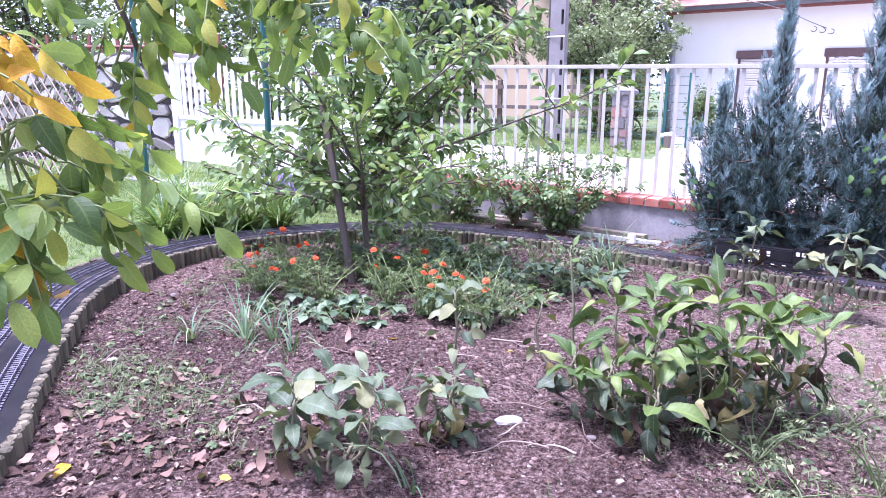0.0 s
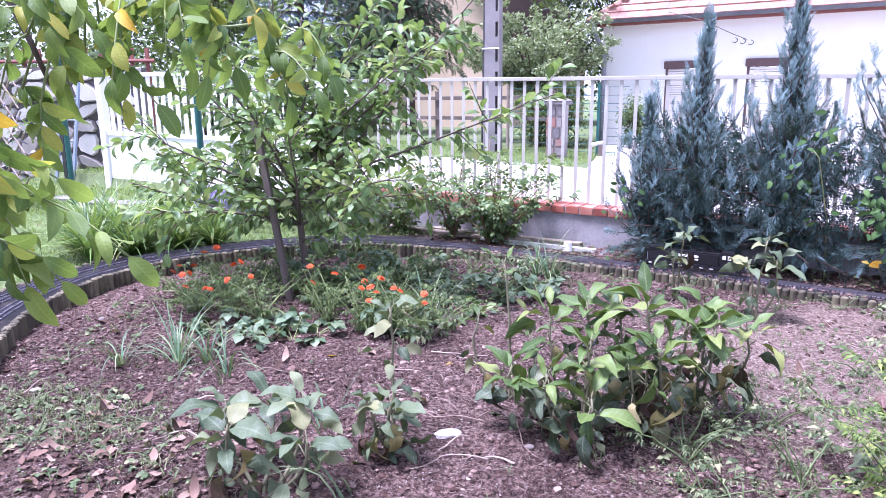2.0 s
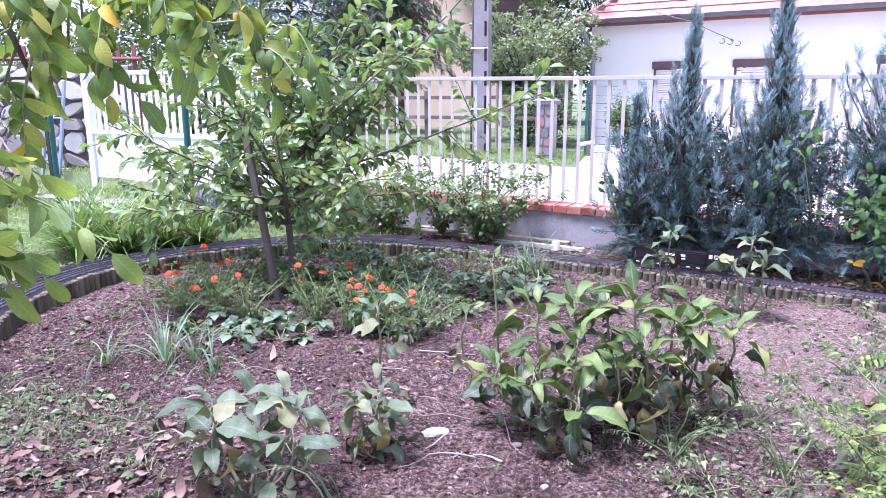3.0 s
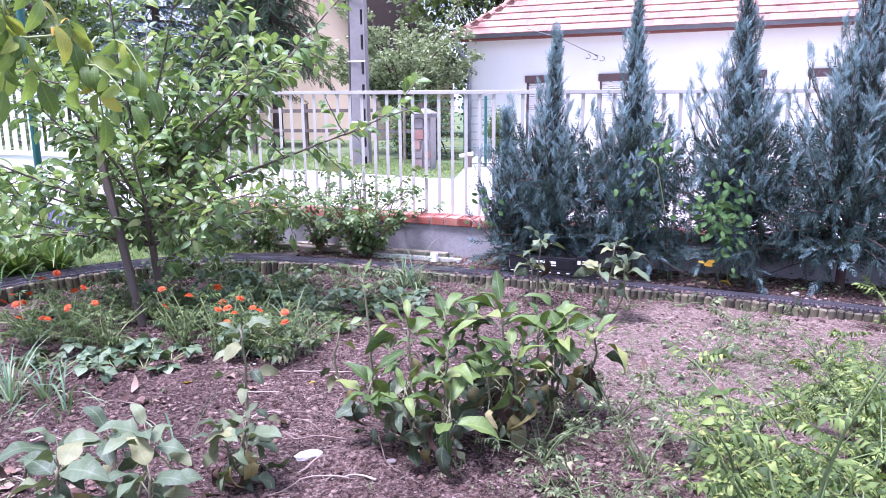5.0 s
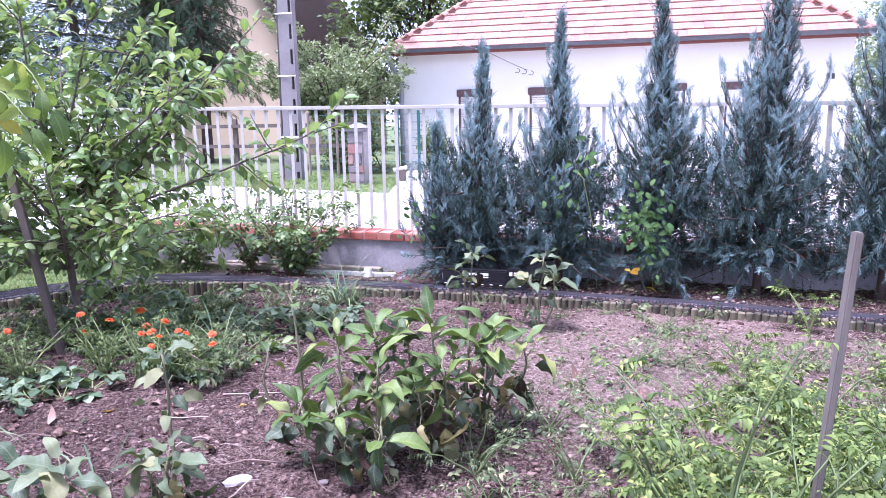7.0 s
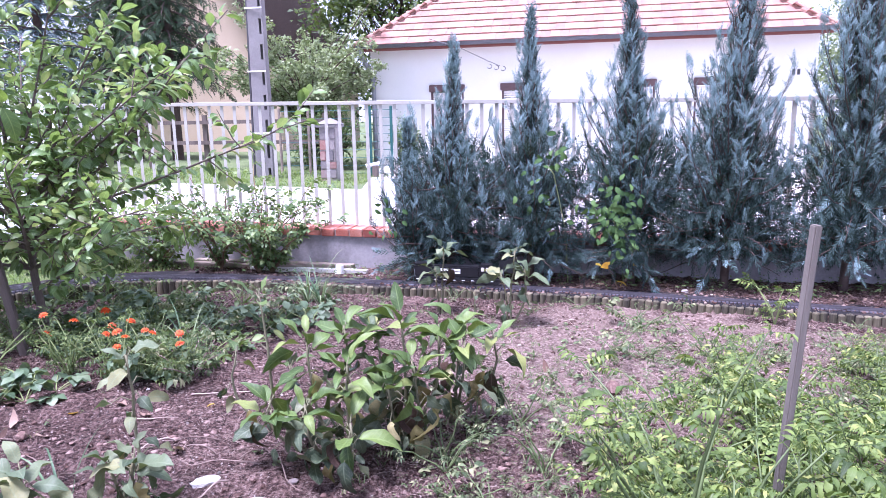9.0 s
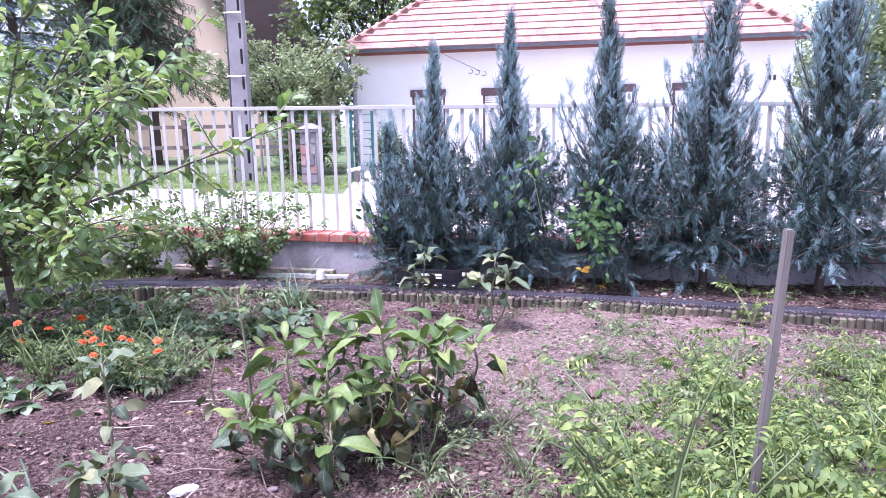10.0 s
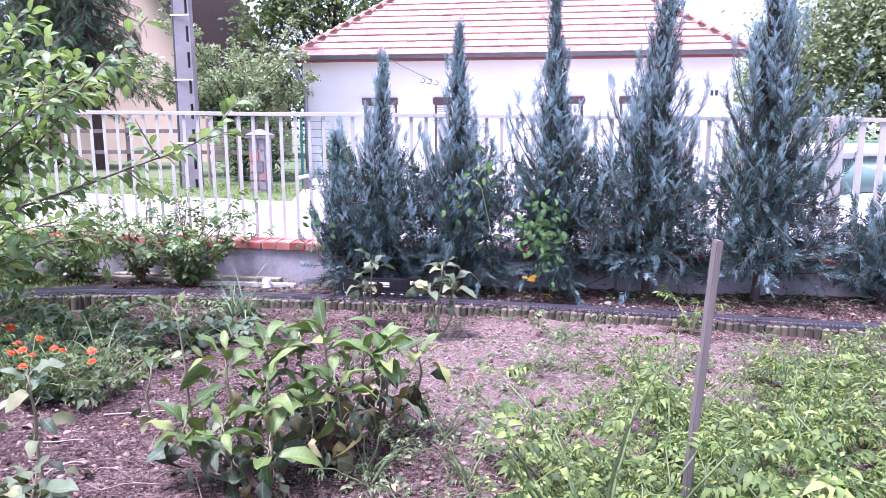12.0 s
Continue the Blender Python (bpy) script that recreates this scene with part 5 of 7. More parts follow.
# ---- walnut boughs over the path ----
UPPER = [
    (-0.78, -0.09, 1.44, -0.73, -0.02, 1.31), (-0.74, -0.02, 1.47, -0.70, 0.02, 1.32), (-0.75, 0.07, 1.48, -0.74, 0.07, 1.31),
    (-0.77, 0.15, 1.42, -0.77, 0.11, 1.26), (-0.81, 0.19, 1.33, -0.75, 0.23, 1.18), (-0.82, 0.19, 1.33, -0.81, 0.14, 1.22),
    (-0.77, 0.24, 1.49, -0.75, 0.24, 1.31), (-0.71, 0.32, 1.51, -0.72, 0.28, 1.31), (-0.71, 0.39, 1.50, -0.72, 0.36, 1.36),
    (-0.64, 0.56, 1.41, -0.64, 0.53, 1.29), (-0.67, 0.52, 1.49, -0.69, 0.47, 1.34), (-0.63, 0.57, 1.42, -0.59, 0.57, 1.31),
    (-0.80, 0.21, 1.38, -0.73, 0.27, 1.24), (-0.74, 0.10, 1.47, -0.68, 0.16, 1.37), (-0.73, 0.45, 1.53, -0.70, 0.45, 1.38),
]
LOWER = [
    (-0.65, -0.16, 1.30, -0.58, -0.07, 1.18), (-0.61, -0.19, 1.21, -0.53, -0.10, 1.14), (-0.61, -0.19, 1.27, -0.56, -0.14, 1.20),
    (-0.65, -0.18, 1.10, -0.55, -0.07, 1.02), (-0.72, -0.08, 1.16, -0.61, 0.03, 1.02), (-0.64, -0.16, 1.08, -0.56, -0.14, 0.95),
    (-0.65, -0.08, 1.07, -0.59, -0.09, 0.94), (-0.68, -0.11, 1.18, -0.60, -0.02, 1.08), (-0.64, -0.20, 1.05, -0.58, -0.16, 0.97),
    (-0.70, -0.03, 1.12, -0.62, 0.00, 0.98),
]


def walnut():
    rng = random.Random(13)
    foot = Vector((-2.3, -1.5, 0.05))
    thing = empty("walnut_tree", foot)
    tagged(thing, "walnut tree with drooping boughs of green and yellow leaves", "tree")
    a = Acc()
    a.add(tube([foot - Vector((0, 0, 0.1)), foot + Vector((0.03, 0.02, 0.9)), foot + Vector((0.05, 0.1, 1.7)), foot + Vector((0.1, 0.15, 2.6))], [0.11, 0.095, 0.085, 0.06], 12))
    link("trunk", a.mesh("trunk", ["bark"], True), thing)
    a = Acc()
    top = foot + Vector((0.05, 0.1, 1.7))
    lo = foot + Vector((0.04, 0.06, 1.3))
    bough = [top, Vector((-1.7, -0.8, 2.0)), Vector((-1.2, -0.3, 2.02)), Vector((-0.92, 0.1, 1.82)), Vector((-0.83, 0.32, 1.68)), Vector((-0.72, 0.5, 1.56)), Vector((-0.63, 0.6, 1.43))]
    under = [lo, Vector((-1.6, -0.9, 1.5)), Vector((-1.0, -0.45, 1.42)), Vector((-0.78, -0.22, 1.3)), Vector((-0.7, -0.12, 1.18))]
    a.add(tube(bough, [0.05, 0.035, 0.026, 0.018, 0.012, 0.008, 0.005], 8))
    a.add(tube(under, [0.04, 0.026, 0.016, 0.01, 0.006], 8))
    a.add(tube([bough[3], Vector((-0.85, 0.13, 1.55)), Vector((-0.83, 0.17, 1.42)), Vector((-0.81, 0.19, 1.33))], [0.01, 0.008, 0.006, 0.004], 6))
    link("bough", a.mesh("bough", ["bark"], True), thing)
    stems = Acc()
    for group, nodes, yellow in ((0, UPPER, 0.02), (1, LOWER, 0.06)):
        for k, n in list(enumerate(nodes)) + [q for q in enumerate(nodes) if group == 1 or 6 <= q[0] != 12] + [q for q in enumerate(nodes) if group == 0 and 6 <= q[0] != 12]:
            gold = group == 1 and k < 3
            jog = Vector((rng.gauss(-0.045, 0.012), rng.gauss(-0.03, 0.012), rng.gauss(0.07, 0.015))) if gold else Vector((rng.gauss(0, 0.03), rng.gauss(0, 0.035), rng.gauss(0.015, 0.028)))
            p, q = Vector(n[:3]) + jog, Vector(n[3:]) + jog + Vector((rng.gauss(0.01, 0.04), rng.gauss(0.01, 0.04), rng.gauss(0.03, 0.03)))
            main = bough if group == 0 else under
            near_p = min(main, key=lambda m: (m - p).length)
            stems.add(tube([near_p, near_p.lerp(p, 0.5) + Vector((0, 0, 0.02)), p], [0.004, 0.003, 0.0025], 5))
            pts = [p.lerp(q, t) + Vector((0, 0, 0.035 * math.sin(math.pi * t))) for t in np.linspace(0, 1, 6)]
            stems.add(tube(pts, taper(6, 0.0024, 0.0014), 5))
            ax = (q - p).normalized()
            sd = ax.cross(Vector((rng.uniform(-0.6, 0.6), rng.uniform(-0.6, 0.6), 1))).normalized()
            for j in range(4):
                c = pts[1 + j]
                for s in (-1, 1):
                    way = (sd * s * rng.uniform(0.5, 1.0) + ax * 0.55 + Vector((0, 0, rng.uniform(-0.9, 0.25) if group == 0 else rng.uniform(-0.8, 0.05)))).normalized()
                    pool = WALY if (gold and rng.random() < 0.8) or rng.random() < yellow else WAL
                    link("leaflet", rng.choice(pool), thing, aimed(c, way, (rng.uniform(0.2, 1.2), rng.uniform(-1.2, 0.2), rng.uniform(-0.3, 0.9)), rng.uniform(0.045, 0.062) if group == 0 else rng.uniform(0.052, 0.075), rng.uniform(-0.9, 0.9)))
            pool = WALY if gold else WAL
            link("leaflet", rng.choice(pool), thing, aimed(q, (ax + Vector((0, 0, -0.6))).normalized(), (rng.uniform(0.2, 1.2), rng.uniform(-1.2, 0.2), 0.4), rng.uniform(0.058, 0.075), rng.uniform(-0.4, 0.4)))
    tagged(link("stalkwork", stems.mesh("stalkwork", ["green_stem"], True), thing), kind="stuff")


walnut()


# ---- tomatoes and weeds ----
def pinnate(rng, pairs, lobe, width, seg=4):
    """A divided leaf along +y with toothed leaflets."""
    items = []
    items.append((tube([(0, 0, 0), (0, 0.5, 0.04), (0, 0.85, -0.02)], [0.012, 0.009, 0.006], 3), None))
    for k in range(pairs):
        t = 0.22 + 0.55 * k / max(1, pairs - 1)
        for s in (-1, 1):
            m = aimed((0, t, 0.03 - 0.05 * t), (s * rng.uniform(0.8, 1.2), rng.uniform(0.3, 0.8), rng.uniform(-0.35, 0.05)), (0, 0, 1), lobe * rng.uniform(0.75, 1.15))
            items.append((leaf_shape(1.0, width, seg, 0.3, 0.8, 0.42, 0.35, 2.6, rng, 0.8, 0.38), m))
    items.append((leaf_shape(1.0, width * 1.05, seg, 0.2, 0.6, 0.45, 0.15, 2, rng), aimed((0, 0.78, -0.01), (0, 1, -0.2), (0, 0, 1), lobe * 1.15)))
    return joined(items)


tr_ = random.Random(5)
TOM = [pinnate(tr_, tr_.choice((3, 4, 5)), tr_.uniform(0.2, 0.34), tr_.uniform(0.32, 0.56), 4) for _ in range(8)]
WEEDY = [pinnate(tr_, 3, tr_.uniform(0.26, 0.36), tr_.uniform(0.4, 0.56), 2) for _ in range(4)]
MINI = [pinnate(tr_, 2, 0.3, 0.42, 2) for _ in range(3)]
FERN = [pinnate(tr_, 5, 0.24, 0.34, 2) for _ in range(3)]
TRI = []
for _ in range(3):
    TRI.append(joined([(leaf_shape(1.0, 0.85, 3, 0.25, 0.3, 0.55, 0.05, 0, tr_), aimed((0, 0, 0), (math.sin(t), math.cos(t), -0.1), (0, 0, 1), 1.0)) for t in (-1.35, 0.0, 1.35)]))


def bushy(name, category, label, group, x, y, height, reach, stems, leaves, size, shapes, mat, stem_mat, seed, rise=0.8):
    rng = random.Random(seed)
    z0 = gz(x, y)
    thing = empty(name, (x, y, z0))
    tagged(thing, label, category, group=group)
    a, c = Acc(), Acc()
    per = max(1, leaves // stems)
    for s in range(stems):
        t = 2 * math.pi * (s + rng.random() * 0.7) / stems
        out = Vector((math.cos(t), math.sin(t), 0)) * reach
        length = math.hypot(height, reach) * rng.uniform(0.7, 1.05)
        pts = curve_points((x, y, z0 - 0.01), out * 0.8 + Vector((0, 0, height)), length, 7, out.normalized() * 0.5 + Vector((0, 0, rng.uniform(-0.6, 0.1))), rng, 0.9)
        a.add(tube(pts, taper(8, 0.0075 * (height / 0.6) ** 0.5, 0.002), 5))
        for k in range(per):
            u = 1.0 if k > per - 4 else 0.1 + 0.9 * (k + rng.random()) / per
            i = min(6, int(u * 7))
            p = pts[i].lerp(pts[i + 1], min(1, u * 7 - i))
            ang = rng.uniform(0, 6.283)
            way = Vector((math.cos(ang), math.sin(ang), rng.uniform(-0.25, rise) * u + 0.1))
            c.add(rng.choice(shapes), aimed(p, way, (0, 0, 1), size * rng.uniform(0.35, 1.25), rng.gauss(0, 0.6)))
    tagged(link("stem", a.mesh("stem", [stem_mat], True), thing), kind="stuff")
    tagged(link("foliage", c.mesh("foliage", [mat], True), thing), kind="stuff")
    return thing


T_LABEL = "sprawling tomato plant with light green divided leaves"
for i, (x, y, h, r, n) in enumerate([(0.86, 1.12, 0.82, 0.18, 60), (1.2, 1.02, 0.55, 0.35, 90), (1.5, 1.15, 0.68, 0.3, 90), (1.05, 1.6, 0.5, 0.4, 100), (1.5, 1.75, 0.55, 0.4, 100),
                                     (1.95, 1.6, 0.5, 0.35, 80), (1.3, 2.25, 0.42, 0.4, 90), (1.8, 2.35, 0.4, 0.4, 80), (0.85, 1.75, 0.34, 0.35, 60), (2.3, 2.2, 0.4, 0.35, 60), (1.0, 0.75, 0.42, 0.4, 80), (1.62, 0.8, 0.5, 0.35, 70), (2.1, 2.95, 0.3, 0.35, 50), (1.14, 1.1, 0.56, 0.2, 70), (0.98, 0.98, 0.5, 0.25, 60)]):
    bushy("tomato_plant", "plant", T_LABEL, "tomato plants", x, y, h, r, 10, int(n * 3.2), 0.105, TOM, "tomato_leaf", "tomato_stem", 100 + i)
bushy("tomato_plant", "plant", "small tomato plant growing beside the log edging", "tomato plants", 1.72, 4.0, 0.3, 0.1, 4, 26, 0.12, TOM, "tomato_leaf", "green_stem", 120)
wr = random.Random(9)
for i in range(30):
    x, y = wr.uniform(0.05, 0.95), wr.uniform(1.3, 2.75)
    if i >= 20:
        x, y = wr.uniform(0.5, 2.6), wr.uniform(2.6, 3.7)
    bushy("weed", "weed", "small leafy green weed on the dry soil", "weeds", x, y, wr.uniform(0.08, 0.24), wr.uniform(0.08, 0.18), 4, 22, wr.uniform(0.06, 0.1), WEEDY if i % 2 else FERN, "weed_leaf", "tomato_stem", 200 + i)
for i in range(34):
    x, y = wr.uniform(0.9, 2.8), wr.uniform(2.5, 3.85)
    bushy("weed", "weed", "sprawling light green weed between dry straw", "weeds", x, y, wr.uniform(0.08, 0.22), wr.uniform(0.12, 0.25), 6, 48, wr.uniform(0.07, 0.11), WEEDY if i % 3 else FERN, "tomato_leaf" if i % 2 else "weed_leaf", "tomato_stem", 600 + i)
for i in range(16):
    x, y = [(-2.9, 1.3), (-2.2, 0.75), (-1.9, 1.05), (-3.2, 1.9), (-2.5, 0.9), (-1.6, 0.85), (-1.3, 3.9), (-0.9, 4.2), (-0.4, 4.25), (0.5, 4.2), (0.2, 4.05), (0.9, 4.1), (2.2, 4.0), (2.6, 3.85), (-2.0, 4.05), (0.75, 3.3)][i]
    bushy("weed", "weed", "low green weed on bare soil", "weeds", x, y, 0.1, 0.12, 4, 20, 0.055, FERN, "weed_leaf", "tomato_stem", 240 + i)

# ---- marigolds, strawberries, onions ----
def marigold_bloom():
    items = []
    for ring, (n, r, up) in enumerate(((9, 1.0, 0.15), (8, 0.75, 0.6), (5, 0.45, 1.2))):
        for k in range(n):
            t = 2 * math.pi * (k + 0.4 * ring) / n
            items.append((leaf_shape(1.0, 0.75, 2, 0.2, 0.4, 0.6), aimed((0, 0, 0.05 * ring), (math.cos(t), math.sin(t), up), (0, 0, 1), r)))
    return joined(items)


BLOOM = leaf_mesh("flower", marigold_bloom(), "gold")
mr = random.Random(3)
spots = [(-3.3, 2.4), (-2.97, 2.2), (-2.72, 2.24), (-2.5, 2.28), (-2.12, 2.44), (-1.85, 2.68), (-1.66, 2.52), (-1.5, 2.48), (-1.78, 2.4), (-3.1, 2.6)]
for i, (x, y) in enumerate(spots):
    h = mr.uniform(0.24, 0.36)
    th = bushy("marigold_plant", "plant", "marigold plant with feathery leaves and orange flowers", "marigolds", x, y, h, 0.17, 10, 110, 0.1, FERN, "marigold_leaf", "green_stem", 300 + i)
    for k in range(mr.choice([2, 3, 3, 4])):
        low = mr.random()
        p = Vector((x + mr.uniform(-0.15, 0.15), y - 0.02 - 0.17 * low, gz(x, y) + h * (1.12 - 0.5 * low + mr.uniform(-0.08, 0.08))))
        link("flower", BLOOM, th, Matrix.Translation(p) @ Euler((mr.uniform(-0.2, 0.9), mr.uniform(-0.4, 0.4), mr.uniform(0, 6))).to_matrix().to_4x4() @ Matrix.Scale(mr.uniform(0.021, 0.03), 4), "double orange flower")
for i in range(46):
    x, y = mr.uniform(-3.4, -1.4), mr.uniform(2.4, 3.9)
    kind_ = i % 4
    bushy("weed", "weed", ["tangled dark green weed among the marigolds", "broad-leaved green weed among the marigolds", "pale dry-tipped weed among the marigolds", "low creeping weed among the marigolds"][kind_], "weeds", x, y, mr.uniform(0.08, 0.26), mr.uniform(0.1, 0.2), 7, 42,
          [0.12, 0.065, 0.12, 0.055][kind_], [WEEDY, PLUM_S, WEEDY, TRI][kind_], ["marigold_leaf", "rose_leaf", "weed_leaf", "berry_leaf"][kind_], "straw" if kind_ == 2 else "green_stem", 500 + i)
for i, (x, y) in enumerate([(-2.5, 1.98), (-2.3, 2.06), (-2.08, 2.1), (-2.0, 2.22), (-2.66, 2.02), (-2.28, 2.22), (-2.16, 2.0), (-1.85, 3.5), (-1.5, 3.6), (-1.65, 3.3), (-2.1, 3.6), (-1.35, 3.85), (-1.2, 3.5)]):
    bushy("strawberry_plant", "plant", "low strawberry plant with three-part leaves", "strawberry plants", x, y, 0.1 if i < 7 else 0.16, 0.13, 6, 15 if i < 7 else 24, 0.062, TRI, "berry_leaf", "green_stem", 330 + i, 0.2)


def tuft(name, category, label, group, x, y, n, length, width, spread, mat, seed, droop=0.9, kind=""):
    rng = random.Random(seed)
    z0 = gz(x, y)
    c = Acc()
    for _ in range(n):
        ang = rng.uniform(0, 6.283)
        out = Vector((math.cos(ang), math.sin(ang), 0))
        p = Vector((x, y, z0)) + out * spread * 0.25 * rng.random()
        l = length * rng.uniform(0.5, 1.1)
        pts = curve_points(p, out * rng.uniform(0.1, 0.8) * spread * 3 + Vector((0, 0, 1)), l, 6, out * 0.6 + Vector((0, 0, -droop * rng.uniform(0.3, 1.3))), rng, 0.3)
        v, f, uv = [], [], []
        for i, q in enumerate(pts):
            d = (pts[min(i + 1, 6)] - pts[max(i - 1, 0)]).normalized()
            s = d.cross(Vector((0, 0, 1)) if abs(d.z) < 0.95 else out)
            s = s.normalized() * width / 2 * (1 - (i / 6) ** 2 * 0.92)
            up = s.cross(d) * 0.35
            v += [q - s + up, q, q + s + up]
            uv += [(i / 6, -1), (i / 6, 0), (i / 6, 1)]
        for i in range(6):
            for k in range(2):
                a = i * 3 + k
                f.append((a, a + 1, a + 4, a + 3))
        c.add((np.array([tuple(q) for q in v]), f, np.array(uv)))
    thing = empty(name, (x, y, z0))
    tagged(link("foliage", c.mesh("foliage", [mat], True), thing), kind="stuff")
    return tagged(thing, label, category, group, kind)


for i, (x, y, n) in enumerate([(-2.36, 1.57, 26), (-2.25, 1.66, 16), (-2.62, 1.42, 12), (-2.0, 1.55, 10), (-1.55, 2.7, 16), (-1.66, 2.82, 12), (-1.47, 4.08, 40), (-1.35, 4.05, 26), (-0.78, 0.98, 5), (-1.2, 1.35, 5)]):
    tuft("onion_plant", "plant", "clump of thin bluish-green onion leaves", "onions", x, y, n, 0.42, 0.009, 0.17, "onion", 360 + i, 1.9)
for i, (x, y) in enumerate([(-4.55, 2.85), (-4.8, 3.1), (-4.4, 3.2), (-5.05, 2.85), (-4.7, 2.6), (-4.25, 3.45), (-5.2, 3.2)]):
    tuft("daylily", "plant", "arching clump of strap-shaped daylily leaves", "daylilies", x, y, 130, 0.7, 0.02, 0.24, "lily", 380 + i, 1.5)

# ---- shrubs by the wall ----
ROSE_S = [joined([(leaf_shape(1.0, 0.6, 3, 0.25, 0.4, 0.48), aimed((0, t, 0), (s * 0.9, 0.5, -0.1), (0, 0, 1), 0.5)) for t in (0.25, 0.6) for s in (-1, 1)] + [(leaf_shape(1.0, 0.6, 3, 0.2, 0.4, 0.48), aimed((0, 0.75, 0), (0, 1, -0.15), (0, 0, 1), 0.55))]) for _ in range(2)]
for i, (x, y, h, r) in enumerate([(-2.22, 4.76, 0.98, 0.36), (-2.12, 4.8, 0.8, 0.36), (-2.62, 4.82, 0.98, 0.2), (-3.2, 4.8, 0.6, 0.3), (-3.7, 4.75, 0.9, 0.4), (-4.1, 4.6, 0.8, 0.4)]):
    bushy("rose_bush", "shrub", "loose green rose bush in front of the wall", "rose bushes", x, y, h, r, 10, 230, 0.1, ROSE_S, "rose_leaf", "twig", 400 + i, 1.0)
for i, (x, y, z, n) in enumerate([(-1.0, 4.55, 0.6, 12), (0.72, 4.48, 0.62, 120), (0.3, 4.48, 0.92, 30)]):
    rng = random.Random(430 + i)
    vine = empty("climbing_vine", (x, y + 0.15, gz(x, y)))
    tagged(vine, "light green climbing vine in the cypress", "vine", group="vines")
    c, st = Acc(), Acc()
    pts = [Vector((x + 0.1, y + 0.32, gz(x, y) - 0.01)), Vector((x + 0.08, y + 0.25, z * 0.5)), Vector((x, y, z)), Vector((x - 0.05, y, z + 0.06))]
    st.add(tube(pts, [0.004] * 4, 5))
    for k in range(n):
        p = Vector((x + rng.gauss(0, 0.1), y + rng.uniform(-0.08, 0.05), z + rng.gauss(0, 0.15)))
        c.add(rng.choice(PLUM_S), aimed(p, (rng.gauss(0, 1), -0.6, rng.uniform(-1.2, 0.0)), (rng.gauss(0, 0.5), -1, 0.4), rng.uniform(0.045, 0.075), rng.uniform(-0.6, 0.6)))
    link("stem", st.mesh("stem", ["green_stem"], True), vine)
    tagged(link("foliage", c.mesh("foliage", ["vine_leaf"], True), vine), kind="stuff")
bushy("yellow_shoot", "plant", "small shoot with yellowed leaves under the cypresses", "yellow shoots", 0.78, 4.62, 0.3, 0.05, 2, 8, 0.08, PLUM_S, "yellow_leaf", "twig", 445)


# ---- trees of the distance ----
DIAMOND = (np.array([(0, 0, 0), (0.32, 0.5, 0.08), (0, 1, -0.05), (-0.32, 0.5, 0.08)], float), [(0, 1, 2, 3)], np.array([(0, 0.5), (0.5, 0.9), (1, 0.5), (0.5, 0.9)], float))


def broad_tree(x, y, height, crown, base, clumps, per, leaf, mat, seed, label, group="", gap=1.0):
    rng = random.Random(seed)
    z0 = float(street_z(x)) - 0.1
    thing = empty("tree", (x, y, z0))
    tagged(thing, label, "tree", group=group)
    a, c = Acc(), Acc()
    pts = curve_points((x, y, z0), (0, 0, 1), height * 0.8, 6, (0, 0, 0), rng, 0.3)
    a.add(tube(pts, taper(7, 0.03 * height ** 0.8, 0.02), 8))
    for k in range(clumps):
        while True:
            u = Vector((rng.uniform(-1, 1), rng.uniform(-1, 1), rng.uniform(-1, 1)))
            if 0.35 < u.length < 1:
                break
        u = u * (0.88 + 0.3 * math.sin(2.3 * math.atan2(u.y, u.x) + seed) * math.cos(3.1 * u.z + seed * 0.7))
        zc, zr = (base + height) / 2, (height - base) / 2
        cen = Vector((x + u.x * crown, y + u.y * crown, z0 + zc + u.z * zr))
        t = rng.uniform(0.3, 0.95)
        p = pts[int(t * 5.99)]
        a.add(tube([p, p.lerp(cen, 0.6) + Vector((0, 0, 0.1)), cen], [0.035, 0.02, 0.006], 4))
        s = crown * 0.2 * rng.uniform(0.7, 1.35) * gap
        for _ in range(per):
            q = cen + Vector((rng.gauss(0, s), rng.gauss(0, s), rng.gauss(0, s * 0.7)))
            c.add(DIAMOND, aimed(q, (rng.gauss(0, 1), rng.gauss(0, 1), rng.gauss(-0.4, 0.6)), (rng.gauss(0, 0.6), rng.gauss(0, 0.6), 1), leaf * rng.uniform(0.6, 1.25)))
    link("trunk", a.mesh("trunk", ["dark_bark"], True), thing)
    tagged(link("crown", c.mesh("crown", [mat]), thing), kind="stuff")


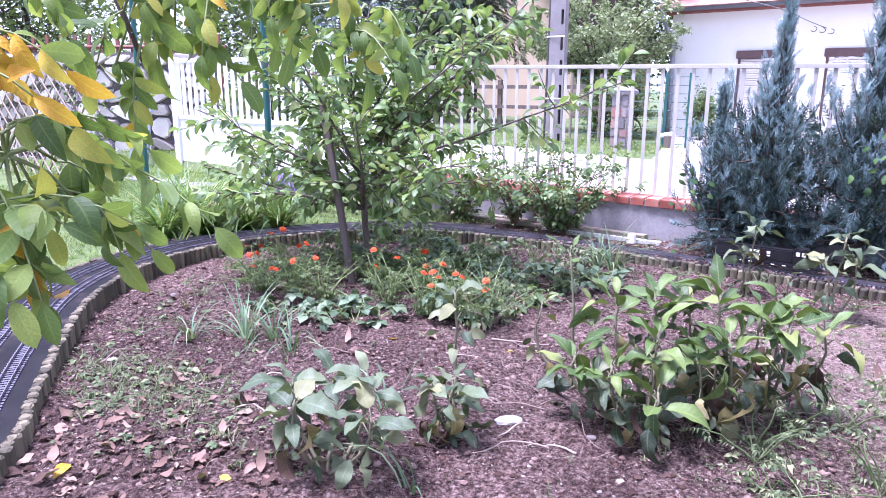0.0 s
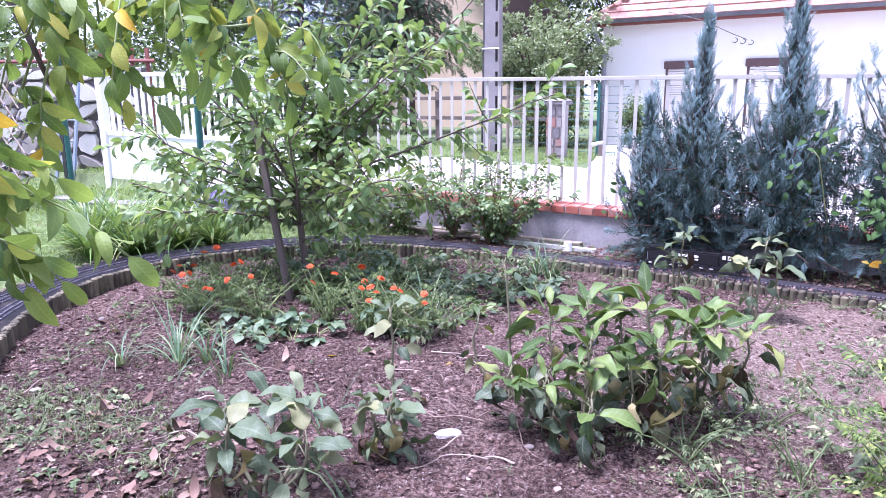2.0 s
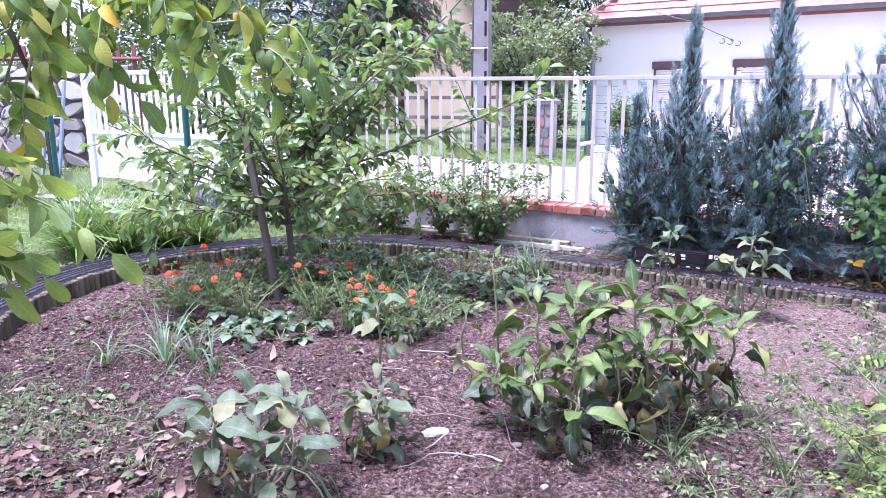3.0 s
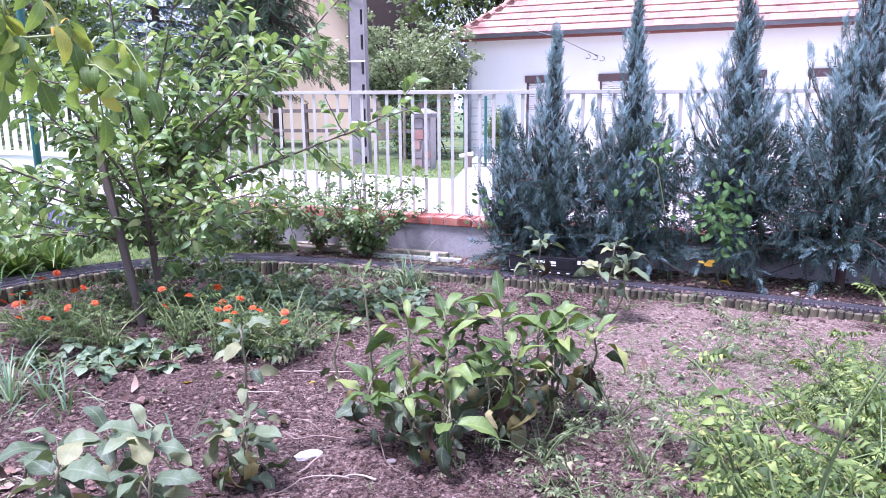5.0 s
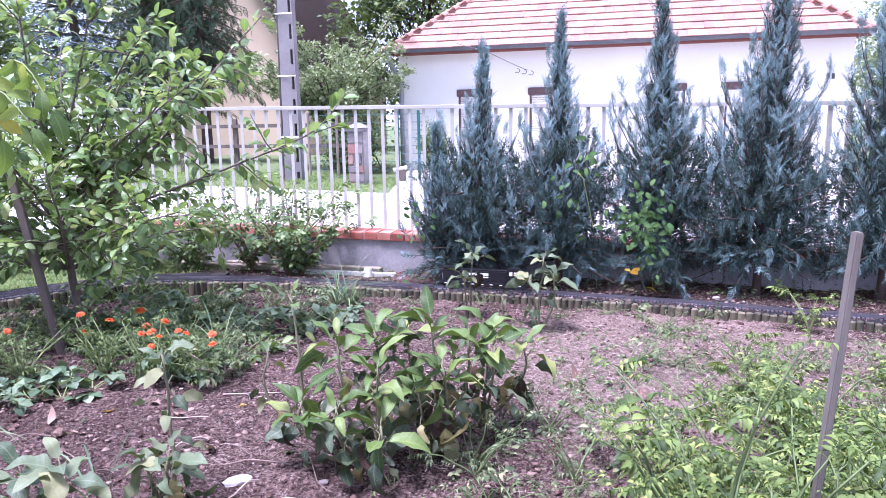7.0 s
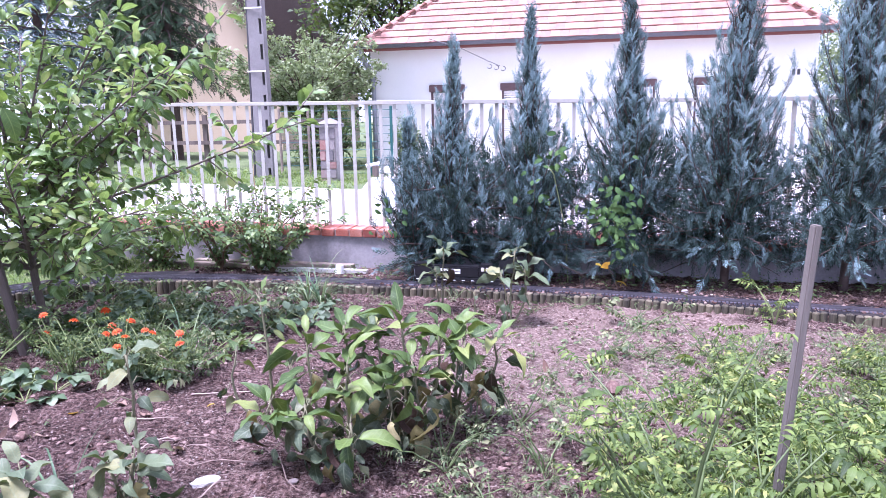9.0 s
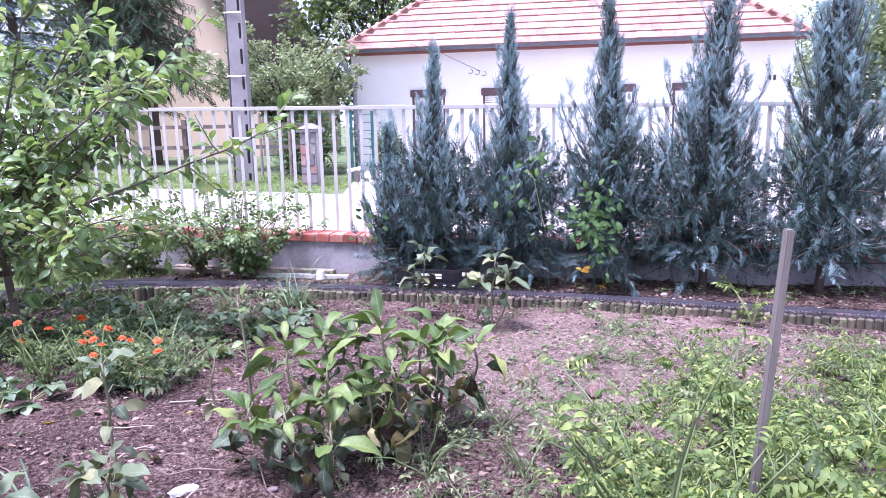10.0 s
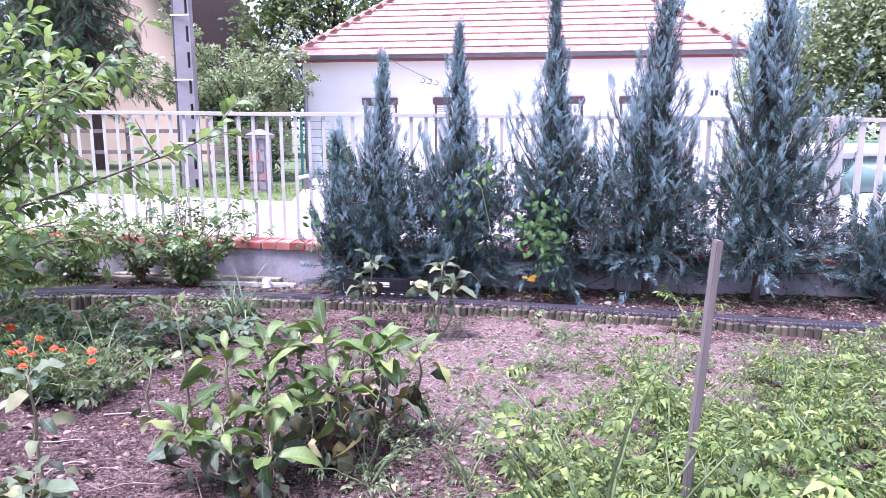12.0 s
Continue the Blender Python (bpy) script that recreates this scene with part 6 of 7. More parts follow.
def fruit_tree(x, y):
    rng = random.Random(511)
    z0 = float(street_z(x)) - 0.1
    thing = empty("fruit_tree", (x, y, z0))
    tagged(thing, "loose pale green fruit tree beside the white house", "tree")
    a, c = Acc(), Acc()
    a.add(tube([(x, y, z0), (x + 0.04, y, z0 + 0.7), (x, y, z0 + 1.3)], [0.1, 0.085, 0.07], 8))
    for k in range(34):
        ang = k * 2.4
        tilt = 0.2 + 0.7 * (k / 34)
        limb = curve_points((x, y, z0 + rng.uniform(0.9, 1.35)), (math.cos(ang) * tilt, math.sin(ang) * tilt, 1.0), rng.uniform(1.6, 3.3) * (1.2 - 0.45 * k / 34), 7, (math.cos(ang) * 0.4, math.sin(ang) * 0.4, rng.uniform(-0.9, 0.3)), rng, 0.5)
        a.add(tube(limb, taper(8, 0.03, 0.006), 5))
        for j in range(11):
            u = 0.22 + 0.78 * j / 10
            i = min(6, int(u * 7))
            p = limb[i].lerp(limb[i + 1], min(1.0, u * 7 - i))
            twig = curve_points(p, (rng.gauss(0, 1), rng.gauss(0, 1), rng.uniform(-0.3, 0.9)), rng.uniform(0.15, 0.5), 3, (0, 0, -0.4), rng, 0.5)
            a.add(tube(twig, taper(4, 0.006, 0.003), 3))
            for _ in range(56):
                w = rng.random() * 3
                q = twig[min(2, int(w))].lerp(twig[min(2, int(w)) + 1], w - min(2, int(w))) + Vector((rng.gauss(0, 0.05), rng.gauss(0, 0.05), rng.gauss(0, 0.05)))
                c.add(DIAMOND, aimed(q, (rng.gauss(0, 1), rng.gauss(0, 1), rng.gauss(-0.4, 0.6)), (rng.gauss(0, 0.6), rng.gauss(0, 0.6), 1), rng.uniform(0.06, 0.11)))
    link("trunk", a.mesh("trunk", ["dark_bark"], True), thing)
    tagged(link("crown", c.mesh("crown", ["pear_leaf"]), thing), kind="stuff")


def spruce(x, y, height, width, mat, seed, label, droop, low=0.12):
    rng = random.Random(seed)
    z0 = float(street_z(x)) - 0.1
    thing = empty("spruce", (x, y, z0))
    tagged(thing, label, "conifer")
    a, c = Acc(), Acc()
    a.add(tube([(x, y, z0), (x + 0.05, y, z0 + height * 0.5), (x, y, z0 + height)], [0.17, 0.1, 0.01], 8))
    tiers = int(height / 0.36)
    for k in range(tiers):
        t = low + (1 - low) * k / tiers
        n = 9
        for j in range(n):
            ang = 6.283 * (j + rng.random() * 0.8) / n
            r = width / 2 * (1 - t) ** 0.8 * rng.uniform(0.75, 1.12) + 0.1
            out = Vector((math.cos(ang), math.sin(ang), 0))
            pts = curve_points((x, y, z0 + t * height), out + Vector((0, 0, 0.15 - droop * 0.3)), r, 6, Vector((0, 0, -droop * 0.6)) + out * 0.2, rng, 0.25)
            a.add(tube(pts, taper(7, 0.03, 0.006), 4))
            m = int(4 + r * 10)
            for i in range(m):
                u = 0.15 + 0.85 * (i + rng.random()) / m
                q = pts[min(5, int(u * 6))].lerp(pts[min(5, int(u * 6)) + 1], u * 6 - min(5, int(u * 6)))
                side = out.cross(Vector((0, 0, 1))) * rng.choice((-1, 1))
                d = out * 0.4 + side * rng.uniform(0.2, 0.9) + Vector((0, 0, -droop * rng.uniform(0.3, 1.5) + 0.1))
                c.add(rng.choice(BROAD), aimed(q, d, (rng.gauss(0, 0.5), rng.gauss(0, 0.5), 1), rng.uniform(0.28, 0.48)))
    link("trunk", a.mesh("trunk", ["dark_bark"], True), thing)
    tagged(link("crown", c.mesh("crown", [mat]), thing), kind="stuff")


spruce(-11.3, 17.2, 9.0, 4.8, "spruce", 501, "dark green spruce with hanging branches behind the street", 0.9, 0.3)
spruce(-12.9, 17.6, 9.5, 5.2, "spruce", 503, "dark green spruce with hanging branches behind the street", 0.8, 0.24)
spruce(-13.4, 14.8, 7.5, 4.2, "blue_spruce", 502, "blue-grey spruce beyond the gate", 0.35, 0.12)
fruit_tree(-6.45, 15.4)
broad_tree(-7.9, 27.0, 9.5, 3.2, 0.6, 90, 110, 0.24, "tree_leaf", 512, "dense dark green tree behind the houses", "distant trees")
broad_tree(-4.0, 31.0, 10.5, 3.5, 1.0, 80, 100, 0.26, "tree_leaf", 513, "dense dark green tree behind the houses", "distant trees")
broad_tree(-17.5, 24.0, 9.0, 4.0, 0.4, 90, 100, 0.26, "tree_leaf", 514, "dense dark green tree behind the houses", "distant trees")
broad_tree(-23.0, 19.0, 8.5, 4.0, 0.3, 90, 100, 0.26, "tree_leaf", 515, "dense dark green tree behind the houses", "distant trees")
broad_tree(-30.0, 13.0, 8.5, 4.5, 0.3, 80, 100, 0.28, "tree_leaf", 519, "dense dark green tree behind the houses", "distant trees")
broad_tree(12.3, 24.0, 9.0, 3.6, 0.8, 170, 170, 0.19, "pear_leaf", 516, "loose green tree with sky between its leaves", "distant trees", 1.15)
broad_tree(16.0, 25.0, 9.5, 3.8, 0.8, 120, 150, 0.22, "pear_leaf", 517, "dark green tree at the end of the street", "distant trees")
broad_tree(9.8, 27.0, 6.2, 2.4, 0.4, 80, 130, 0.16, "pear_leaf", 518, "low green tree beside the white house", "distant trees")
for i, (x, y, h, r) in enumerate([(-11.6, 12.4, 2.5, 1.2), (-13.9, 11.6, 2.6, 1.3), (-16.4, 10.6, 2.6, 1.4), (-19.0, 9.6, 2.6, 1.4)]):
    broad_tree(x, y, h, r, 0.1, 45, 110, 0.11, "tree_leaf", 530 + i, "dark green hedge shrub across the street", "hedge shrubs", 1.2)
for i, (x, y, h, r) in enumerate([(-5.75, 14.2, 1.6, 0.55), (-5.3, 14.6, 1.7, 0.5), (-3.9, 15.3, 1.3, 0.4)]):
    broad_tree(x, y, h, r, 0.05, 30, 100, 0.07, "rose_leaf", 540 + i, "dark ivy-grown shrub behind the pillar", "yard shrubs", 1.2)
for i, (x, y) in enumerate([(8.6, 14.5), (10.6, 14.8), (12.8, 15.2)]):
    broad_tree(x, y, 2.1, 1.2, 0.1, 45, 110, 0.12, "pear_leaf", 550 + i, "grey-green shrub beside the street", "street shrubs", 1.2)

# ---- green net fence at the street's end ----
nf = empty("net_fence", (9.0, 12.5, 0.0))
tagged(nf, "green net fence beyond the parked car", "fence")
for x in np.arange(6.0, 13.1, 1.4):
    part("fence_post", rod((x, 12.5, -0.3), (x, 12.5, 1.25), 0.03), "green_metal", nf)
for z in np.arange(0.0, 1.26, 0.09):
    part("wire", rod((6.0, 12.5, z), (13.0, 12.5, z), 0.012, sides=5), "net", nf)


# ---- parked white car ----
def parked_car():
    x0, y0, z0 = 5.2, 7.4, float(street_z(5.15)) + 0.02
    thing = empty("car", (x0, y0, z0))
    tagged(thing, "white hatchback car parked in the street", "car")
    at = Matrix.Translation((x0, y0, z0)) @ Matrix.Rotation(radians(4), 4, "Z")
    prof = [(-1.95, 0.32), (-1.98, 0.62), (-1.9, 0.76), (-1.35, 0.82), (1.1, 0.8), (1.75, 0.72), (1.95, 0.6), (1.95, 0.3)]
    bm = bmesh.new()
    sides = [[bm.verts.new((px, s * 0.82 * (1 if 0.4 < pz < 0.8 else 0.97), pz)) for px, pz in prof] for s in (-1, 1)]
    n = len(prof)
    for k in range(n):
        bm.faces.new((sides[0][k], sides[0][(k + 1) % n], sides[1][(k + 1) % n], sides[1][k]))
    bm.faces.new(sides[0][::-1])
    bm.faces.new(sides[1])
    bmesh.ops.bevel(bm, geom=list(bm.edges), offset=0.04, segments=3, affect="EDGES")
    part("body", bm, "car_paint", thing, "", True).matrix_basis = at
    bm = bmesh.new()
    cab = [(-1.75, 0.8), (-1.5, 1.2), (0.25, 1.22), (0.95, 0.8)]
    sides = [[bm.verts.new((px, s * (0.76 if pz < 1 else 0.6), pz)) for px, pz in cab] for s in (-1, 1)]
    for k in range(4):
        bm.faces.new((sides[0][k], sides[0][(k + 1) % 4], sides[1][(k + 1) % 4], sides[1][k]))
    bm.faces.new(sides[0][::-1])
    bm.faces.new(sides[1])
    bmesh.ops.bevel(bm, geom=list(bm.edges), offset=0.03, segments=2, affect="EDGES")
    part("cabin_glass", bm, "car_glass", thing, "dark reflecting windows", True).matrix_basis = at
    bm = box(-1.66, 0.34, -0.66, 0.66, 1.14, 1.27, 0.045)
    part("car_roof", bm, "car_paint", thing, "", True).matrix_basis = at
    for px in (-0.55, 0.45):
        bm = bmesh.new()
        wedge(bm, px - 0.04, px + 0.04, px - 0.2 if px > 0 else px - 0.04, px - 0.12 if px > 0 else px + 0.04, 0.8, 1.16, -0.77, -0.62)
        part("door_pillar", bm, "car_paint", thing).matrix_basis = at
    for px in (-1.2, 1.2):
        for s in (-1, 1):
            bm = bmesh.new()
            bmesh.ops.create_cone(bm, cap_ends=True, segments=20, radius1=0.3, radius2=0.3, depth=0.19, matrix=Matrix.Translation((px, s * 0.74, 0.3)) @ Matrix.Rotation(radians(90), 4, "X"))
            w = part("wheel", bm, "rubber", thing)
            w.matrix_basis = at
            bm = bmesh.new()
            bmesh.ops.create_cone(bm, cap_ends=True, segments=16, radius1=0.19, radius2=0.16, depth=0.03, matrix=Matrix.Translation((px, s * 0.845, 0.3)) @ Matrix.Rotation(radians(90), 4, "X"))
            part("rim", bm, "zinc", w).matrix_basis = at


parked_car()

# ---- things beyond the track: posts, ladder, lattice ----
for x, y, h in ((-7.32, 4.05, 2.4), (-4.7, 3.75, 2.3)):
    p = part("green_post", rod((x, y, 0.0), (x + 0.02, y, h), 0.03, 0.03, 12), "green_metal", None)
    tagged(p, "tall dark green round metal post on the lawn", "post", group="green posts")
ladder = empty("ladder", (-8.95, 5.35, 0.1))
tagged(ladder, "blue-grey metal ladder leaning on the stone wall", "ladder")
for x in (-9.66, -9.24):
    part("ladder_rail", box(-0.03, 0.03, -0.015, 0.015, 0, 1.5, 0.004, m=Matrix.Translation((x, 5.2, 0.1)) @ Matrix.Rotation(radians(-10), 4, "X")), "blue_metal", ladder)
for z in (0.35, 0.65, 0.95, 1.25):
    part("rung", rod((-9.66, 5.2 + 0.176 * z, 0.1 + z), (-9.24, 5.2 + 0.176 * z, 0.1 + z), 0.014), "blue_metal", ladder)
slab = part("dark_board", box(-9.2, -9.11, 5.06, 5.1, 0.08, 1.15, 0.004), "black", None)
tagged(slab, "dark narrow board standing beside the ladder", "board")
lattice = empty("lattice", (-8.4, 3.3, 0.1))
tagged(lattice, "white diamond lattice with violet flowers", "trellis")
LA, LB, LZ0, LZ1 = -10.2, -7.35, 0.15, 1.62
for s in (-1, 1):
    c = LA - 1.6
    while c < LB + 1.6:
        za, zb = LZ0, LZ1
        xa, xb = c, c + s * (LZ1 - LZ0)
        pts = [(xa + (xb - xa) * t, za + (zb - za) * t) for t in np.linspace(0, 1, 40)]
        pts = [q for q in pts if LA <= q[0] <= LB]
        if len(pts) > 3:
            (x0, z0_), (x1, z1_) = pts[0], pts[-1]
            v = Vector((x1 - x0, 0, z1_ - z0_))
            m = Matrix.Translation(((x0 + x1) / 2, 3.6 + 0.012 * s + (x0 + x1) * 0.0, (z0_ + z1_) / 2)) @ v.to_track_quat("Z", "Y").to_matrix().to_4x4()
            part("slat", box(-0.009, 0.009, -0.005, 0.005, -v.length / 2, v.length / 2, m=m), "plank", lattice)
        c += 0.24
for x in (LA,):
    part("lattice_post", box(x - 0.03, x + 0.03, 3.62, 3.66, 0.0, 1.66), "shutter", lattice)
rng = random.Random(66)
clematis = empty("clematis", (-7.9, 3.55, 0.1))
tagged(clematis, "clematis with violet flowers climbing the lattice", "vine")
c, fl, st = Acc(), Acc(), Acc()
for k in range(230):
    x, z = rng.gauss(-7.9, 0.4), rng.uniform(0.3, 1.4)
    (fl if rng.random() < 0.4 else c).add(leaf_shape(1.0, 0.6, 3, 0.2, 0.4), aimed((x, 3.56 + rng.gauss(0, 0.05), z), (rng.gauss(0, 1), rng.gauss(0, 1), rng.gauss(0, 1)), (0, -1, 0.3), rng.uniform(0.04, 0.07)))
st.add(tube([(-7.9, 3.55, 0.05), (-7.95, 3.55, 0.7), (-7.8, 3.55, 1.3)], [0.01, 0.007, 0.004], 5))
tagged(link("foliage", c.mesh("foliage", ["rose_leaf"]), clematis), kind="stuff")
tagged(link("petals", fl.mesh("petals", ["purple"]), clematis, None, "faded violet petals"), kind="stuff")
link("stem", st.mesh("stem", ["twig"]), clematis)
top = empty("picket_fence", (-11.0, 6.6, 0.0))
tagged(top, "dark red wooden fence above the stone wall", "fence")
for i in range(22):
    q = WA.lerp(WB, (i + 0.5) / 22) - wnorm * 0.9
    part("picket", box(q.x - 0.05, q.x + 0.05, q.y - 0.01, q.y + 0.01, -0.1, 2.15, 0.003), "dark_red", top)
for z in (1.95,):
    qa, qb = WA - wnorm * 0.87, WB - wnorm * 0.87
    part("fence_rail", rod((qa.x, qa.y, z), (qb.x, qb.y, z), 0.03), "dark_red", top)

# ---- slabs on the lawn, lavender ----
for i in range(7):
    t = i / 6
    x, y = -8.4 + 3.1 * t, 4.2 + 0.55 * t
    r = random.Random(700 + i)
    bm = bmesh.new()
    ring = [(x + 0.26 * math.cos(a) * r.uniform(0.8, 1.15), y + 0.2 * math.sin(a) * r.uniform(0.8, 1.15)) for a in np.linspace(0, 5.5, 8)]
    lo = [bm.verts.new((px, py, 0.02)) for px, py in ring]
    hi = [bm.verts.new((px, py, gz(x, y) + 0.03)) for px, py in ring]
    bm.faces.new(hi)
    for k in range(8):
        bm.faces.new((lo[k], lo[(k + 1) % 8], hi[(k + 1) % 8], hi[k]))
    tagged(part("paving_slab", bm, "concrete", None), "pale irregular stone slab in the lawn", "slab", group="lawn slabs")
for i, (x, y) in enumerate([(-4.95, 4.1), (-5.25, 4.35), (-4.7, 4.25)]):
    r = random.Random(720 + i)
    c = Acc()
    for k in range(170):
        a = r.uniform(0, 6.283)
        l = r.uniform(0.18, 0.34)
        d = Vector((math.cos(a) * r.uniform(0.1, 0.9), math.sin(a) * r.uniform(0.1, 0.9), 1)).normalized()
        p = Vector((x + r.gauss(0, 0.05), y + r.gauss(0, 0.05), gz(x, y)))
        q = p + d * l
        c.add(tube([p, p.lerp(q, 0.5), q], [0.0025, 0.0022, 0.002], 3), None, 0)
        c.add(tube([q, q + d * 0.03, q + d * 0.06], [0.007, 0.008, 0.003], 4), None, 1)
    tagged(link("lavender", c.mesh("lavender", ["onion", "purple"])), "grey-green lavender clump with faded violet spikes", "shrub", group="lavender clumps")

# ---- planks, white cap, pale stone, pipe ----
for i, (x0, y0, x1, y1, z, w, t) in enumerate([(-3.5, 4.97, -1.9, 4.93, 0.065, 0.1, 0.025), (-3.0, 5.04, -1.45, 5.0, 0.065, 0.09, 0.05), (-2.35, 4.86, -1.28, 4.88, 0.06, 0.05, 0.03)]):
    v = Vector((x1 - x0, y1 - y0, 0))
    m = Matrix.Translation(((x0 + x1) / 2, (y0 + y1) / 2, z)) @ Matrix.Rotation(math.atan2(v.y, v.x), 4, "Z")
    p = part("plank", box(-v.length / 2, v.length / 2, -w / 2, w / 2, -t / 2 - 0.006, t / 2, 0.004, m=m), "plank" if i < 2 else "shutter", None)
    tagged(p, "old grey wooden plank lying along the wall" if i < 2 else "pale plastic strip lying beside the planks", "plank", group="planks")
bm = bmesh.new()
bmesh.ops.create_cone(bm, cap_ends=True, segments=14, radius1=0.042, radius2=0.032, depth=0.075, matrix=Matrix.Translation((-1.51, 4.83, 0.085)))
bmesh.ops.bevel(bm, geom=[e for e in bm.edges if all(v.co.z > 0.1 for v in e.verts)], offset=0.006, segments=2, affect="EDGES")
tagged(part("white_cup", bm, "white_paint", None), "small white plastic cup upside down by the wall", "cup")
pp = part("drain_pipe", rod((-3.98, 12.6, 0.42), (-3.72, 12.7, 0.47), 0.04, 0.04, 12), "white_paint", None)
part("pipe_stand", box(-3.85, -3.75, 12.6, 12.72, -0.1, 0.42), "stake", pp)
tagged(pp, "short white pipe end in the yard", "pipe")


# ---- model locomotive on the track ----
def locomotive():
    i = min(range(len(LINE)), key=lambda k: abs(LINE[k][0].x + 0.42) + (9 if LINE[k][0].y < 4 else 0))
    p, n = LINE[i]
    c = p + n * 0.13
    ang = math.atan2(-n.x, n.y)
    at = Matrix.Translation((c.x, c.y, track_z(c.x) + 0.022)) @ Matrix.Rotation(ang, 4, "Z") @ Matrix.Diagonal((1.2, 1.0, 1.12, 1.0))
    thing = empty("model_locomotive", (c.x, c.y, track_z(c.x) + 0.022))
    tagged(thing, "black model diesel locomotive on the garden track", "model train")

    def put(name, bm, mat, parent=thing, label=""):
        ob = part(name, bm, mat, parent, label)
        ob.matrix_basis = at
        return ob

    put("frame", box(-0.29, 0.29, -0.042, 0.042, 0.028, 0.048, 0.004), "black")
    hood = put("long_hood", box(-0.285, 0.14, -0.032, 0.032, 0.048, 0.128, 0.008), "black")
    put("radiator", box(-0.285, -0.17, -0.038, 0.038, 0.128, 0.142, 0.005), "black")
    cab = put("cab", box(0.142, 0.215, -0.04, 0.04, 0.048, 0.145, 0.006), "black")
    put("short_hood", box(0.217, 0.275, -0.03, 0.03, 0.048, 0.1, 0.008), "black")
    for x in (0.155, 0.185):
        put("cab_window", box(x, x + 0.02, -0.0425, -0.0405, 0.1, 0.125), "shutter", cab, "pale cab window")
    put("white_bar", box(-0.12, 0.02, -0.0345, -0.0325, 0.092, 0.108), "white_paint", hood, "plain white bar")
    put("white_bar", box(-0.04, 0.02, -0.0345, -0.0325, 0.076, 0.085), "white_paint", hood, "plain white bar")
    for k in range(9):
        put("step_mark", box(-0.27 + 0.06 * k, -0.25 + 0.06 * k, -0.0445, -0.0425, 0.03, 0.035), "white_paint", hood)
    put("front_light", box(0.2755, 0.28, -0.012, 0.012, 0.078, 0.09), "white_paint", cab)
    for x in (-0.18, 0.18):
        tr = put("bogie", box(x - 0.085, x + 0.085, -0.033, 0.033, 0.008, 0.027, 0.003), "dark_metal")
        for dx in (-0.06, 0.0, 0.06):
            for s in (-1, 1):
                bm = bmesh.new()
                bmesh.ops.create_cone(bm, cap_ends=True, segments=14, radius1=0.016, radius2=0.016, depth=0.006, matrix=Matrix.Translation((x + dx, s * 0.024, 0.016)) @ Matrix.Rotation(radians(90), 4, "X"))
                put("wheel", bm, "dark_metal", tr)
    put("coupler", box(0.29, 0.315, -0.008, 0.008, 0.03, 0.044, 0.002), "zinc")
    for x in (-0.28, 0.283):
        for s in (-0.038, 0.038):
            put("handrail", rod((x, s, 0.048), (x, s, 0.1), 0.0018, sides=5), "zinc")


locomotive()

# ---- litter on the soil ----
DEAD = [leaf_mesh("fallen_leaf", leaf_shape(1.0, lr.uniform(0.4, 0.62), 7, lr.uniform(0.05, 0.5), lr.uniform(-0.9, 0.7), 0.48, 0.3, 0, lr, 0.75), "dead_leaf") for _ in range(6)]
DEADY = leaf_mesh("fallen_leaf", leaf_shape(1.0, 0.55, 4, 0.3, 0.4, 0.48, 0.15, 0, lr), "yellow_leaf")
rng = random.Random(91)


def strewn(n, x0, x1, y0, y1):
    out = []
    while len(out) < n:
        x, y = rng.uniform(x0, x1), rng.uniform(y0, y1)
        if side_of_edge(x, y)[0] < -0.03:
            out.append((x, y))
    return out


for k, (x, y) in enumerate(strewn(150, -2.3, -1.1, 0.25, 1.05) + strewn(55, -3.4, -0.6, 0.7, 2.4) + strewn(40, -0.9, 2.6, 1.4, 4.0)):
    s = 0.025 + 0.075 * rng.random() ** 1.6
    gold = rng.random() < 0.012
    ob = link("fallen_leaf", DEADY if gold else rng.choice(DEAD), None, Matrix.Translation((x, y, gz(x, y) + 0.009)) @ Euler((rng.uniform(-0.35, 0.35), rng.uniform(-0.35, 0.35), rng.uniform(0, 6.28))).to_matrix().to_4x4() @ Matrix.Scale(s, 4))
    tagged(ob, "yellow fallen leaf on the soil" if gold else "dry brown fallen leaf on the soil", "leaf", group="fallen leaves")


def chip(name, x, y, sx, sy, sz, mat, label, seed, group=""):
    r = random.Random(seed)
    bm = bmesh.new()
    bmesh.ops.create_icosphere(bm, subdivisions=2, radius=1)
    for v in bm.verts:
        v.co *= 1 + r.uniform(-0.18, 0.18)
        v.co = Vector((v.co.x * sx, v.co.y * sy, v.co.z * sz))
    me = bpy.data.meshes.new(name)
    bm.to_mesh(me)
    bm.free()
    me.materials.append(M[mat])
    ob = link(name, me, None, Matrix.Translation((x, y, gz(x, y) + sz * 0.5)) @ Matrix.Rotation(r.uniform(0, 6), 4, "Z"))
    tagged(ob, label, "stone", group=group)


chip("flat_stone", -0.77, 1.57, 0.055, 0.032, 0.012, "shutter", "pale flat stone chip on the soil", 1)
chip("stone", -3.32, 1.77, 0.03, 0.02, 0.014, "pebble", "pale pebble on the soil", 2, "pale stones")
chip("stone", -2.65, 1.0, 0.025, 0.016, 0.01, "pebble", "pale pebble on the soil", 3, "pale stones")
chip("stone", -0.45, 1.65, 0.02, 0.014, 0.01, "pebble", "pale pebble on the soil", 4, "pale stones")
chip("stone", 1.25, 4.62, 0.03, 0.022, 0.016, "pebble", "pale pebble beside the track", 5, "pale stones")
chip("clod", -1.35, 1.02, 0.04, 0.035, 0.028, "clod", "dark lump of soil", 6, "soil lumps")
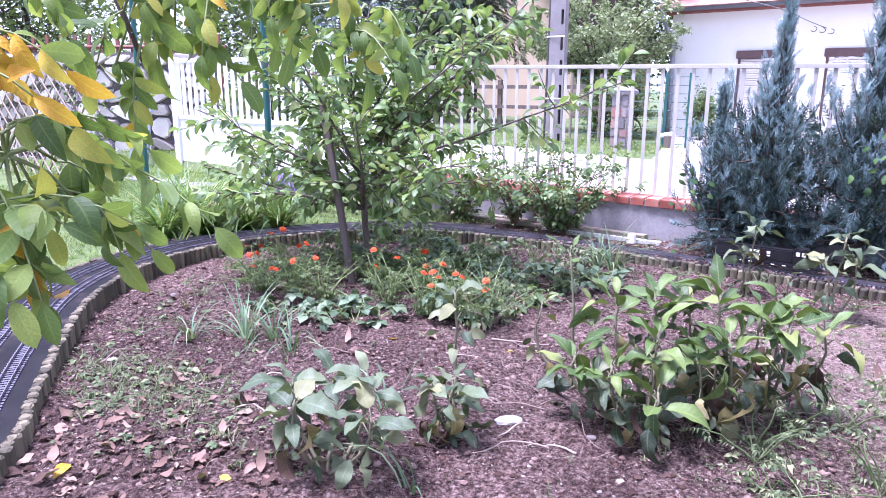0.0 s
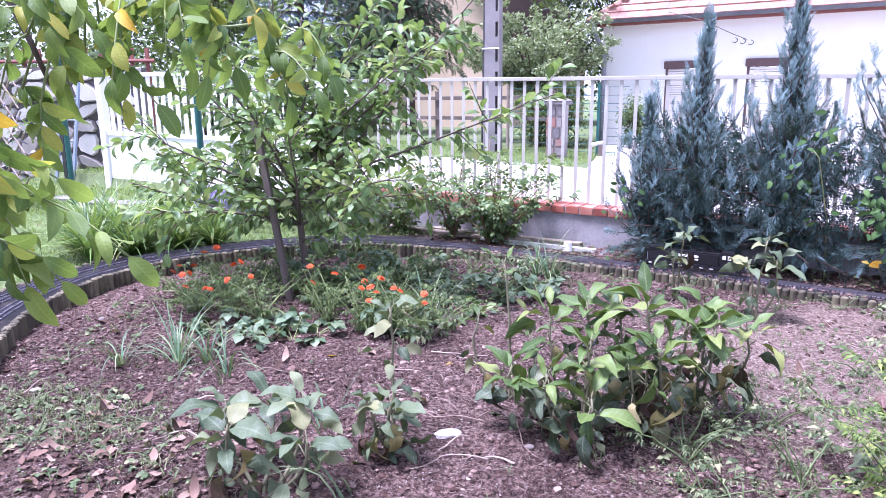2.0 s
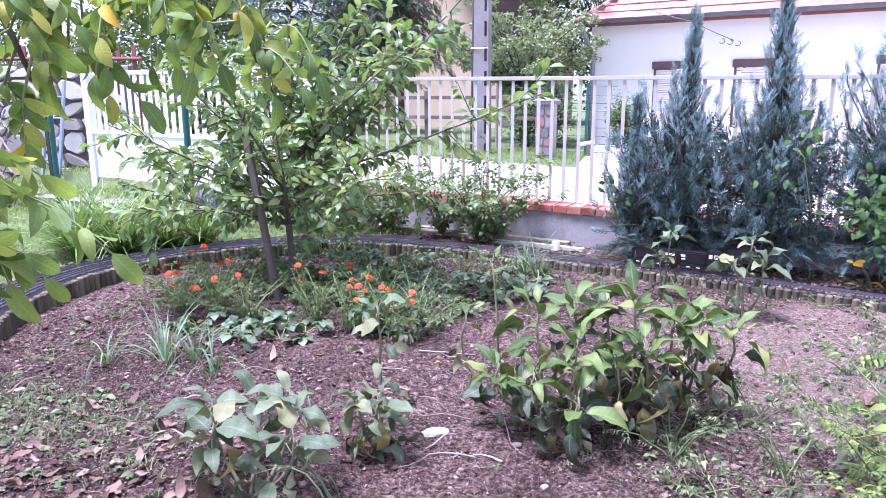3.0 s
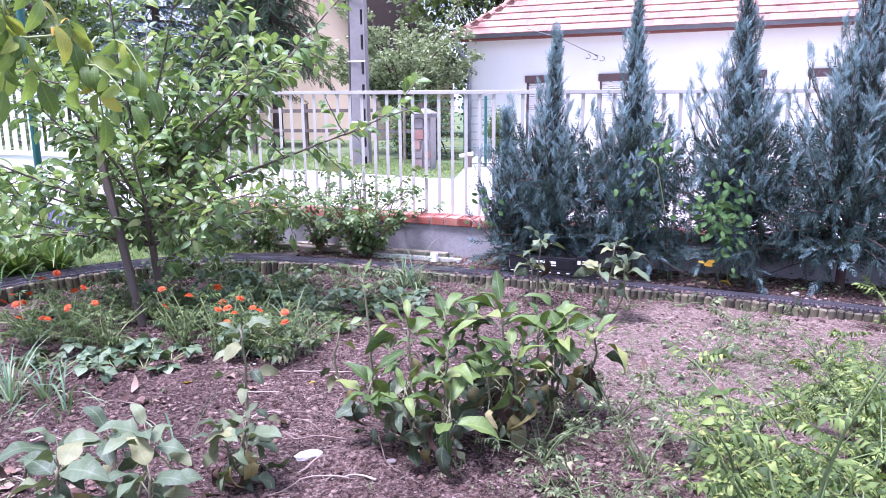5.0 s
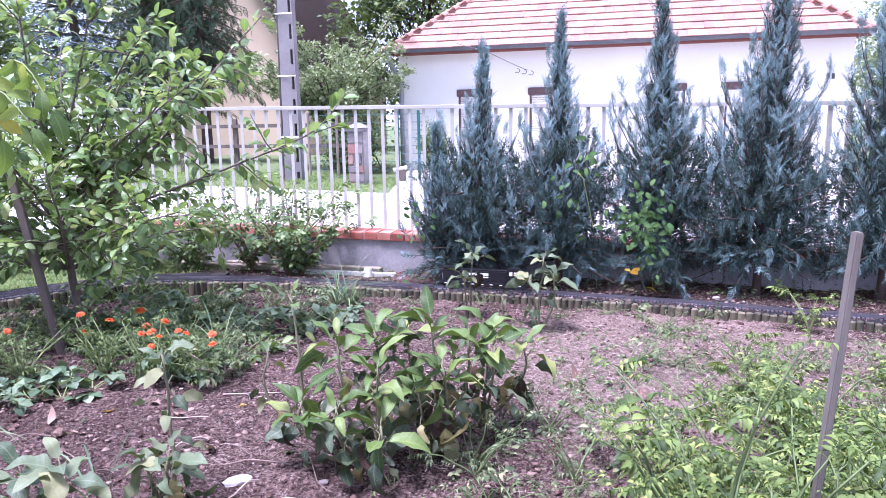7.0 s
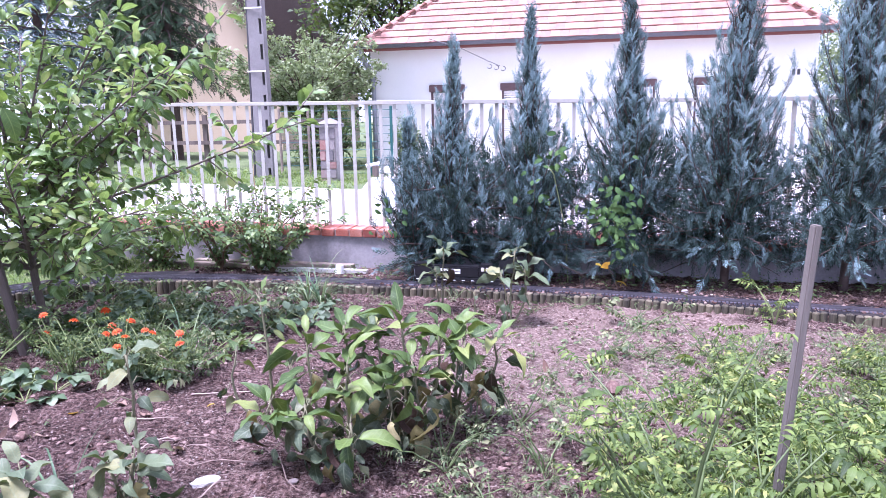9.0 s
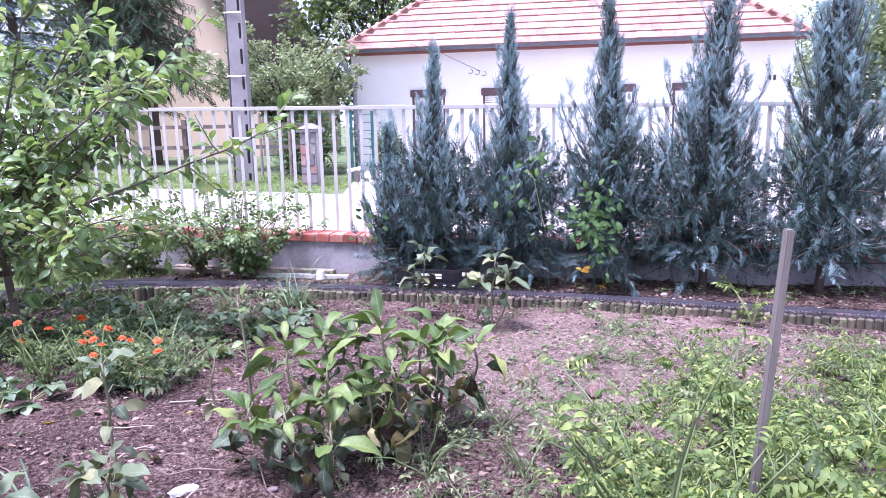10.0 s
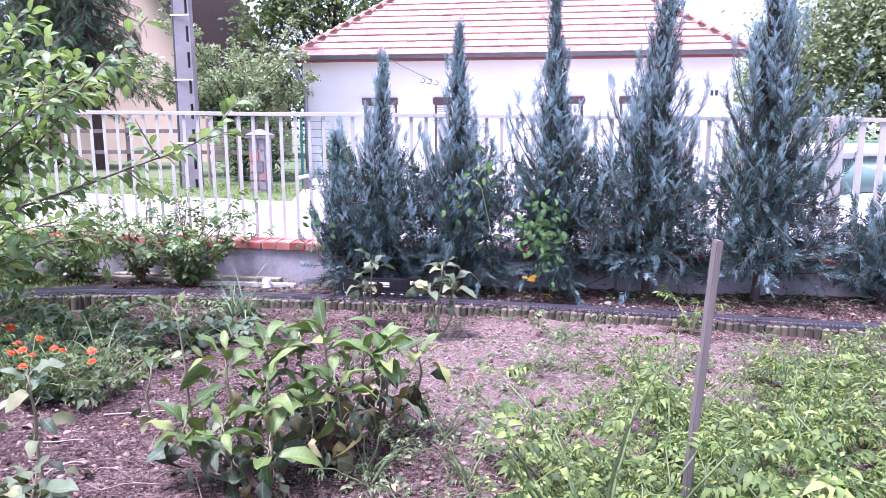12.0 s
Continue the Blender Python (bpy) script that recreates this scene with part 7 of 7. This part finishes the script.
chip("clod", 0.72, 2.75, 0.06, 0.04, 0.035, "clod", "dark lump of soil", 7, "soil lumps")
chip("clod", -1.75, 1.75, 0.03, 0.025, 0.02, "clod", "dark lump of soil", 8, "soil lumps")


def scatter(name, label, category, n, area, make, mats, seed, keep=None):
    r = random.Random(seed)
    c = Acc()
    while n > 0:
        x, y = area(r)
        s = side_of_edge(x, y)[0]
        if keep and not keep(x, y, s):
            continue
        make(c, r, x, y, gz(x, y))
        n -= 1
    ob = link(name, c.mesh(name, mats, False))
    return tagged(ob, label, category, kind="stuff")


bm = bmesh.new()
bmesh.ops.create_icosphere(bm, subdivisions=1, radius=1)
PEB = (np.array([v.co[:] for v in bm.verts]), [tuple(v.index for v in fc.verts) for fc in bm.faces], np.zeros((len(bm.verts), 2)))
bm.free()


def put_clod(c, r, x, y, z):
    s = 0.0025 + 0.015 * r.random() ** 3.5
    v = PEB[0] * np.array([r.uniform(0.6, 1.4) for _ in range(36)]).reshape(12, 3) if len(PEB[0]) == 12 else PEB[0]
    c.add((v, PEB[1], PEB[2]), Matrix.Translation((x, y, z + s * 0.25)) @ Matrix.Rotation(r.uniform(0, 6), 4, "Z") @ Matrix.Diagonal((s, s * r.uniform(0.6, 1), s * r.uniform(0.4, 0.8), 1)), 0 if r.random() < 0.93 or s > 0.011 else 1)


inside = lambda x, y, s: s < -0.03
scatter("soil_crumbs", "loose soil crumbs and pale gravel on the bed", "soil", 15000, lambda r: (r.uniform(-3.8, 2.6), 0.3 + 4.0 * r.random() ** 1.5), put_clod, ["clod", "pebble"], 61, inside)
scatter("track_gravel", "gravel and soil crumbs along the wall", "gravel", 1500, lambda r: (r.uniform(-3.6, 3.4), r.uniform(4.3, 5.05)), put_clod, ["clod", "pebble"], 62, lambda x, y, s: s > 0.3)


def put_straw(c, r, x, y, z):
    l, t = 0.015 + 0.07 * r.random() ** 2, r.uniform(0, 6.28)
    d = Vector((math.cos(t), math.sin(t), r.uniform(-0.05, 0.22)))
    pts = curve_points((x, y, z + 0.004), d, l, 3, (r.gauss(0, 0.9), r.gauss(0, 0.9), -0.15), r, 0.6)
    pts = [Vector((p.x, p.y, max(p.z, z + 0.003))) for p in pts]
    c.add(tube(pts, [r.uniform(0.0003, 0.0007) * (1.0 + 0.7 * max(0.0, y - 2.0))] * 4, 3), None, 0)


straw_spots = [(-0.55, 1.75, 0.35, 0.3), (-0.95, 2.1, 0.35, 0.35), (0.15, 1.55, 0.35, 0.25), (0.55, 2.6, 0.35, 0.35), (0.4, 3.2, 0.7, 0.45), (1.2, 3.4, 0.8, 0.35), (-1.75, 0.95, 0.45, 0.25), (2.3, 3.5, 0.5, 0.3), (1.4, 1.8, 0.5, 0.5)]


def straw_area(r):
    x, y, sx, sy = straw_spots[r.choice([0, 1, 3, 3, 3, 4, 4, 4, 4, 4, 5, 5, 5, 5, 5, 6, 7, 7, 7, 8])]
    return r.gauss(x, sx), r.gauss(y, sy)


scatter("dry_straw", "dry pinkish straw and stems lying on the soil", "straw", 17000, straw_area, put_straw, ["straw"], 63, inside)

scatter("track_litter", "soil crumbs and dry litter on the felt by the wall", "litter", 2600, lambda r: (r.uniform(-2.2, 3.4), r.uniform(4.2, 4.75)),
        lambda c, r, x, y, z: put_clod(c, r, x, y, track_z(x)) if r.random() < 0.7 else put_straw(c, r, x, y, track_z(x)), ["clod", "pebble"], 68, lambda x, y, s: 0.03 < s < 0.3)


def put_grass(c, r, x, y, z, tall=1.0):
    for _ in range(r.randint(3, 6)):
        t = r.uniform(0, 6.28)
        d = Vector((math.cos(t) * 0.6, math.sin(t) * 0.6, 1))
        l = r.uniform(0.03, 0.085) * tall
        s = Vector((-math.sin(t), math.cos(t), 0)) * 0.0022
        p = Vector((x, y, z)) + Vector((r.gauss(0, 0.008), r.gauss(0, 0.008), 0))
        q = p + d.normalized() * l * 0.6
        e = q + (d.normalized() + Vector((math.cos(t), math.sin(t), -0.6)) * 0.8).normalized() * l * 0.5
        v = np.array([tuple(p - s), tuple(p + s), tuple(q + s * 0.8), tuple(q - s * 0.8), tuple(e)])
        c.add((v, [(0, 1, 2, 3), (3, 2, 4)], np.array([(0, 0.5), (0, 0.5), (0.6, 0.5), (0.6, 0.5), (1, 0.5)])))


weed_spots = [(-2.2, 0.85, 0.4, 0.18), (-2.1, 0.9, 0.3, 0.15), (-2.3, 0.95, 0.25, 0.12), (-2.9, 1.6, 0.5, 0.35), (0.4, 1.8, 0.35, 0.35), (0.9, 2.7, 0.5, 0.35), (1.8, 3.3, 0.6, 0.3), (0.3, 3.3, 0.4, 0.4), (0.7, 3.1, 0.5, 0.4), (1.4, 3.0, 0.6, 0.4), (0.3, 2.0, 0.3, 0.4), (-1.2, 3.8, 0.5, 0.25), (-2.8, 3.1, 0.4, 0.5)]


def weed_area(r):
    x, y, sx, sy = r.choice(weed_spots)
    return r.gauss(x, sx), r.gauss(y, sy)


def put_seedling(c, r, x, y, z):
    if r.random() < 0.25:
        return put_grass(c, r, x, y, z, 0.7)
    for _ in range(3):
        a = r.uniform(0, 6.283)
        c.add(MINI[r.randrange(3)] if r.random() < 0.9 else TRI[r.randrange(3)], aimed((x, y, z + r.uniform(0.004, 0.02)), (math.cos(a), math.sin(a), r.uniform(0.05, 0.6)), (0, 0, 1), r.uniform(0.012, 0.03)))


def put_leaf(c, r, x, y, z):
    c.add(DEAD_S[r.randrange(4)], Matrix.Translation((x, y, z + 0.008)) @ Euler((r.uniform(-0.4, 0.4), r.uniform(-0.4, 0.4), r.uniform(0, 6.28))).to_matrix().to_4x4() @ Matrix.Scale(0.012 + 0.05 * r.random() ** 2, 4))


DEAD_S = [leaf_shape(1.0, lr.uniform(0.4, 0.62), 5, lr.uniform(0.05, 0.5), lr.uniform(-0.9, 0.7), 0.48, 0.3, 0, lr, 0.75) for _ in range(4)]
scatter("leaf_litter", "crumbled brown leaf litter on the damp soil", "litter", 300, lambda r: (r.gauss(-1.75, 0.4), r.gauss(0.6, 0.28)), put_leaf, ["dead_leaf"], 70, inside)
scatter("conifer_litter", "reddish-brown needle litter under the cypresses", "litter", 900, lambda r: (r.uniform(-0.9, 3.2), r.uniform(4.45, 5.05)), put_leaf, ["dead_leaf"], 71, lambda x, y, s: s > 0.32)
scatter("sparse_weeds", "thin grass and seedlings on the bed", "weed", 2600, weed_area, put_seedling, ["weed_leaf"], 64, inside)
scatter("lawn_grass", "short lawn grass beyond the track", "grass", 9000, lambda r: (r.uniform(-8.5, -3.0), r.uniform(-0.2, 5.15)), lambda c, r, x, y, z: put_grass(c, r, x, y, z, 0.9), ["grass"], 65, lambda x, y, s: s > 0.45)
scatter("lawn_blades", "longer grass at the foot of the stone wall", "grass", 4500, lambda r: (r.uniform(-11.5, -5.5), r.uniform(3.4, 7.0)), lambda c, r, x, y, z: put_grass(c, r, x, y, z, 1.3), ["grass"], 69)
scatter("verge_blades", "mown grass of the verge across the street", "grass", 5000, lambda r: (r.uniform(-12.0, -3.6), r.uniform(10.45, 13.6)), lambda c, r, x, y, z: put_grass(c, r, x, y, z, 1.5), ["grass"], 66)
scatter("wall_weeds", "low ground ivy along the wall", "weed", 800, lambda r: (r.uniform(-3.6, 3.4), r.uniform(4.6, 5.08)), lambda c, r, x, y, z: c.add(TRI[r.randrange(3)], aimed((x, y, z + r.uniform(0.01, 0.07)), (r.gauss(0, 1), r.gauss(0, 1), 0.1), (0, 0, 1), r.uniform(0.012, 0.024))), ["rose_leaf"], 67, lambda x, y, s: s > 0.3)

# ---- bent dry stems ----
rng = random.Random(17)
for k, (x, y) in enumerate([(-0.75, 1.95), (-0.7, 2.05), (-0.6, 1.8), (-0.85, 2.15), (-0.62, 1.72), (0.12, 2.3), (-2.1, 1.75), (-1.9, 1.3)] + [(rng.gauss(-0.72, 0.2), rng.gauss(1.9, 0.2)) for _ in range(22)] + [(rng.gauss(-1.7, 0.4), rng.gauss(1.2, 0.3)) for _ in range(8)]):
    c = Acc()
    z = gz(x, y)
    t = rng.uniform(0, 6.28)
    pts = curve_points((x, y, z), (math.cos(t), math.sin(t) * 0.5, 0.7), rng.uniform(0.14, 0.42), 8, (math.cos(t) * 0.4, rng.uniform(-0.9, 0.9), -1.9), rng, 1.1)
    pts = [Vector((p.x, p.y, max(p.z, gz(p.x, p.y) + 0.006))) for p in pts]
    c.add(tube(pts, taper(9, rng.uniform(0.002, 0.0045), 0.0013), 6))
    tagged(link("dry_stem", c.mesh("dry_stem", ["straw"], True)), "bent pale dry stem lying on the soil", "stem", group="dry stems")

# ---- pieces: logs of the edging, bricks of the coping ----
edging = empty("log_edging", (-3.4, 1.3, 0.0))
tagged(edging, "edging of upright small half-round logs round the bed", "edging")
LOGS = [log_mesh(k) for k in range(5)]
rng = random.Random(8)
for p, n in smooth_line(EDGE, 0.049):
    q = p + n * rng.uniform(-0.003, 0.003)
    link("log", rng.choice(LOGS), edging, Matrix.Translation((q.x, q.y, rng.uniform(-0.006, 0.004) - 0.007 - 1.15 * (0.095 - track_z(q.x)))) @ Euler((rng.uniform(-0.03, 0.03), rng.uniform(-0.03, 0.03), rng.uniform(0, 6))).to_matrix().to_4x4())
outer = empty("low_log_edging", (-3.6, 1.0, 0.0))
tagged(outer, "second low log edging on the lawn side of the track", "edging")
for i, (p, n) in enumerate(smooth_line(EDGE, 0.052)):
    if 8 < i < 84:
        q = p + n * 0.445
        link("log", rng.choice(LOGS), outer, Matrix.Translation((q.x, q.y, -0.012 + rng.uniform(-0.006, 0.004))) @ Euler((rng.uniform(-0.04, 0.04), rng.uniform(-0.04, 0.04), rng.uniform(0, 6))).to_matrix().to_4x4())


def brick_mesh(seed):
    r = random.Random(seed)
    bm = box(-0.0595, 0.0595, -0.145, 0.14, -0.0315, 0.0335, 0.005)
    for v in bm.verts:
        v.co += Vector((r.uniform(-0.002, 0.002), r.uniform(-0.002, 0.002), r.uniform(-0.002, 0.002)))
    me = bpy.data.meshes.new("brick")
    bm.to_mesh(me)
    bm.free()
    me.materials.append(M["brick"])
    return me


BRICKS = [brick_mesh(k) for k in range(4)]
x = -4.44
while x < 5.45:
    link("brick", rng.choice(BRICKS), wall_street, Matrix.Translation((x, 5.228 + rng.uniform(-0.004, 0.004), cap_z(x) - 0.032 + rng.uniform(-0.002, 0.002))) @ Matrix.Rotation(rng.uniform(-0.02, 0.02), 4, "Z"))
    x += 0.13
tilt_box("joint_mortar", -4.48, 5.48, 5.098, 5.36, cap_z(-4.48) - 0.065, cap_z(5.48) - 0.065, cap_z(-4.48) - 0.007, cap_z(5.48) - 0.007, "mortar", wall_street, "", 0)
